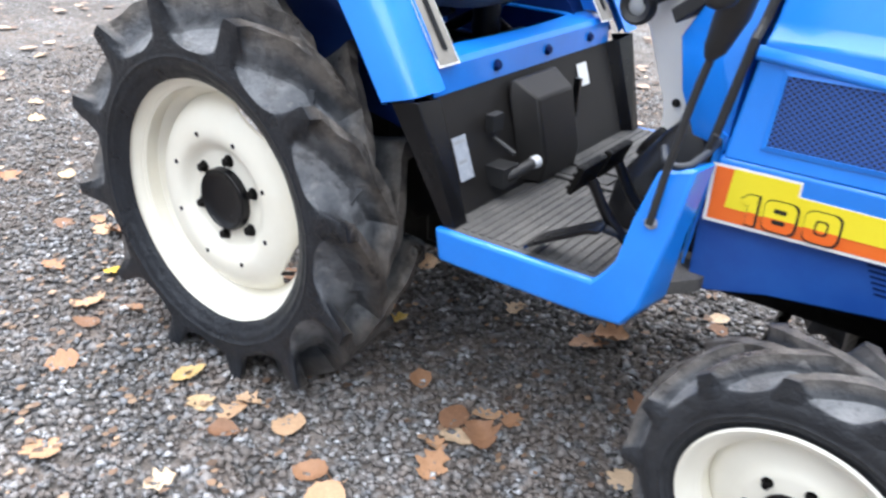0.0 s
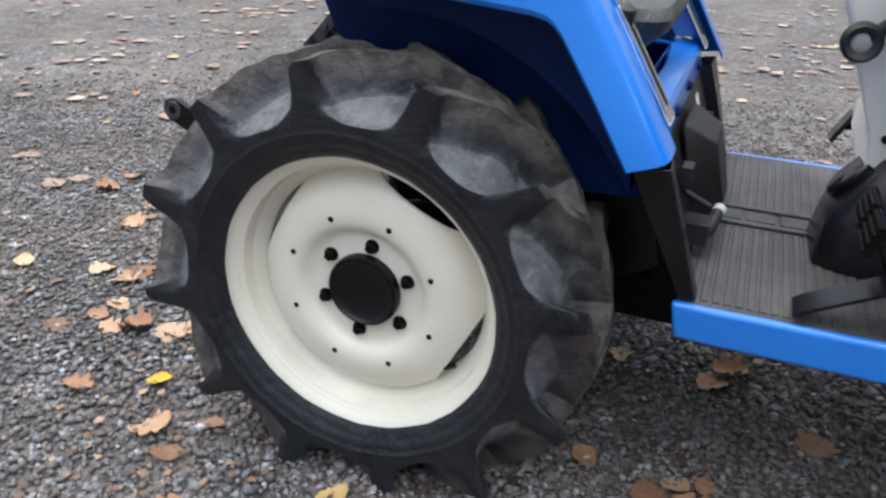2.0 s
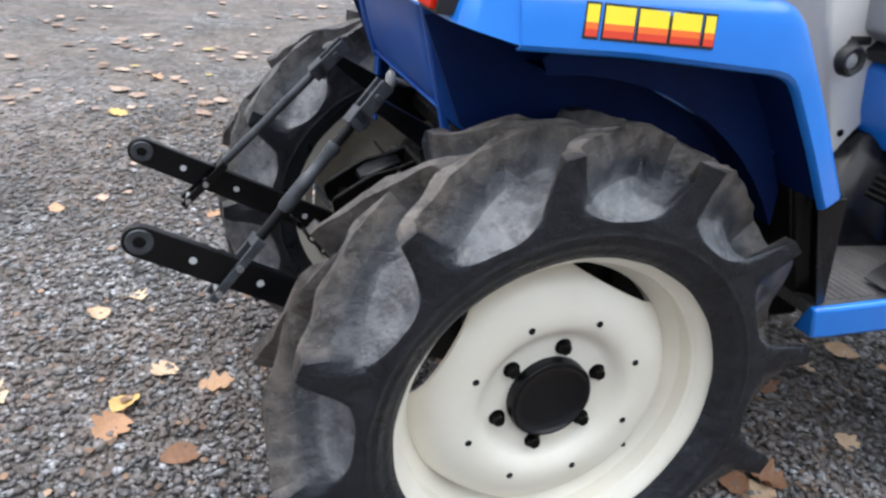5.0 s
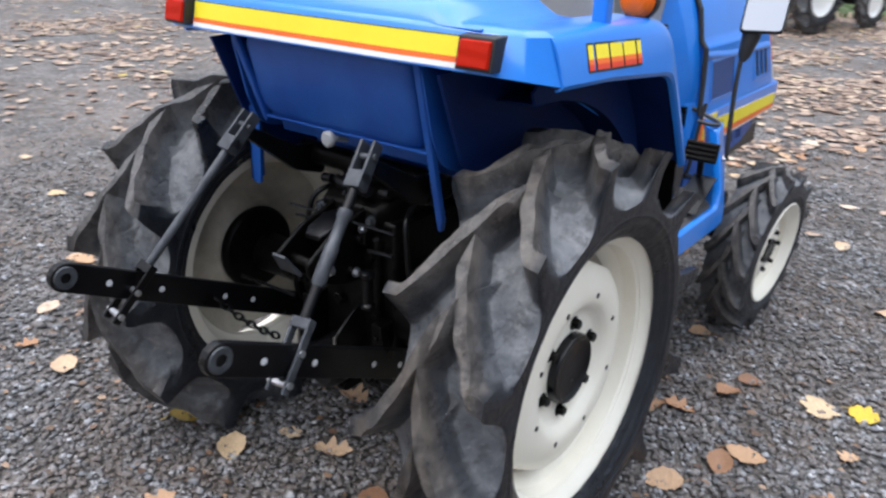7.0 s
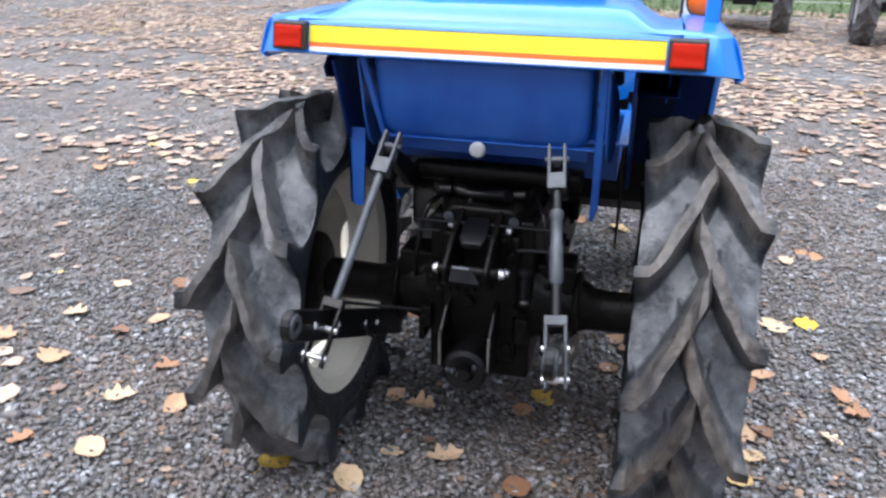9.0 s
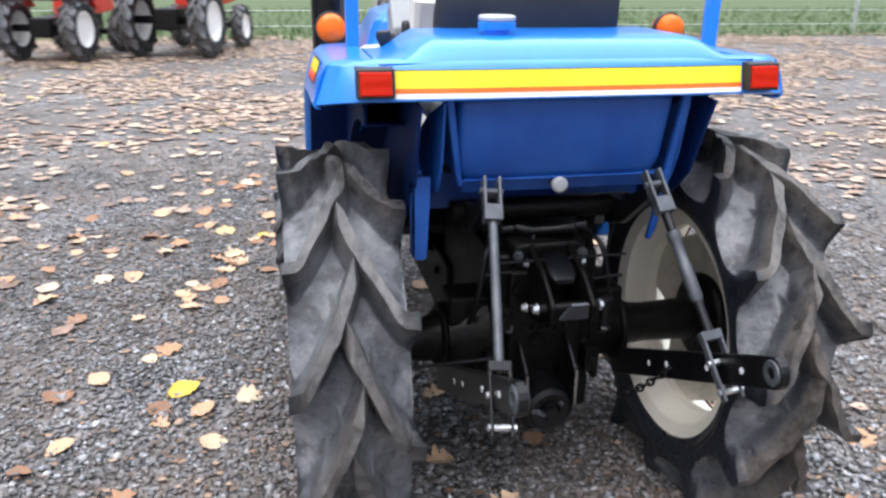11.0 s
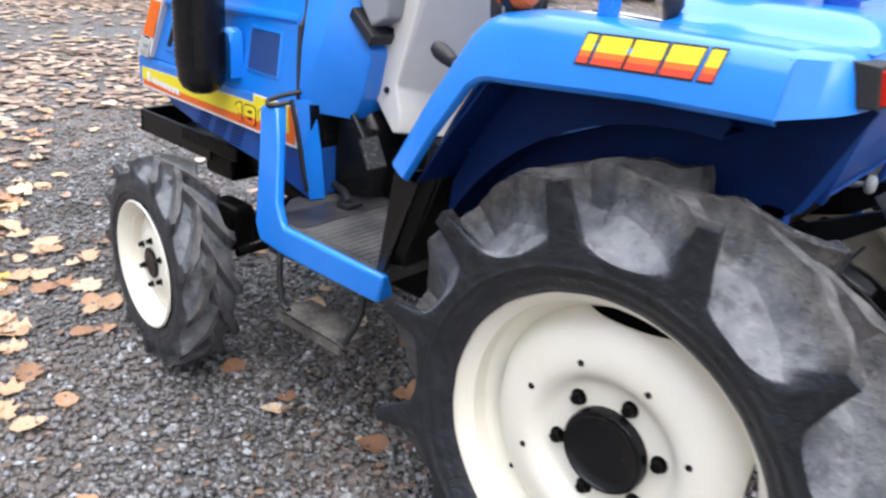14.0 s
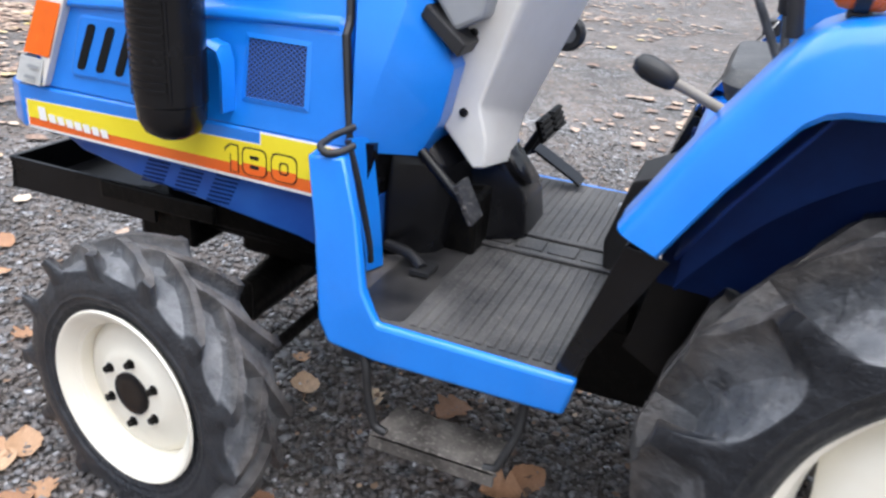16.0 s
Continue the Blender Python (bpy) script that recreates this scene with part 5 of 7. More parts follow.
# dash: faceted blue side panels behind the seal
bm = bmesh.new()
def dash_ring(z, front, corner, rear):
    a = [(x, y, z + dz) for (x, y), dz in zip((front, corner, rear), (0.0, 0.002, -0.012 if z < 0.72 else 0.0))]
    return a + [(x, -y, zz) for x, y, zz in a[::-1]]
loft(bm, [dash_ring(0.700, (0.988, 0.290), (0.984, 0.280), (0.905, 0.195)), dash_ring(0.76, (0.990, 0.290), (0.970, 0.277), (0.872, 0.195)), dash_ring(0.848, (0.994, 0.281), (0.946, 0.268), (0.855, 0.196)),
          dash_ring(0.94, (1.004, 0.258), (0.925, 0.247), (0.903, 0.19)), dash_ring(1.03, (1.012, 0.225), (0.93, 0.21), (0.90, 0.15)), dash_ring(1.06, (1.015, 0.18), (0.95, 0.17), (0.93, 0.12))])
dash = part("dash_panel", bm, BLUE, tractor, "faceted blue dash side panel", bevel=0.006, smooth=25)
bm = bmesh.new()
loft(bm, [[(0.862, y, 0.905), (0.90, y, 0.955), (0.935, y, 1.06), (0.87, y, 1.10), (0.80, y, 1.02), (0.815, y, 0.93)] for y in (-0.195, 0.195)])
part("instrument_binnacle", bm, GREY_DASH, dash, "grey instrument binnacle", bevel=0.008)
bm = bmesh.new()
loft(bm, [[(0.846, y, 0.868), (0.915, y, 0.925), (0.905, y, 0.945), (0.834, y, 0.890)] for y in (-0.212, 0.212)])
part("trim", bm, BLACK_SATIN, dash, bevel=0.003)
for s in (-1, 1):
    bm = bmesh.new()
    loft(bm, [[(0.910, s * 0.190, 0.861), (0.909, s * 0.191, 0.867)], [(0.930, s * 0.234, 0.858), (0.929, s * 0.235, 0.864)]], closed=False)
    part("small_plate", bm, GREY_STEEL, dash, solid=0.001)

# black bulkhead and moulded floor hump under the column
bm = bmesh.new()
loft(bm, [[(0.99, y, 0.486), (0.955, y, 0.72), (1.0, y, 0.72)] for y in (-0.275, 0.275)])
part("bulkhead", bm, GLOSS_BLACK, tractor, "black bulkhead below the dash")
bm = bmesh.new()
def hump(z, pts):
    return [(x, y, z) for x, y in rounded(pts, 0.018, 3)]
loft(bm, [hump(0.487, [(0.752, -0.012), (0.756, -0.180), (0.80, -0.205), (0.97, -0.225), (0.97, 0.10), (0.88, 0.072)]),
          hump(0.556, [(0.762, -0.014), (0.766, -0.172), (0.80, -0.198), (0.97, -0.218), (0.97, 0.10), (0.88, 0.070)]),
          hump(0.580, [(0.770, -0.012), (0.774, -0.165), (0.805, -0.190), (0.97, -0.212), (0.97, 0.10), (0.88, 0.070)]),
          hump(0.668, [(0.835, -0.004), (0.838, -0.140), (0.86, -0.160), (0.97, -0.185), (0.97, 0.10), (0.89, 0.072)]),
          hump(0.715, [(0.880, 0.0), (0.884, -0.115), (0.90, -0.130), (0.97, -0.150), (0.97, 0.10), (0.91, 0.072)])])
hp = part("column_hump", bm, GLOSS_BLACK, tractor, "shiny black moulded hump at the column's foot", bevel=0.006, smooth=38)
bm = bmesh.new()
loft(bm, [hump(0.487, [(0.862, 0.060), (0.885, 0.145), (0.97, 0.200), (0.97, 0.050)]), hump(0.60, [(0.846, 0.052), (0.868, 0.150), (0.97, 0.200), (0.97, 0.050)]),
          hump(0.665, [(0.850, 0.056), (0.872, 0.156), (0.97, 0.196), (0.97, 0.050)]), hump(0.705, [(0.885, 0.070), (0.905, 0.150), (0.97, 0.180), (0.97, 0.060)])])
part("column_boot", bm, GLOSS_BLACK, hp, bevel=0.006, smooth=38)
bm = bmesh.new()
lathe(bm, [(0.047, -0.006), (0.047, 0.008), (0.041, 0.013), (0.0005, 0.014)], 32, 'z')
bmesh.ops.transform(bm, matrix=Matrix.Translation((0.803, -0.066, 0.627)) @ Matrix.Rotation(radians(-53), 4, 'Y') @ Matrix.Diagonal((1.12, 0.9, 1, 1)), verts=bm.verts)
part("cover_disc", bm, GLOSS_BLACK, hp, "raised round cover", smooth=40)

# off-white steering column cover and wheel
bm = bmesh.new()
RIGHT_CUT = [(0.812, 0.622), (0.863, 0.690), (0.905, 0.735), (0.880, 0.850), (0.848, 0.962), (0.806, 1.12), (0.655, 1.09), (0.712, 0.930), (0.798, 0.728), (0.806, 0.715), (0.812, 0.680)]
LEFT_CUT = [(0.800, 0.672), (0.826, 0.668), (0.919, 0.755), (0.888, 0.860), (0.851, 0.967), (0.806, 1.12), (0.700, 1.10), (0.752, 0.990), (0.822, 0.782), (0.820, 0.768), (0.802, 0.720)]
def col(y, k):
    f = (y + 0.092) / 0.232
    pts = [(a[0] + (b[0] - a[0]) * f, a[1] + (b[1] - a[1]) * f) for a, b in zip(RIGHT_CUT, LEFT_CUT)]
    cx = sum(p[0] for p in pts) / len(pts)
    return [(cx + (x - cx) * k, y, z) for x, z in pts]
loft(bm, [col(-0.096, 0.84), col(-0.086, 0.97), col(0.02, 1.0), col(0.132, 0.97), col(0.144, 0.84)])
column = part("column_cover", bm, WHITE_COVER, tractor, "off-white plastic steering column cover", bevel=0.004, smooth=25)
for y, x, z in ((-0.097, 0.834, 0.710), (0.145, 0.850, 0.765), (-0.097, 0.850, 0.880), (0.145, 0.845, 0.90)):
    bm = bmesh.new()
    bolt(bm, (x, y, z), 'y' if y > 0 else '-y', 0.006, 0.006)
    part("cover_screw", bm, BLACK, column)
bm = bmesh.new()
rod(bm, [(0.74, 0, 1.08), (0.665, 0, 1.20)], 0.02, 14)
tilt = Matrix.Translation((0.655, 0, 1.21)) @ Matrix.Rotation(radians(-32), 4, 'Y')
prof = [(0.185 + 0.014 * math.cos(a), 0.014 * math.sin(a)) for a in (2 * math.pi * k / 10 for k in range(10))]
b2 = bmesh.new()
lathe(b2, prof, 56, 'z', closed=True)
for k in range(3):
    a = 2 * math.pi * k / 3 + 0.5
    rod(b2, [(0.02 * math.cos(a), 0.02 * math.sin(a), -0.02), (0.18 * math.cos(a), 0.18 * math.sin(a), 0)], 0.009, 8)
bmesh.ops.transform(b2, matrix=tilt, verts=b2.verts)
me_tmp = bpy.data.meshes.new("tmp")
b2.to_mesh(me_tmp)
b2.free()
bm.from_mesh(me_tmp)
bpy.data.meshes.remove(me_tmp)
part("steering_wheel", bm, BLACK_SATIN, tractor, "black steering wheel with three spokes", smooth=50)
bm = bmesh.new()
rod(bm, [(0.795, -0.088, 0.905), (0.775, -0.125, 0.893), (0.756, -0.140, 0.882)], [0.011, 0.012, 0.013])
rod(bm, [(0.835, -0.096, 0.908), (0.785, -0.098, 0.908)], 0.009)
lathe(bm, [(0.017, -0.152), (0.027, -0.157), (0.033, -0.149), (0.033, -0.136), (0.027, -0.128), (0.017, -0.130)], 26, 'y', (0.751, 0, 0.877), closed=True)
sw = part("turn_switch", bm, BLACK_SATIN, tractor, "black ring knob on an arm beside the column", smooth=40)
bm = bmesh.new()
lathe(bm, [(0.0005, -0.150), (0.012, -0.150), (0.018, -0.146), (0.018, -0.136), (0.0005, -0.136)], 20, 'y', (0.751, 0, 0.877))
part("knob_face", bm, GREY_DASH, sw, "grey knob face", smooth=40)
# two levers on the far side of the seat
for x, y, z, w in ((0.383, 0.245, 1.020, 0.015), (0.430, 0.215, 1.045, 0.011)):
    bm = bmesh.new()
    rod(bm, [(0.34, y + 0.05, 0.80), (0.37, y + 0.02, 0.92), (x, y, z - 0.02)], 0.006)
    lv = part("control_lever", bm, GREY_STEEL, tractor, "upright control lever with a black knob", smooth=40)
    bm = bmesh.new()
    rod(bm, [(x, y, z - 0.024), (x, y, z - 0.02), (x + 0.001, y, z + 0.012), (x + 0.002, y, z + 0.02), (x + 0.002, y, z + 0.022)], [0.008, 0.012, w, w * 0.8, 0.003], 14)
    part("knob", bm, BLACK_SATIN, lv, smooth=60)

# pedals
def pedal(arm, at, lean, name, half, tall, pad_material, pad_label, ribs):
    bm = bmesh.new()
    rod(bm, bend(arm, 0.02), 0.009)
    p = part(name, bm, BLACK, tractor, "black foot pedal on a bent arm", smooth=40)
    bm = bmesh.new()
    m = Matrix.Translation(at) @ Matrix.Rotation(radians(lean), 4, 'Y')
    box(bm, (-0.006, -half, -tall), (0.004, half, tall), m)
    for k in range(ribs):
        z = -tall + 0.003 + 0.013 * k
        box(bm, (-0.011, -half + 0.003, z), (-0.006, half - 0.003, z + 0.007), m)
    part("pedal_pad", bm, pad_material, p, pad_label, bevel=0.002)


pedal([(0.90, 0.20, 0.70), (0.84, 0.215, 0.655), (0.806, 0.232, 0.640)], (0.798, 0.232, 0.640), 28, "clutch_pedal", 0.027, 0.036, WORN_PAD, "worn black pedal pad", 0)
for y in (-0.285, -0.388):
    pedal([(0.93, y + 0.03, 0.492), (0.845, y + 0.01, 0.58), (0.815, y, 0.640)], (0.807, y, 0.645), 22, "brake_pedal", 0.044, 0.026, GREASY, "", 4)
bm = bmesh.new()
loft(bm, [[(0.722, y, 0.502), (0.735, y, 0.512), (0.835, y, 0.566), (0.852, y, 0.570)] for y in (-0.425, -0.362)], closed=False)
tp = part("throttle_pedal", bm, GLOSS_BLACK, tractor, "flat black foot throttle plate above the floor", smooth=40, solid=0.006)
bm = bmesh.new()
rod(bm, bend([(0.845, -0.39, 0.563), (0.90, -0.35, 0.54), (0.95, -0.30, 0.53)], 0.02), 0.008)
part("throttle_rod", bm, BLACK_SATIN, tp, smooth=40)
bm = bmesh.new()
rod(bm, bend([(0.955, 0.205, 0.515), (0.90, 0.215, 0.512), (0.87, 0.235, 0.500)], 0.02), 0.010)
box(bm, (0.850, 0.205, 0.492), (0.885, 0.255, 0.500))
part("foot_lever", bm, BLACK_SATIN, tractor, "low black foot lever on the floor", smooth=40)

# levers and gates beside the seat
for s in (-1, 1):
    bm = bmesh.new()
    t = Vector((0.105, 0, -0.168)).normalized()
    def gate(o, a, b, up):
        base = Vector((0.376, s * 0.334, 0.945))
        nrm = Vector((0.85, 0, 0.53))
        return base + t * a + Vector((0, b, 0)) + nrm * (up - 0.004)
    for up, g, mt, nm in ((0.000, 0.004, WHITE, "gate_border"), (0.002, 0.0, GATE, "gate_face")):
        bm = bmesh.new()
        pts = [gate(0, a, b, up) for a, b in ((0.02 - g, -0.028 - g), (0.02 - g, 0.028 + g), (0.215 + g, 0.028 + g), (0.215 + g, -0.028 - g))]
        vs = [bm.verts.new(p) for p in pts]
        bm.faces.new(vs)
        gp = part(nm if up else "lever_gate", bm, mt, tractor if not up else gp, "bronze-grey lever gate with a white border" if not up else "", solid=0.0015)
    bm = bmesh.new()
    vs = [bm.verts.new(gate(0, a, b, 0.0045)) for a, b in ((0.05, -0.007), (0.05, 0.007), (0.19, 0.007), (0.19, -0.007))]
    bm.faces.new(vs)
    part("gate_slot", bm, BLACK, gp, solid=0.001)
bm = bmesh.new()
rod(bm, [(0.385, 0.335, 0.862), (0.45, 0.33, 0.886), (0.512, 0.328, 0.910)], 0.0075)
lv = part("hand_lever", bm, DULL_STEEL, tractor, "dull beige-grey hand lever with an oval black knob", smooth=40)
bm = bmesh.new()
rod(bm, [(0.496, 0.329, 0.902), (0.502, 0.328, 0.905), (0.519, 0.327, 0.912), (0.538, 0.325, 0.919), (0.550, 0.324, 0.924), (0.554, 0.324, 0.926)], [0.008, 0.013, 0.0165, 0.0165, 0.012, 0.003], 14)
part("knob", bm, BLACK_SATIN, lv, smooth=60)
bm = bmesh.new()
rod(bm, [(0.35, -0.31, 0.80), (0.378, -0.322, 0.86), (0.388, -0.33, 0.90)], 0.006)
rl = part("hand_lever", bm, GREY_STEEL, tractor, "thin lever with a round black knob beside the seat", smooth=40)
bm = bmesh.new()
rod(bm, [(0.387, -0.329, 0.895), (0.388, -0.330, 0.900), (0.391, -0.333, 0.926), (0.393, -0.335, 0.932)], [0.008, 0.017, 0.017, 0.004], 14)
part("knob", bm, BLACK_SATIN, rl, smooth=60)

# pale console on the deck beside the seat
bm = bmesh.new()
loft(bm, [[(x, p[0], p[1]) for p in rounded([(0.258, 0.978), (0.352, 0.978), (0.352, zt), (0.258, zt + 0.004)], 0.014, 4)] for x, zt in ((0.02, 1.010), (0.04, 1.024), (0.22, 1.028), (0.30, 1.016), (0.32, 1.0))])
con = part("lever_console", bm, WHITE_COVER, tractor, "off-white plastic lever console beside the seat", smooth=35)
bm = bmesh.new()
box(bm, (0.06, 0.297, 1.020), (0.24, 0.305, 1.0305))
part("console_slot", bm, BLACK, con)
bm = bmesh.new()
rod(bm, [(0.115, 0.301, 1.02), (0.105, 0.310, 1.04)], 0.005)
cl = part("console_lever", bm, GREY_STEEL, tractor, "short lever with a black tapered knob", smooth=40)
bm = bmesh.new()
rod(bm, [(0.106, 0.309, 1.032), (0.106, 0.310, 1.034), (0.102, 0.314, 1.058), (0.101, 0.315, 1.068), (0.101, 0.315, 1.070)], [0.006, 0.010, 0.0165, 0.014, 0.005], 16)
part("knob", bm, BLACK_SATIN, cl, smooth=60)

# seat
bm = bmesh.new()
def pad(z, k, x0=0.11, x1=0.448, y=0.205):
    return [(p[0], p[1], z) for p in rounded([(x0 + k, -y + k), (x1 - k, -y + k), (x1 - k, y - k), (x0 + k, y - k)], 0.07, 5)]
loft(bm, [pad(0.815, 0.085), pad(0.825, 0.045), pad(0.858, 0.010), pad(0.885, 0.0), pad(0.905, 0.010), pad(0.91, 0.05)])
seat = part("seat", bm, SEAT, tractor, "dark grey vinyl seat with scuffed edges", smooth=50)
bm = bmesh.new()
def backring(z, k, x):
    return [(x + p[0], p[1], z) for p in rounded([(-0.035 + k, -0.21 + k), (0.045 - k, -0.20 + k), (0.045 - k, 0.20 - k), (-0.035 + k, 0.21 - k)], 0.04, 4)]
loft(bm, [backring(0.93, 0.02, 0.145), backring(0.98, 0.0, 0.135), backring(1.10, 0.0, 0.115), backring(1.18, 0.008, 0.10), backring(1.205, 0.03, 0.095)])
part("backrest", bm, BLACK_SATIN, seat, "dark vinyl backrest", smooth=50)
bm = bmesh.new()
for y in (-0.13, 0.13):
    box(bm, (0.12, y - 0.015, 0.70), (0.40, y + 0.015, 0.716))
    rod(bm, [(0.14, y, 0.71), (0.34, y * 0.95, 0.82)], 0.013)
    rod(bm, [(0.38, y, 0.71), (0.18, y * 0.95, 0.82)], 0.013)
rod(bm, [(0.36, -0.15, 0.735), (0.36, 0.15, 0.735)], 0.014)
lathe(bm, [(0.03, 0.70), (0.034, 0.72), (0.03, 0.74), (0.034, 0.76), (0.03, 0.78), (0.034, 0.80), (0.03, 0.845)], 16, 'z', (0.33, 0.03, 0))
part("seat_frame", bm, BLACK, seat, "black seat suspension frame", smooth=40)

# amber lamps and their blue posts on the fenders
for s in (-1, 1):
    bm = bmesh.new()
    px, py = (0.172, 0.373) if s > 0 else (0.0875, 0.420)
    box(bm, (px - 0.0125, s * (py - 0.014), 1.03), (px + 0.0125, s * (py + 0.014), 1.20))
    part("lamp_post", bm, BLUE, tractor, "blue upright bar on the fender", bevel=0.004)
    lx = 0.315 if s > 0 else 0.265
    bm = bmesh.new()
    lathe(bm, [(0.0005, -0.032), (0.022, -0.032), (0.032, -0.022), (0.0345, 0.0), (0.032, 0.022), (0.022, 0.032), (0.0005, 0.034)], 28, 'x', (lx, s * 0.408, 1.058))
    al = part("amber_lamp", bm, AMBER_LENS, tractor, "round amber turn lamp on the fender", smooth=60)
    bm = bmesh.new()
    lathe(bm, [(0.034, -0.008), (0.037, -0.007), (0.037, 0.008), (0.034, 0.009)], 28, 'x', (lx, s * 0.408, 1.058), closed=True)
    box(bm, (lx - 0.012, s * 0.396, 1.018), (lx + 0.012, s * 0.420, 1.028))
    part("lamp_ring", bm, BLACK_SATIN, al, smooth=40)
# black hoop round the seat back and a short black post at the fender's front
bm = bmesh.new()
rod(bm, bend([(0.20, 0.245, 0.88), (0.150, 0.238, 0.99), (0.145, 0.205, 1.030), (0.165, 0.0, 1.040), (0.145, -0.205, 1.030), (0.150, -0.238, 0.99), (0.20, -0.245, 0.88)], 0.03), 0.013, 10)
part("seat_hoop", bm, BLACK_SATIN, seat, "black tube round the seat back", smooth=50)
bm = bmesh.new()
rod(bm, [(0.372, 0.376, 0.985), (0.378, 0.376, 1.02), (0.402, 0.368, 1.13)], [0.011, 0.010, 0.009], 12)
part("grip_post", bm, BLACK_SATIN, tractor, "short black grip post on the fender", smooth=40)

# mirror on a thin black arm
bm = bmesh.new()
rod(bm, bend([(0.931, -0.416, 0.604), (0.940, -0.408, 0.69), (0.956, -0.400, 0.80), (0.970, -0.398, 0.866), (0.988, -0.400, 0.925), (0.998, -0.405, 0.97)], 0.03), 0.0062)
arm = part("mirror_arm", bm, BLACK_SATIN, tractor, "thin bent black mirror arm", smooth=40)
bm = bmesh.new()
rod(bm, [(0.968, -0.402, 0.862), (0.974, -0.403, 0.876), (0.990, -0.408, 0.926), (0.998, -0.412, 0.965)], [0.008, 0.016, 0.024, 0.026], 12)
part("mirror_foot", bm, BLACK_SATIN, arm, smooth=40)
bm = bmesh.new()
loft(bm, [[(x, -0.4365 + p[0] * k, 1.03 + p[1] * k) for p in rounded([(-0.054, -0.090), (0.054, -0.100), (0.054, 0.095), (-0.054, 0.095)], 0.014, 4)]
          for x, k in ((0.988, 0.97), (0.992, 1.0), (1.006, 1.0), (1.020, 0.9), (1.026, 0.7))])
housing = part("mirror_back", bm, BLACK_SATIN, arm, "black mirror housing", smooth=40)
bm = bmesh.new()
prism(bm, rounded([(-0.0365 - 0.45, 0.945), (0.0115 - 0.4, 0.937), (0.0115 - 0.4, 1.118), (-0.0365 - 0.45, 1.118)], 0.010, 4), 'x', 0.9855, 0.9875)
part("mirror_glass", bm, MIRROR, housing, "rectangular mirror glass")
housing.matrix_basis = Matrix.Translation((0.99, -0.4365, 1.03)) @ Matrix.Rotation(radians(14), 4, 'Y') @ Matrix.Rotation(radians(8), 4, 'Z') @ Matrix.Translation((-0.99, 0.4365, -1.03))

# exhaust stack in a ribbed black guard
bm = bmesh.new()
prof = [(0.0005, 0.688), (0.03, 0.690), (0.052, 0.702), (0.063, 0.722), (0.065, 0.745), (0.065, 0.750), (0.0675, 0.753), (0.0675, 1.32), (0.06, 1.325), (0.0005, 1.33)]
lathe(bm, [(r * 0.9, z) for r, z in prof], 36, 'z', (1.300, 0.348, 0))
ex = part("exhaust_pipe", bm, GLOSS_BLACK, tractor, "upright black ribbed exhaust stack", smooth=35)
z = 0.775
while z < 1.30:
    bm = bmesh.new()
    loft(bm, [[(1.300 + r * math.cos(a), 0.348 + r * math.sin(a), z + dz) for r, dz in ((0.059, 0.0), (0.0632, 0.0015), (0.0632, 0.0065), (0.059, 0.008))]
              for a in (radians(d) for d in range(38, 123, 12))], closed=True)
    part("guard_rib", bm, GLOSS_BLACK, ex, smooth=40)
    z += 0.0125
for a in (30, 128):
    bm = bmesh.new()
    c, d = math.cos(radians(a)), math.sin(radians(a))
    rod(bm, [(1.300 + 0.0605 * c, 0.348 + 0.0605 * d, 0.76), (1.300 + 0.0605 * c, 0.348 + 0.0605 * d, 1.315)], 0.004, 6)
    part("guard_edge", bm, GLOSS_BLACK, ex, smooth=40)
bm = bmesh.new()
loft(bm, [[(1.220, 0.280, 0.735), (1.222, 0.305, 0.735), (1.222, 0.315, 0.735)], [(1.220, 0.280, 0.82), (1.222, 0.305, 0.822), (1.222, 0.315, 0.815)],
          [(1.232, 0.275, 0.845), (1.234, 0.30, 0.845), (1.234, 0.312, 0.838)], [(1.26, 0.272, 0.852), (1.26, 0.30, 0.852), (1.26, 0.31, 0.845)]], closed=False)
part("stack_bracket", bm, BLUE, ex, "bent blue bracket round the stack", solid=0.006, smooth=40)

# bumper, frame rails, engine and front axle
bm = bmesh.new()
for s in (-1, 1):
    box(bm, (1.46, s * 0.222, 0.448), (1.842, s * 0.230, 0.518))
box(bm, (1.834, -0.230, 0.448), (1.842, 0.230, 0.518))
box(bm, (1.50, -0.222, 0.448), (1.834, 0.222, 0.454))
box(bm, (1.50, -0.222, 0.448), (1.508, 0.222, 0.50))
part("front_bumper", bm, BLACK, tractor, "open black steel bumper box", bevel=0.002)
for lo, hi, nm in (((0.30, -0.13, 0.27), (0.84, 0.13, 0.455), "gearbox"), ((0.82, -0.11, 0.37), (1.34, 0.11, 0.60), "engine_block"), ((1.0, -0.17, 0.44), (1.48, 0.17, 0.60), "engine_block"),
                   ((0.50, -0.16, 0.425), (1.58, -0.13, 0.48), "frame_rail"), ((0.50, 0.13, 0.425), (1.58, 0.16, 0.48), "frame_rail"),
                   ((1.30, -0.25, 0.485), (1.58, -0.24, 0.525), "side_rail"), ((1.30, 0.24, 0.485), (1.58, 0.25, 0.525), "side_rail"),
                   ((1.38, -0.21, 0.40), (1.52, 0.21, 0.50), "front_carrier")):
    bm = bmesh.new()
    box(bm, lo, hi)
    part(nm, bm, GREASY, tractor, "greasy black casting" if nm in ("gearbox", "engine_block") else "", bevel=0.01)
for k in range(9):
    bm = bmesh.new()
    y = 0.132 if k % 2 else -0.132
    bolt(bm, (0.36 + 0.055 * k, y, 0.43 - 0.03 * (k % 3)), 'y' if y > 0 else '-y', 0.010, 0.010)
    part("casting_bolt", bm, GREASY, tractor)
bm = bmesh.new()
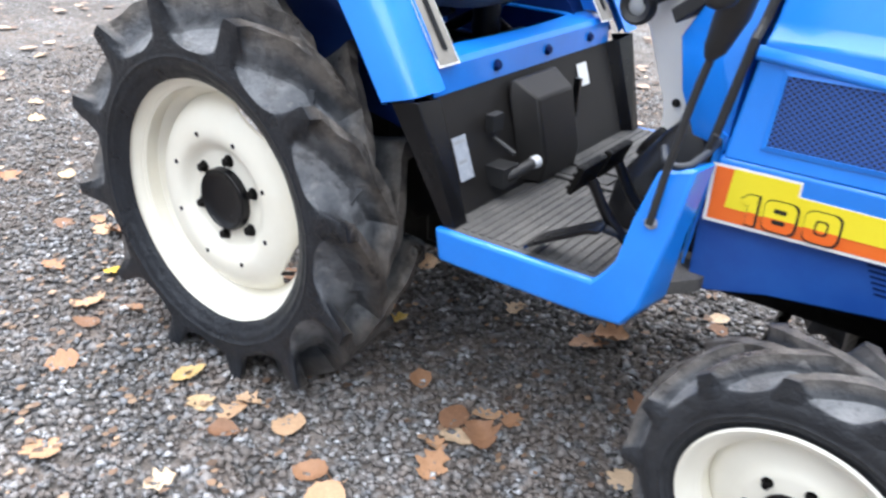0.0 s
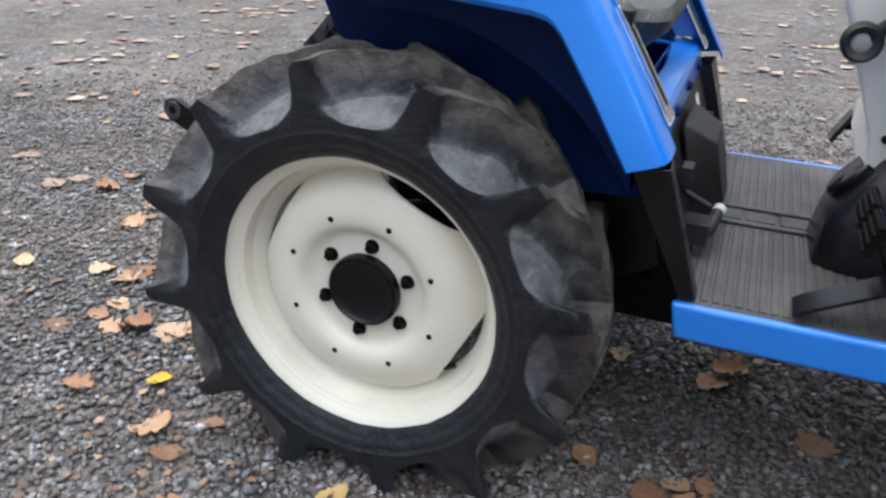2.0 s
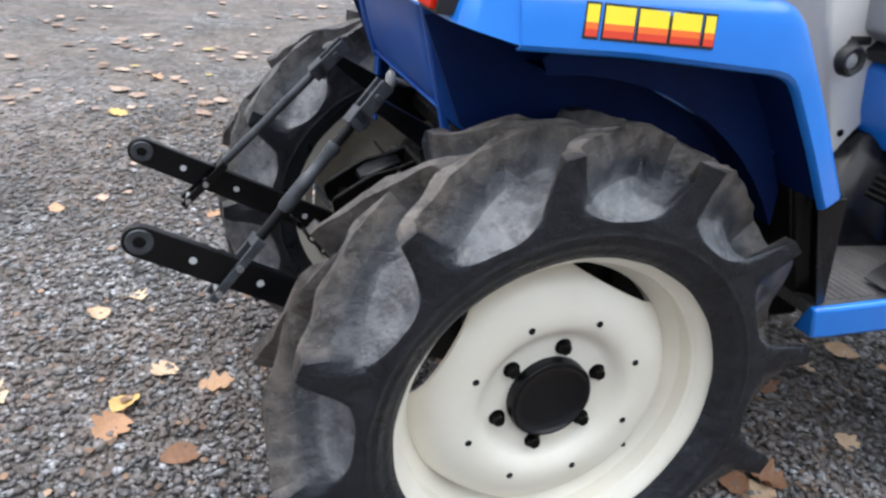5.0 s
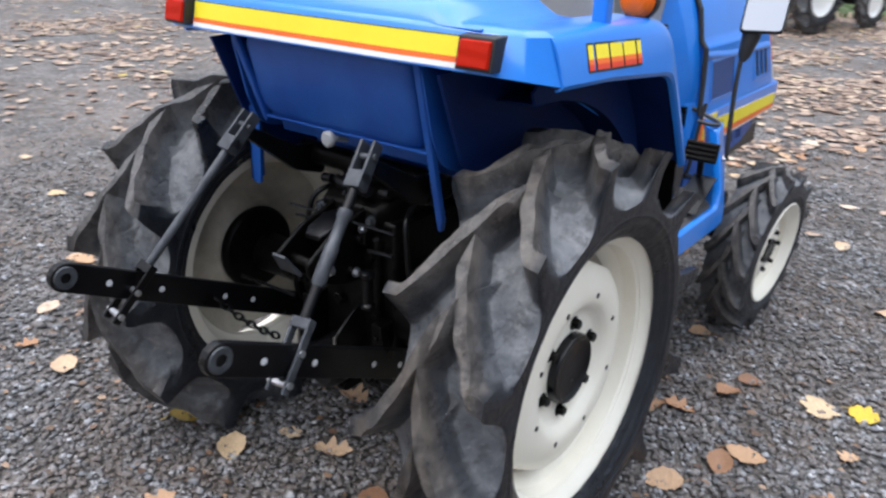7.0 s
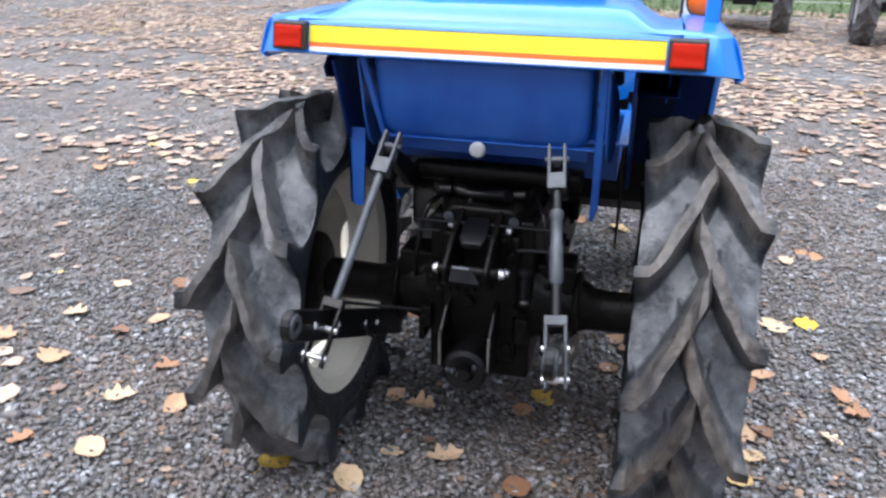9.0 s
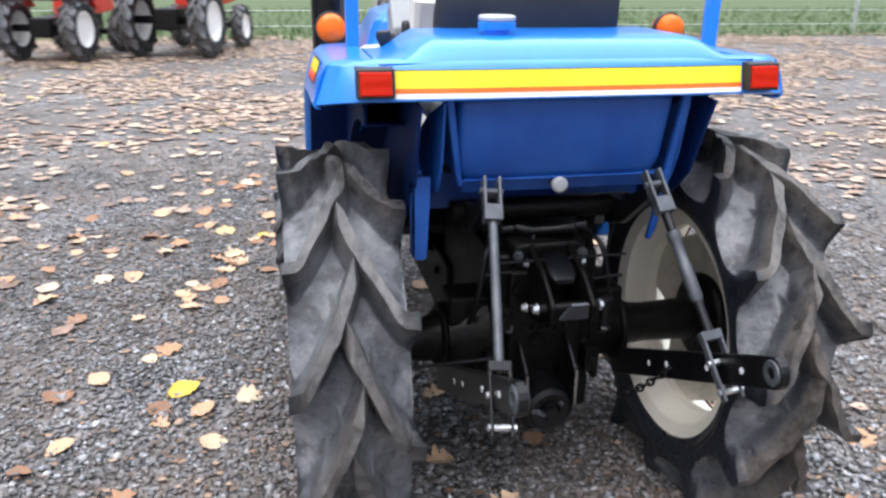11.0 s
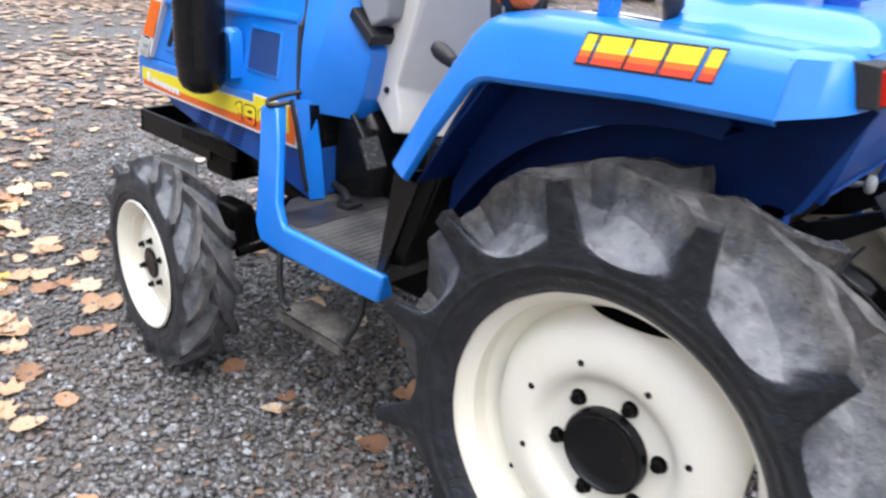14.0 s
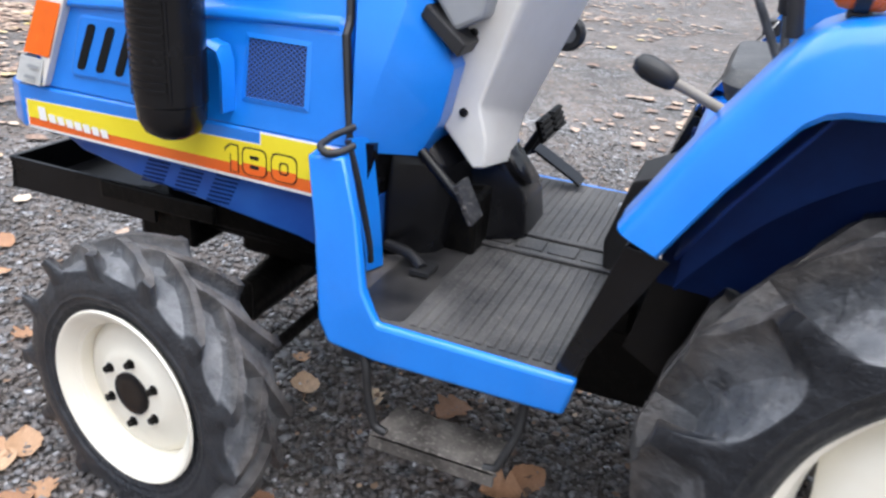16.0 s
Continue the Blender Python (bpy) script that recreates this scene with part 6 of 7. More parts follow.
rod(bm, [(1.262, -0.40, 0.275), (1.262, -0.2, 0.31), (1.262, 0.0, 0.33), (1.262, 0.2, 0.31), (1.262, 0.45, 0.28)], [0.042, 0.04, 0.055, 0.04, 0.042], 14)
axle = part("front_axle", bm, GREASY, tractor, "greasy black front drive axle", smooth=40)
for y0, y1 in ((-0.43, -0.35), (0.40, 0.47)):
    bm = bmesh.new()
    rod(bm, [(1.262, y0, 0.275), (1.262, y0 * 0.3 + y1 * 0.7, 0.275), (1.262, y1, 0.275)], [0.075, 0.075, 0.05], 20)
    part("hub_housing", bm, GREASY, axle, smooth=40)
for y0 in (0.26, -0.33):
    bm = bmesh.new()
    box(bm, (1.20, y0, 0.29), (1.32, y0 + 0.07, 0.40))
    part("knuckle", bm, GREASY, axle, bevel=0.015)
bm = bmesh.new()
rod(bm, [(1.10, -0.34, 0.33), (1.10, 0.39, 0.33)], 0.012)
part("tie_rod", bm, GREASY, axle, smooth=40)

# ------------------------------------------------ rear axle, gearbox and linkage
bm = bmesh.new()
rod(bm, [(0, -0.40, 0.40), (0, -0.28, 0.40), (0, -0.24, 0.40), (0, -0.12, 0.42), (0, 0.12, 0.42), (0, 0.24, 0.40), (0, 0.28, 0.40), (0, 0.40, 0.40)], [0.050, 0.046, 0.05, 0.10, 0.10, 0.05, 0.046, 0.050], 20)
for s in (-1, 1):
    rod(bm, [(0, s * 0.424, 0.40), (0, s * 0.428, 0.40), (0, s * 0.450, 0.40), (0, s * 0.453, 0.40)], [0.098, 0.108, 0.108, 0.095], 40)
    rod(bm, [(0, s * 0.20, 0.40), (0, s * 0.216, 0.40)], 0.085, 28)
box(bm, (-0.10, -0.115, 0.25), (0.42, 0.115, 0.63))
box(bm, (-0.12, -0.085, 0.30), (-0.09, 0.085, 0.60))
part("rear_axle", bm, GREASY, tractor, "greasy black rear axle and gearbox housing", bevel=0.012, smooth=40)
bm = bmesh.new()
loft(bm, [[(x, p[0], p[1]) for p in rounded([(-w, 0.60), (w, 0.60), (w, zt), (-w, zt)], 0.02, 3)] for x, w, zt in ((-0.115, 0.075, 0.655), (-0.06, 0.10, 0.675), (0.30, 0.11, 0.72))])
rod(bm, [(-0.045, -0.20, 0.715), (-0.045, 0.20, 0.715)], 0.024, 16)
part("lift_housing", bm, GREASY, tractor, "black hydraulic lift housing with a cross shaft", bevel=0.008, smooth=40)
bm = bmesh.new()
rod(bm, [(-0.078, 0.066, 0.684), (-0.083, 0.052, 0.680), (-0.087, 0.03, 0.677), (-0.10, -0.02, 0.683), (-0.115, -0.053, 0.691)], [0.010, 0.013, 0.010, 0.010, 0.013], 14)
rod(bm, [(-0.088, 0.029, 0.675), (-0.116, 0.034, 0.61)], 0.0045)
for yy in (0.085, -0.075):
    rod(bm, [(-0.085, yy - 0.012, 0.684), (-0.085, yy + 0.012, 0.682)], 0.010, 12)
part("control_bar", bm, BLACK, tractor, "black cross bar with a hanging link", smooth=40)
for s in (-1, 1):
    bm = bmesh.new()
    prism(bm, rounded([(-0.02, 0.735), (-0.10, 0.74), (-0.235, 0.812), (-0.24, 0.79), (-0.11, 0.69), (-0.03, 0.665)], 0.012), 'y', s * 0.152, s * 0.172)
    part("lift_arm", bm, BLACK, tractor, "black hydraulic lift arm", bevel=0.003)

    # lower link: a flat bar that slopes down towards the axle
    bm = bmesh.new()
    a, b = Vector((-0.605, 0.597)), Vector((-0.02, 0.315))
    d = (b - a).normalized()
    nn = Vector((-d.y, d.x))
    outl = []
    for k in range(9):
        an = math.pi / 2 + math.pi * k / 8
        outl.append(a + (d * math.cos(an) + nn * math.sin(an)) * 0.027)
    outl += [b - nn * 0.03, b + nn * 0.03]
    prism(bm, [tuple(p) for p in outl], 'y', s * 0.204, s * 0.220)
    link = part("lower_link", bm, BLACK, tractor, "flat black lower link bar with drilled holes", bevel=0.0025)
    bm = bmesh.new()
    lathe(bm, [(0.010, s * 0.2015), (0.020, s * 0.2015), (0.022, s * 0.204), (0.022, s * 0.220), (0.020, s * 0.2225), (0.010, s * 0.2225)], 20, 'y', (a.x, 0, a.y), closed=True)
    part("ball_end", bm, GREY_STEEL, link, "worn steel ball end", smooth=40)
    for k, t in enumerate((0.085, 0.20, 0.36, 0.44)):
        p = a + d * t
        bm = bmesh.new()
        lathe(bm, [(0.0005, s * 0.2212), (0.006, s * 0.2212), (0.0063, s * 0.2205)], 12, 'y', (p.x, 0, p.y))
        lathe(bm, [(0.0005, s * 0.2028), (0.006, s * 0.2028), (0.0063, s * 0.2035)], 12, 'y', (p.x, 0, p.y))
        part("bar_hole", bm, STICKER, link)

    # lift rod: clevis on top, bar or turnbuckle, fork round the lower link
    top, low = Vector((-0.232, s * 0.162, 0.808)), Vector((-0.455, s * 0.200, 0.565))
    if s < 0:
        low = Vector((-0.430, s * 0.200, 0.575))
    dr = (low - top).normalized()
    side_v = Vector((0, 1, 0)) - dr * dr.y
    side_v.normalize()
    face = dr.cross(side_v)
    bm = bmesh.new()
    rot = Matrix((side_v, dr, face)).transposed().to_4x4()
    def frame_at(p):
        return Matrix.Translation(p) @ rot
    for k in (-1, 1):
        box(bm, (k * 0.014 - 0.003, -0.028, -0.013), (k * 0.014 + 0.003, 0.050, 0.013), frame_at(top))
    box(bm, (-0.017, 0.030, -0.014), (0.017, 0.062, 0.014), frame_at(top))
    rod(bm, [top - side_v * 0.022 + dr * 0.0, top + side_v * 0.022], 0.007, 10)
    lr = part("lift_rod", bm, GREY_STEEL, tractor, "grey lift rod with a clevis and fork" if s > 0 else "grey turnbuckle lift rod with a clevis and fork", bevel=0.002)
    bm = bmesh.new()
    rod(bm, [top + face * 0.010 + dr * 0.045, top + face * 0.020 + dr * 0.045], 0.011, 14)
    part("clevis_nut", bm, GREY_STEEL, lr)
    ln = (low - top).length
    bm = bmesh.new()
    if s > 0:
        rod(bm, [top + dr * 0.06, top + dr * (ln + 0.005)], 0.0085, 12)
        part("shank", bm, GREY_STEEL, lr, smooth=40)
    else:
        rod(bm, [top + dr * 0.06, top + dr * 0.105], 0.009, 12)
        part("threaded_end", bm, BLACK, lr, smooth=40)
        bm = bmesh.new()
        rod(bm, [top + dr * (ln - 0.07), top + dr * (ln + 0.005)], 0.009, 12)
        part("threaded_end", bm, BLACK, lr, smooth=40)
        bm = bmesh.new()
        rod(bm, [top + dr * 0.098, top + dr * 0.102, top + dr * 0.115, top + dr * 0.12, top + dr * 0.165, top + dr * 0.17, top + dr * (ln - 0.075), top + dr * (ln - 0.065)], [0.006, 0.013, 0.013, 0.0105, 0.0105, 0.0125, 0.0125, 0.007], 12)
        part("turnbuckle", bm, GREY_STEEL, lr, smooth=40)
    bm = bmesh.new()
    fl = 0.115
    for k in (-1, 1):
        box(bm, (k * 0.017 - 0.003, 0.0, -0.008), (k * 0.017 + 0.003, fl, 0.008), frame_at(low))
    box(bm, (-0.020, -0.012, -0.009), (0.020, 0.006, 0.009), frame_at(low))
    part("fork", bm, GREY_STEEL if s < 0 else BLACK, lr, "steel fork straddling the lower link", bevel=0.002)
    for q in (0.045, 0.098):
        bm = bmesh.new()
        c = low + dr * q
        rod(bm, [c - side_v * 0.024, c + side_v * 0.024], 0.006, 10)
        part("pin", bm, STEEL, lr)

    # check chain from the link in to the axle
    bm = bmesh.new()
    pa, pb = Vector((-0.31, s * 0.196, 0.45)), Vector((-0.19, s * 0.150, 0.325))
    for k in range(10):
        t = (k + 0.5) / 10
        c = pa.lerp(pb, t) + Vector((0, 0, -0.012 * math.sin(math.pi * t)))
        b3 = bmesh.new()
        prof = [(0.0075 + 0.0028 * math.cos(q), 0.0028 * math.sin(q)) for q in (2 * math.pi * w / 6 for w in range(6))]
        lathe(b3, prof, 10, 'z', closed=True)
        mm = Matrix.Translation(c) @ (pb - pa).to_track_quat('X', 'Z').to_matrix().to_4x4() @ Matrix.Rotation(radians(90 * (k % 2)), 4, 'X') @ Matrix.Diagonal((1.5, 0.9, 1, 1))
        bmesh.ops.transform(b3, matrix=mm, verts=b3.verts)
        me_tmp = bpy.data.meshes.new("tmp")
        b3.to_mesh(me_tmp)
        b3.free()
        bm.from_mesh(me_tmp)
        bpy.data.meshes.remove(me_tmp)
    part("check_chain", bm, BLACK, tractor, "black check chain", smooth=60)

# top-link bracket, power take-off with guard, side plates
bm = bmesh.new()
for y in (-0.047, 0.036):
    prism(bm, rounded([(-0.10, 0.50), (-0.19, 0.51), (-0.265, 0.545), (-0.275, 0.58), (-0.20, 0.628), (-0.15, 0.640), (-0.10, 0.66)], 0.012), 'y', y, y + 0.010)
rod(bm, [(-0.235, -0.062, 0.565), (-0.235, 0.062, 0.565)], 0.010, 12)
rod(bm, [(-0.16, -0.058, 0.535), (-0.16, 0.058, 0.535)], 0.009, 12)
tl = part("top_link_bracket", bm, GREASY, tractor, "black top link bracket with pins", bevel=0.003, smooth=40)
bm = bmesh.new()
loft(bm, [[(x, p[0], z + p[1]) for p in rounded([(-w, 0), (w, 0), (w, 0.012), (-w, 0.012)], 0.005, 2)] for x, w, z in ((-0.135, 0.022, 0.632), (-0.16, 0.028, 0.628), (-0.20, 0.028, 0.612), (-0.215, 0.020, 0.604))])
part("bracket_cap", bm, BLACK, tl, "worn bright cap", smooth=40, bevel=0.002)
bm = bmesh.new()
prism(bm, [(-0.030, 0.0), (0.030, 0.0), (0.017, 0.052), (-0.017, 0.052)], 'x', -0.003, 0.003)
plate = part("hitch_plate", bm, GREY_STEEL, tl, "tapered bright hitch plate", bevel=0.001)
plate.matrix_local = Matrix.Translation((-0.272, 0.0, 0.556)) @ Matrix.Rotation(radians(-34), 4, 'Y')
for y, x, z, r in ((-0.065, -0.235, 0.565, 0.009), (0.062, -0.235, 0.565, 0.009), (-0.062, -0.16, 0.535, 0.008), (0.060, -0.16, 0.535, 0.008), (0.055, -0.14, 0.625, 0.007), (-0.060, -0.14, 0.622, 0.007)):
    bm = bmesh.new()
    bolt(bm, (x, y, z), 'y' if y > 0 else '-y', r, 0.010)
    part("pin_head", bm, STEEL, tl)
for k in range(6):
    bm = bmesh.new()
    bolt(bm, (-0.205, 0.078 - 0.017 * k, 0.506 + 0.003 * (k % 2)), '-x', 0.0052, 0.010, k)
    part("row_bolt", bm, GREASY, tl)
bm = bmesh.new()
lathe(bm, [(0.052, -0.10), (0.054, -0.185), (0.050, -0.197), (0.040, -0.203), (0.024, -0.200), (0.020, -0.19), (0.0005, -0.19)], 28, 'x', (0, 0.009, 0.308))
rod(bm, [(-0.10, 0.009, 0.308), (-0.215, 0.009, 0.308)], 0.014, 16)
pt = part("power_take_off", bm, BLACK, tractor, "black power take-off guard and shaft", smooth=40)
for y, z in ((0.046, 0.311), (0.036, 0.309), (0.022, 0.300), (-0.014, 0.325)):
    bm = bmesh.new()
    bolt(bm, (-0.196, y, z), '-x', 0.0052, 0.012)
    part("guard_bolt", bm, GREY_STEEL, pt)
for y in (-0.046, 0.061):
    bm = bmesh.new()
    prism(bm, rounded([(-0.08, 0.46), (-0.15, 0.44), (-0.20, 0.402), (-0.203, 0.315), (-0.16, 0.285), (-0.08, 0.285)], 0.008), 'y', y, y + 0.006)
    pl = part("guard_plate", bm, BLACK, pt, bevel=0.001)
    bm = bmesh.new()
    box(bm, (-0.2075, y + 0.0005, 0.320), (-0.2035, y + 0.0055, 0.400))
    part("worn_edge", bm, SCUFFED, pl, "worn plate edge")
bm = bmesh.new()
prism(bm, rounded([(-0.02, 0.262), (-0.15, 0.258), (-0.165, 0.245), (-0.15, 0.232), (-0.02, 0.235)], 0.008), 'y', -0.02, 0.045)
part("drawbar", bm, BLACK, tractor, "short black drawbar below the gearbox", bevel=0.003)
# bolts, plugs, rods and small bright pieces on the castings
for k, (y, z, r) in enumerate(((-0.07, 0.56, 0.010), (0.07, 0.56, 0.010), (-0.07, 0.34, 0.010), (0.07, 0.34, 0.010), (-0.07, 0.635, 0.008), (0.07, 0.635, 0.008), (0.085, 0.47, 0.008), (-0.085, 0.43, 0.008), (0.02, 0.44, 0.013))):
    bm = bmesh.new()
    bolt(bm, (-0.12, y, z), '-x', r, 0.012)
    part("casting_bolt", bm, GREY_STEEL if k in (4, 5, 6) else GREASY, tractor)
for (x, z, ya, yb, r) in ((-0.15, 0.632, 0.135, -0.155, 0.0032), (-0.13, 0.600, 0.14, 0.085, 0.0035), (-0.15, 0.585, -0.085, -0.15, 0.004)):
    bm = bmesh.new()
    rod(bm, [(x, ya, z), (x, (ya + yb) / 2, z + 0.003), (x, yb, z + 0.004)], r, 8)
    part("control_rod", bm, BLACK, tractor, smooth=40)
bm = bmesh.new()
lathe(bm, [(0.0005, 0.474), (0.009, 0.474), (0.015, 0.478), (0.015, 0.484), (0.011, 0.488), (0.011, 0.540), (0.015, 0.544), (0.015, 0.552), (0.008, 0.556), (0.0005, 0.556)], 16, 'z', (-0.175, -0.108, 0))
part("relief_valve", bm, BLACK, tractor, "small black relief valve", smooth=40)
for y, x, z, h in ((0.10, -0.125, 0.50, 0.05), (-0.10, -0.125, 0.39, 0.06), (-0.055, -0.122, 0.60, 0.03), (0.12, -0.11, 0.39, 0.05)):
    bm = bmesh.new()
    box(bm, (x - 0.018, y - 0.014, z - h / 2), (x + 0.02, y + 0.014, z + h / 2))
    rod(bm, [(x - 0.017, y, z), (x - 0.026, y, z)], 0.008, 8)
    part("valve_block", bm, GREASY, tractor, bevel=0.004)
bm = bmesh.new()
rod(bm, [(-0.16, 0.30, 0.418), (-0.16, 0.12, 0.424)], 0.004, 8)
part("sway_rod", bm, BLACK, tractor, smooth=40)
for k in range(2):
    bm = bmesh.new()
    s = (-1, 1)[k]
    rod(bm, bend([(-0.02, s * 0.10, 0.66), (-0.09, s * 0.13, 0.64), (-0.10, s * 0.15, 0.52), (-0.05, s * 0.16, 0.44)], 0.03), 0.006)
    part("hydraulic_pipe", bm, BLACK, tractor, smooth=40)
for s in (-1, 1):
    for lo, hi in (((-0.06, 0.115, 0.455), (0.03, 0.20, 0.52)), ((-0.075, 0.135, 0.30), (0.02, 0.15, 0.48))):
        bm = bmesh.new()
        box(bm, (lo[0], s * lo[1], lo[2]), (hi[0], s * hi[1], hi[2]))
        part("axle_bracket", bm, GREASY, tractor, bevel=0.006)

# ---------------------------------------------------------------- far machines, fence, grass
FAR_TYRES = {}


def far_wheel(parent, x, y, r, w, rim_mat):
    if r not in FAR_TYRES:
        bm = bmesh.new()
        tyre_mesh(bm, r * 0.9, w * 0.48, r * 0.55, w * 0.40, r * 0.10, 13, radians(50), 0.0, r * 0.14, 1, 120)
        FAR_TYRES[r] = part("wheel", bm, TYRE, parent, "black bar-tread tyre", smooth=50)
        wl = FAR_TYRES[r]
    else:
        wl = again(FAR_TYRES[r], parent)
    wl.location = (x, y, r)
    bm = bmesh.new()
    s = 1 if y > 0 else -1
    lathe(bm, [(r * 0.56, -s * w * 0.36), (r * 0.56, s * w * 0.40), (r * 0.53, s * w * 0.42), (r * 0.46, s * w * 0.30), (r * 0.30, s * w * 0.22), (r * 0.14, s * w * 0.26), (0.001, s * w * 0.26)], 32)
    part("rim", bm, rim_mat, wl, smooth=40)


def far_tractor(x, y, turn, paint, rim, label, size=1.0):
    t = new("tractor")
    tagged(t, label, "tractor", "tractors parked in the yard behind")
    bm = bmesh.new()
    loft(bm, [[(px, p[0], p[1]) for p in rounded([(-0.26, z0), (0.26, z0), (0.22, z1), (-0.22, z1)], 0.06, 3)] for px, z0, z1 in ((0.75, 0.62, 1.12), (1.3, 0.60, 1.08), (1.68, 0.62, 0.98), (1.74, 0.66, 0.90))])
    part("hood", bm, paint, t, smooth=30)
    for s in (-1, 1):
        bm = bmesh.new()
        loft(bm, [[(-0.3, s * 0.36, 0.98), (-0.3, s * 0.58, 0.96)], [(0.25, s * 0.36, 1.02), (0.25, s * 0.58, 1.0)], [(0.45, s * 0.36, 0.75), (0.45, s * 0.58, 0.73)]], closed=False)
        part("fender", bm, paint, t, solid=0.01)
    for lo, hi, nm, mt in (((-0.2, -0.16, 0.35), (1.5, 0.16, 0.62), "chassis", BLACK), ((-0.05, -0.5, 0.42), (0.05, 0.5, 0.52), "rear_axle", BLACK),
                           ((1.3, -0.48, 0.28), (1.4, 0.48, 0.36), "front_axle", BLACK), ((0.35, -0.5, 0.42), (0.8, 0.5, 0.46), "footboard", BLACK),
                           ((-0.05, -0.22, 0.85), (0.35, 0.22, 0.95), "seat", SEAT), ((-0.10, -0.22, 0.95), (0.0, 0.22, 1.3), "backrest", SEAT)):
        bm = bmesh.new()
        box(bm, lo, hi)
        part(nm, bm, mt, t, bevel=0.02)
    bm = bmesh.new()
    rod(bm, [(0.72, 0, 1.05), (0.55, 0, 1.25)], 0.02)
    part("steering_column", bm, BLACK, t)
    for s in (-1, 1):
        far_wheel(t, 0, s * 0.48, 0.46, 0.24, rim)
        far_wheel(t, 1.35, s * 0.46, 0.31, 0.17, rim)
    t.matrix_basis = Matrix.Translation((x, y, 0)) @ Matrix.Rotation(radians(turn), 4, 'Z') @ Matrix.Scale(size, 4)


far_tractor(9.2, 3.3, -14, RED_PAINT, WHITE, "small red tractor with white wheel rims parked in the yard", 0.85)
far_tractor(9.54, 1.86, -17, RED_PAINT, WHITE, "red tractor with large dark tyres parked beyond", 1.0)
far_tractor(9.6, -1.42, -8, NAVY_PAINT, GALV, "dark tractor with wide black tyres parked before the fence", 0.95)
far_tractor(8.6, -3.1, -8, NAVY_PAINT, GALV, "dark tractor with black tyres standing beside another one", 0.95)
far_tractor(7.4, -9.2, -25, NAVY_PAINT, CREAM, "dark blue tractor with cream rims parked in a row", 1.05)
far_tractor(6.8, -11.6, -25, RED_PAINT, CREAM, "red tractor with cream rims parked in the row", 1.0)
far_tractor(5.9, -13.8, -25, GREEN_PAINT, YELLOW, "green tractor with yellow rims farther along the row", 1.0)

bm = bmesh.new()
rng = random.Random(5)
verts, faces = [], []
for k in range(16000):
    x = 11.75 + rng.random() ** 1.5 * 9
    y = rng.uniform(-32, 26)
    h = rng.uniform(0.05, 0.16)
    a = rng.uniform(0, 6.28)
    w = rng.uniform(0.008, 0.02)
    dx, dy = math.cos(a) * w, math.sin(a) * w
    lx, ly = rng.uniform(-0.05, 0.05), rng.uniform(-0.05, 0.05)
    i = len(verts)
    verts += [(x - dx, y - dy, 0), (x + dx, y + dy, 0), (x + lx, y + ly, h)]
    faces.append((i, i + 1, i + 2))
bm.free()
me = bpy.data.meshes.new("grass")
me.from_pydata(verts, [], faces)
me.materials.append(GRASS)
tagged(new("grass", me), "strip of short green grass along the fence", "grass", kind="stuff")
bm = bmesh.new()
box(bm, (11.85, -40, -0.02), (40, 34, 0.006))
ob = part("verge", bm, surface("grassy_soil", (0.045, 0.075, 0.02), (0.075, 0.11, 0.035), 3, 0.8, 0.9, fine=(0.09, 0.07, 0.04)), None)
tagged(ob, "grassy verge beyond the gravel yard", "verge", kind="structure")

fence = new("fence")
tagged(fence, "wire fence on grey metal posts along the grass", "fence")
for k in range(18):
    bm = bmesh.new()
    rod(bm, [(12.75, -30 + 3.2 * k, 0), (12.75, -30 + 3.2 * k, 1.5)], 0.035, 8)
    part("post", bm, GALV, fence)
for k in range(6):
    bm = bmesh.new()
    z = 0.15 + 0.26 * k
    rod(bm, [(12.75, -30, z), (12.75, 24.4, z)], 0.006, 5)
    part("wire", bm, GALV, fence)

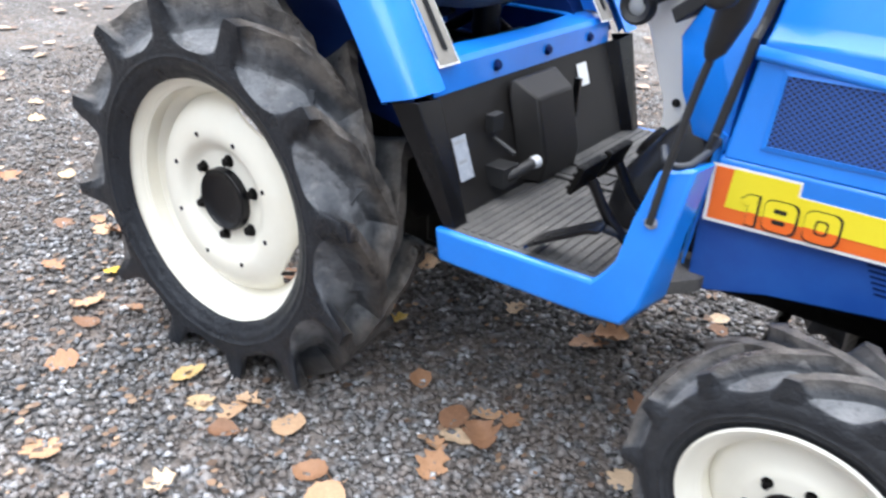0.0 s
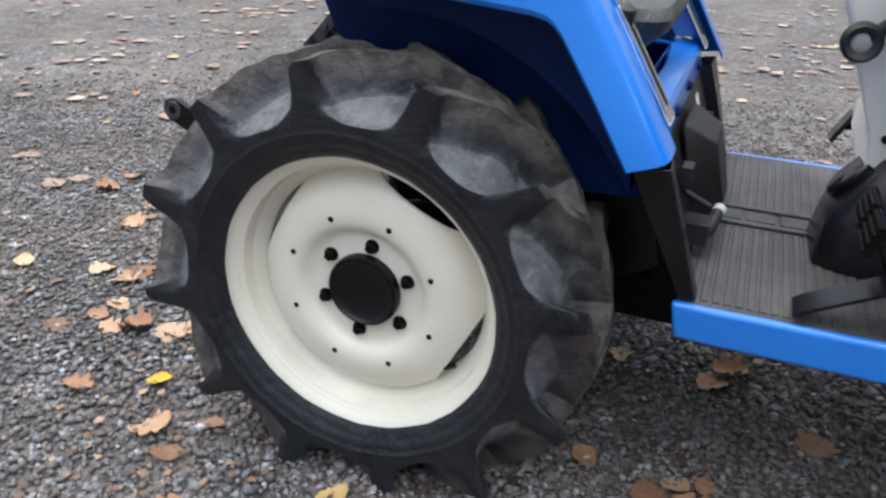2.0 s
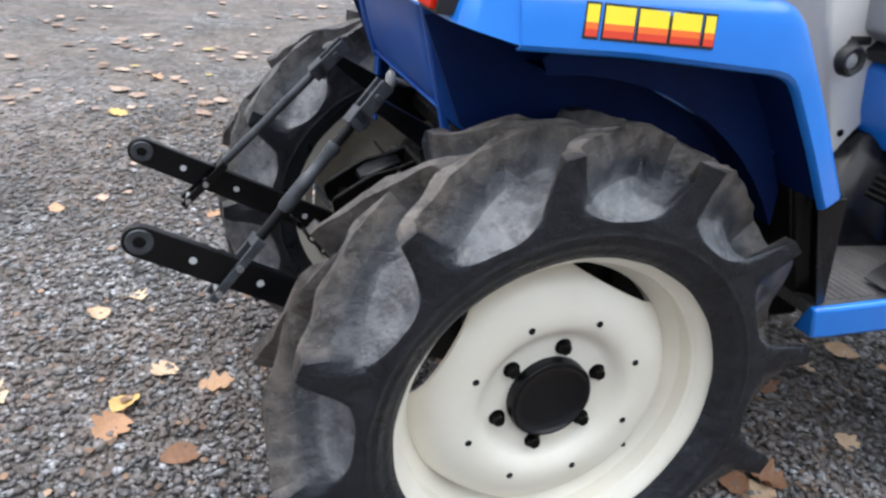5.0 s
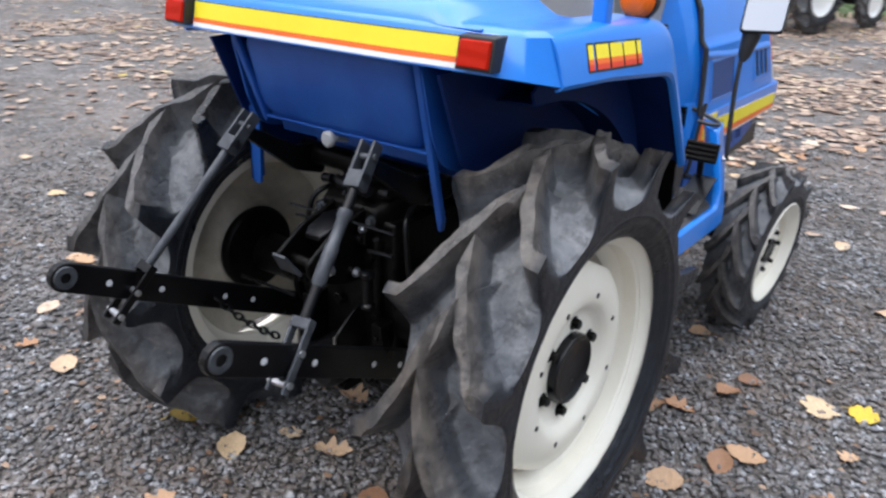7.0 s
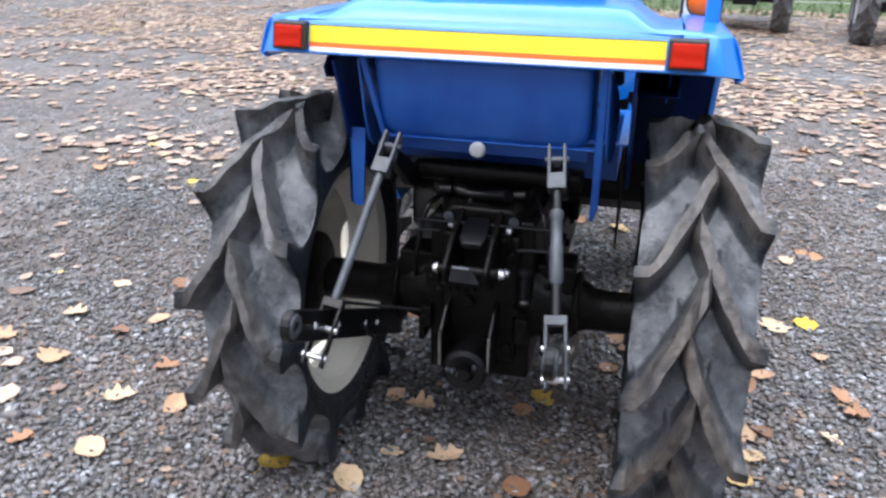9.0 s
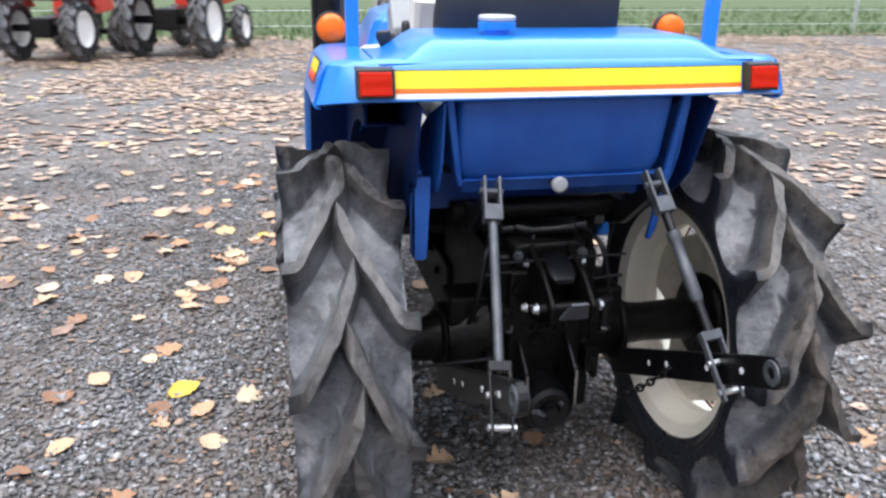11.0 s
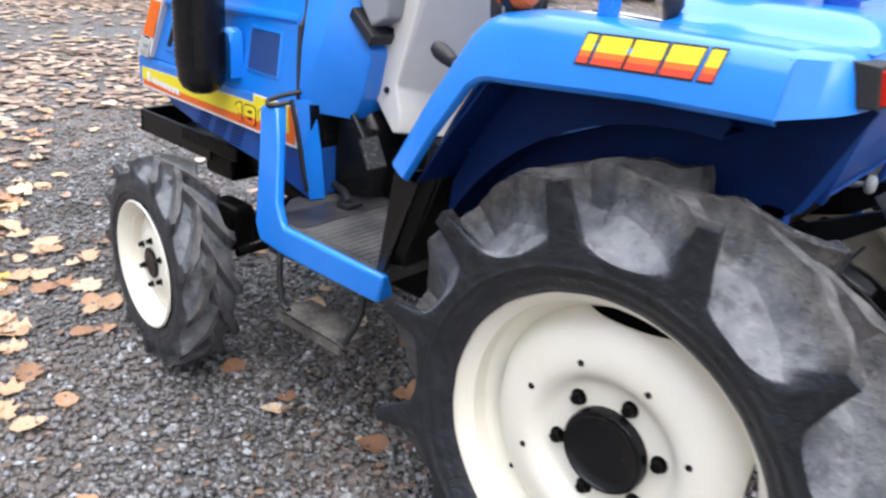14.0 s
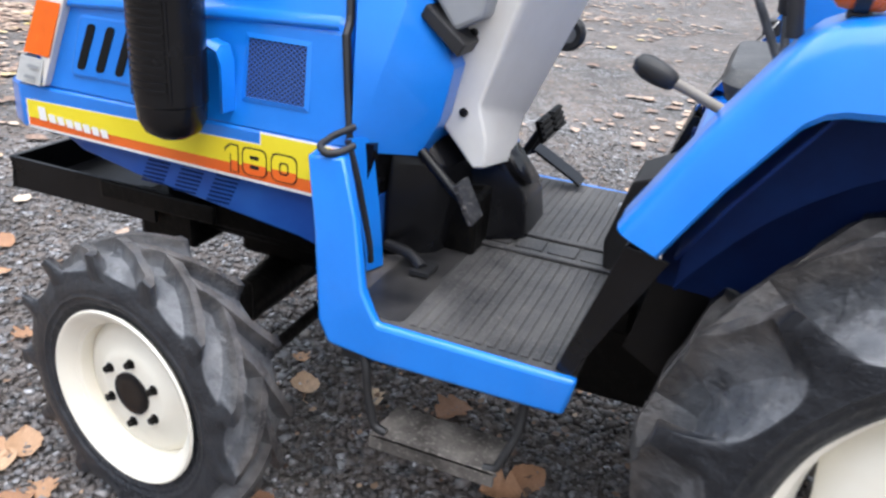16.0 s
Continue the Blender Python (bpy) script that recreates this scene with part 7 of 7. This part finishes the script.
# ---------------------------------------------------------------- loose stones and leaves
def loose_stones():
    """Small broken stones lying on the yard round the tractor, as one mesh."""
    g = np.random.default_rng(7)
    n = 130000
    x = g.uniform(-3.2, 4.2, n * 3)
    y = g.uniform(-3.0, 3.4, n * 3)
    keep = g.random(n * 3) < np.clip(1.25 - 0.40 * np.hypot((x - 0.3) * 0.75, y - 0.1), 0.04, 1) ** 1.3
    x, y = x[keep][:n], y[keep][:n]
    n = len(x)
    r = (0.0038 + 0.0078 * g.random(n) ** 1.4) * (1 + 0.5 * (g.random(n) > 0.95))
    octa = np.array([(1, 0, 0), (0, 1, 0), (-1, 0, 0), (0, -1, 0), (0.1, 0.1, 0.55), (0, 0, -0.6)])
    tri = np.array([(0, 1, 4), (1, 2, 4), (2, 3, 4), (3, 0, 4), (1, 0, 5), (2, 1, 5), (3, 2, 5), (0, 3, 5)])
    jit = octa[None] * g.uniform(0.6, 1.4, (n, 6, 1)) * np.stack([g.uniform(0.75, 1.35, n), np.ones(n), g.uniform(0.6, 1.1, n)], -1)[:, None] + g.normal(0, 0.18, (n, 6, 3))
    a = g.uniform(0, 6.283, n)
    ca, sa = np.cos(a)[:, None], np.sin(a)[:, None]
    px = (jit[..., 0] * ca - jit[..., 1] * sa) * r[:, None] + x[:, None]
    py = (jit[..., 0] * sa + jit[..., 1] * ca) * r[:, None] + y[:, None]
    pz = jit[..., 2] * r[:, None] + r[:, None] * 0.25
    co = np.stack([px, py, pz], -1).reshape(-1, 3)
    idx = (tri[None] + 6 * np.arange(n)[:, None, None]).reshape(-1, 3)
    me = bpy.data.meshes.new("loose_gravel")
    me.vertices.add(len(co))
    me.vertices.foreach_set("co", co.astype(np.float32).ravel())
    me.loops.add(idx.size)
    me.loops.foreach_set("vertex_index", idx.astype(np.int32).ravel())
    me.polygons.add(len(idx))
    me.polygons.foreach_set("loop_start", np.arange(0, idx.size, 3, dtype=np.int32))
    me.update(calc_edges=True)
    me.validate()
    me.materials.append(STONE)
    tagged(new("loose_gravel", me), "loose grey crushed gravel stones covering the yard", "gravel", kind="stuff")


loose_stones()


def leaf_outline(kind, rnd):
    """Half outlines of a few dry leaves: length along x, half width along y."""
    n = 15
    pts = []
    for i in range(n + 1):
        t = i / n
        w = math.sin(math.pi * t ** 0.85) ** 0.75
        if kind == 0:          # lobed, oak-like
            w *= 0.36 * (1 + 0.38 * math.sin(t * 19 + rnd.uniform(-0.3, 0.3)))
        elif kind == 1:        # broad oval
            w *= 0.40 * (1 + 0.05 * math.sin(t * 30))
        else:                  # pointed lobes, maple-like
            w *= 0.46 * (0.72 + 0.5 * abs(math.sin(t * 9.5)))
        pts.append((t - 0.5, max(0.004, w + rnd.uniform(-0.015, 0.015))))
    return pts


def leaf_rows(kind, rnd):
    """Curled leaf: rows of five points from the stem to the tip."""
    pts = leaf_outline(kind, rnd)
    curl, roll, twist = rnd.uniform(-0.2, 0.6), rnd.uniform(0.05, 0.6), rnd.uniform(-0.45, 0.45)
    rows = []
    for t, w in pts:
        row = []
        for v in (-1, -0.5, 0, 0.5, 1):
            y = v * w
            z = roll * y * y * 2.2 + curl * t * t + twist * t * y + (0.02 if v == 0 else 0) * -1 + rnd.uniform(-0.022, 0.022)
            row.append((t, y * (1 - 0.15 * roll), z))
        rows.append(row)
    low = min(p[2] for r in rows for p in r)
    return [[(x, y, z - low) for x, y, z in r] for r in rows]


LEAVES = []
rnd = random.Random(11)
for k in range(18):
    rows = leaf_rows(k % 3, rnd)
    bm = bmesh.new()
    loft(bm, rows, closed=False)
    rod(bm, [(-0.5, 0, rows[0][2][2] + 0.004), (-0.62, rnd.uniform(-0.06, 0.06), 0.03), (-0.74, rnd.uniform(-0.1, 0.1), 0.015)], 0.010, 4)
    bmesh.ops.recalc_face_normals(bm, faces=bm.faces)
    me = bpy.data.meshes.new("leaf")
    bm.to_mesh(me)
    bm.free()
    for p in me.polygons:
        p.use_smooth = True
    me.materials.append(LEAF)
    LEAVES.append(me)



def drop_leaf(x, y, size, rnd):
    ob = new("fallen_leaf", LEAVES[rnd.randrange(len(LEAVES))])
    ob.matrix_basis = (Matrix.Translation((x, y, 0.004)) @ Matrix.Rotation(rnd.uniform(0, 6.28), 4, 'Z')
                       @ Euler((rnd.uniform(-0.2, 0.2), rnd.uniform(-0.2, 0.2), 0)).to_matrix().to_4x4() @ Matrix.Scale(size, 4))
    tagged(ob, "dry brown fallen leaf lying on the gravel", "leaf", "fallen leaves")


# where the single leaves near the tractor lie
LEAVES_RIGHT_REAR = [(-1.46, -0.25), (-1.32, -0.11), (-0.96, -0.34), (-0.72, -0.52), (-0.56, -0.43), (-0.47, -0.57), (-0.38, -0.63), (-0.27, -0.76), (0.0, -0.61), (0.1, -0.66), (0.17, -0.59), (0.21, -0.69), (0.3, -0.59), (0.23, -0.86), (0.21, -0.12), (-0.35, -0.52), (-0.83, -0.29), (-0.02, -0.95), (-1.08, -0.05), (-0.66, -0.24), (-0.6, -0.21), (-0.57, -0.01), (-0.77, -0.26), (0.36, -0.95), (-0.18, -0.12), (0.18, -0.64), (-0.11, -1.04), (0.35, -1.43), (0.14, -0.08)]
LEAVES_RIGHT_FRONT = [(0.44, -0.67), (0.42, -0.29), (0.56, -0.35), (0.61, -0.3), (0.64, -0.37), (0.6, -0.4), (0.61, -0.5), (0.66, -0.28), (0.93, -0.3), (0.88, -0.05), (1.68, -0.08), (0.58, -0.45), (0.77, -0.58), (0.86, -0.61), (1.05, -0.39), (0.51, -0.71), (0.84, -0.8), (0.45, -0.94), (0.67, -0.91), (0.89, -0.9), (1.52, -1.03), (1.58, -0.83), (1.54, -0.98), (1.44, -0.91), (0.43, -1.55), (1.3, -0.07), (1.06, -0.01), (1.62, -0.26), (2.44, -0.19), (2.14, -0.57), (2.28, -0.04)]
LEAVES_LEFT_REAR = [(0.42, 0.14), (0.08, 0.19), (-1.52, 0.45), (-1.28, 0.53), (-1.52, 0.6), (-1.35, 1.92), (-0.97, 0.28), (-0.71, 0.11), (-0.76, 0.61), (-1.1, 0.74), (-0.68, 0.19), (-1.23, 1.43), (-0.93, 1.36), (-0.66, 0.69), (-0.42, 1.24), (-0.32, 0.91), (-0.11, 0.07), (-0.25, 0.27), (-0.48, 0.23), (-0.6, 0.31), (0.33, 1.15), (0.23, 1.22), (-0.09, 0.82), (-0.33, 1.11), (0.12, 0.27), (0.08, 0.96), (0.04, 1.31), (-0.09, 0.99), (-0.24, 0.46), (0.4, 0.91), (0.44, 0.8), (0.28, 0.76)]
LEAVES_LEFT_FRONT = [(0.69, 0.17), (0.65, 0.1), (0.9, 0.39), (1.9, 1.01), (1.8, 1.06), (1.52, 1.15), (1.52, 1.26), (1.12, 1.07), (0.79, 0.99), (0.6, 1.22), (0.48, 0.92), (1.14, 1.28), (0.5, 0.67), (0.68, 1.12), (0.85, 0.94), (1.18, 0.9), (1.82, 0.52), (1.66, 0.52), (1.31, 0.94), (0.88, 0.45), (1.1, 0.41), (0.61, 0.36), (0.57, 0.86), (2.99, 0.41), (2.71, 0.21), (1.51, 0.61), (2.05, 0.3), (1.77, 0.48), (1.62, 0.48), (1.48, 0.56), (1.61, 0.54), (1.23, 0.03), (2.07, 0.25)]
rnd = random.Random(23)
for spots in (LEAVES_RIGHT_REAR, LEAVES_RIGHT_FRONT, LEAVES_LEFT_REAR, LEAVES_LEFT_FRONT):
    for x, y in spots:
        drop_leaf(x, y, rnd.uniform(0.060, 0.100), rnd)


def blocked(x, y):
    return any(math.hypot(x - a, y - b) < 0.22 for a, b in ((0, -0.43), (0, 0.43), (1.25, 0.48), (1.25, -0.45)))


made = 0
while made < 42:
    x, y = rnd.uniform(-3.2, 4.2), rnd.uniform(-2.6, 3.4)
    far = max(0.0, abs(y) - 0.9) + max(0.0, -0.9 - x) + max(0.0, x - 1.3)
    if blocked(x, y) or rnd.random() > 0.05 + 0.75 * min(1.0, far / 1.4):
        continue
    drop_leaf(x, y, rnd.uniform(0.055, 0.098), rnd)
    made += 1


# loose drifts of leaves beside the front wheel and behind the rear one
for cx, cy, many, wide in ((1.55, 1.75, 6, 0.17), (2.1, 1.35, 8, 0.17), (2.6, 2.0, 8, 0.17), (1.9, 2.4, 7, 0.17), (0.35, 1.45, 4, 0.15), (1.36, 0.90, 5, 0.07), (1.62, 0.76, 8, 0.08),
                           (1.95, 0.62, 10, 0.10), (2.30, 0.45, 10, 0.12), (2.65, 0.42, 9, 0.14), (3.0, 0.18, 10, 0.16), (3.5, -0.05, 10, 0.2), (2.25, 0.9, 8, 0.14), (2.85, 0.8, 9, 0.18),
                           (-0.95, -0.04, 3, 0.05), (-0.62, -0.21, 4, 0.04), (-0.88, -0.22, 3, 0.05), (-1.2, 0.3, 3, 0.06), (-0.9, -1.2, 4, 0.12), (-1.1, -0.75, 3, 0.1)):
    for k in range(many):
        drop_leaf(cx + rnd.gauss(0, wide), cy + rnd.gauss(0, wide * 0.8), rnd.uniform(0.055, 0.100), rnd)


def leaf_litter():
    """The leaves farther out, too many to count, as one mesh of small curled leaves."""
    g = np.random.default_rng(3)
    rr = random.Random(4)
    shapes = []
    for k in range(9):
        rows = leaf_rows(k % 3, rr)[::5]
        shapes.append(np.array([[r[0], r[2], r[4]] for r in rows]).reshape(-1, 3))
    per, nr = len(shapes[0]), len(shapes[0]) // 3
    quad = np.array([(i * 3 + j, i * 3 + j + 1, i * 3 + j + 4, i * 3 + j + 3) for i in range(nr - 1) for j in range(2)])
    x = np.concatenate([g.uniform(-12, 12.6, 100000), g.uniform(2.0, 12.6, 52000)])
    y = np.concatenate([g.uniform(-17, 15, 100000), g.uniform(-9, 8, 52000)])
    d = np.maximum(0, np.maximum(np.where(y > 0, y - 0.85, -y - 0.9), np.maximum(-0.9 - x, x - 1.9)))
    drift = np.sin(x * 1.9 + 1.3 * np.sin(y * 1.1)) * np.sin(y * 1.6 + x * 0.7) + 0.6 * np.sin(x * 4.7 + y * 2.1 + 2 * np.sin(x * 1.3)) * np.sin(y * 5.3 - x * 1.7)
    dense = (0.32 + 0.60 * np.clip((x - 0.6) / 5.0, 0, 1)) * np.clip(d / 1.9, 0, 1) ** 1.2 * (0.12 + 0.88 * np.clip(drift * 1.1 + 0.25 + 0.35 * np.clip((x - 3) / 4, 0, 1), 0, 1))
    keep = g.random(len(x)) < dense
    x, y = x[keep], y[keep]
    n = len(x)
    size = 0.035 + 0.085 * g.random(n) ** 1.3
    a = g.uniform(0, 6.283, n)
    kind = g.integers(0, len(shapes), n)
    base = np.stack(shapes)[kind] * size[:, None, None]
    ca, sa = np.cos(a)[:, None], np.sin(a)[:, None]
    tx, ty = g.normal(0, 0.09, (n, 1)), g.normal(0, 0.09, (n, 1))
    px = base[..., 0] * ca - base[..., 1] * sa
    py = base[..., 0] * sa + base[..., 1] * ca
    pz = base[..., 2] * 0.4 + np.abs(base[..., 0] * tx + base[..., 1] * ty) + 0.004
    co = np.stack([px + x[:, None], py + y[:, None], pz], -1).reshape(-1, 3)
    idx = (quad[None] + per * np.arange(n)[:, None, None]).reshape(-1, 4)
    me = bpy.data.meshes.new("leaf_litter")
    me.vertices.add(len(co))
    me.vertices.foreach_set("co", co.astype(np.float32).ravel())
    me.loops.add(idx.size)
    me.loops.foreach_set("vertex_index", idx.astype(np.int32).ravel())
    me.polygons.add(len(idx))
    me.polygons.foreach_set("loop_start", np.arange(0, idx.size, 4, dtype=np.int32))
    me.update(calc_edges=True)
    me.materials.append(LEAF_FAR)
    tagged(new("leaf_litter", me), "scattered dry brown leaves across the gravel yard", "leaves", kind="stuff")


leaf_litter()


def leaf_crumbs():
    """Broken bits of brown leaf trodden into the gravel, too many to count, as one mesh."""
    g = np.random.default_rng(11)
    n = 42000
    x, y = g.uniform(-5.0, 5.6, n), g.uniform(-5.4, 5.2, n)
    keep = g.random(n) < 0.15 + 0.85 * np.clip(np.sin(x * 2.3 + 1.1 * np.sin(y * 1.7)) * np.sin(y * 2.1 + x * 0.9) + 0.2, 0, 1)
    x, y = x[keep], y[keep]
    n = len(x)
    r = g.uniform(0.006, 0.017, n)
    turn = np.arange(5) * 1.2566
    rad = g.uniform(0.45, 1.0, (n, 5)) * r[:, None]
    a = turn[None] + g.uniform(0, 6.283, (n, 1))
    px, py = x[:, None] + rad * np.cos(a) * g.uniform(0.5, 1.0, (n, 1)), y[:, None] + rad * np.sin(a)
    pz = 0.0062 + g.uniform(0, 0.004, (n, 1)) + g.uniform(0, 0.25, (n, 5)) * rad
    co = np.stack([px, py, pz], -1).reshape(-1, 3)
    idx = np.arange(5 * n, dtype=np.int32)
    me = bpy.data.meshes.new("leaf_crumbs")
    me.vertices.add(len(co))
    me.vertices.foreach_set("co", co.astype(np.float32).ravel())
    me.loops.add(5 * n)
    me.loops.foreach_set("vertex_index", idx)
    me.polygons.add(n)
    me.polygons.foreach_set("loop_start", np.arange(0, 5 * n, 5, dtype=np.int32))
    me.update(calc_edges=True)
    me.materials.append(LEAF_CRUMB)
    tagged(new("leaf_crumbs", me), "crumbled brown leaf fragments trodden into the gravel", "leaves", kind="stuff")


leaf_crumbs()
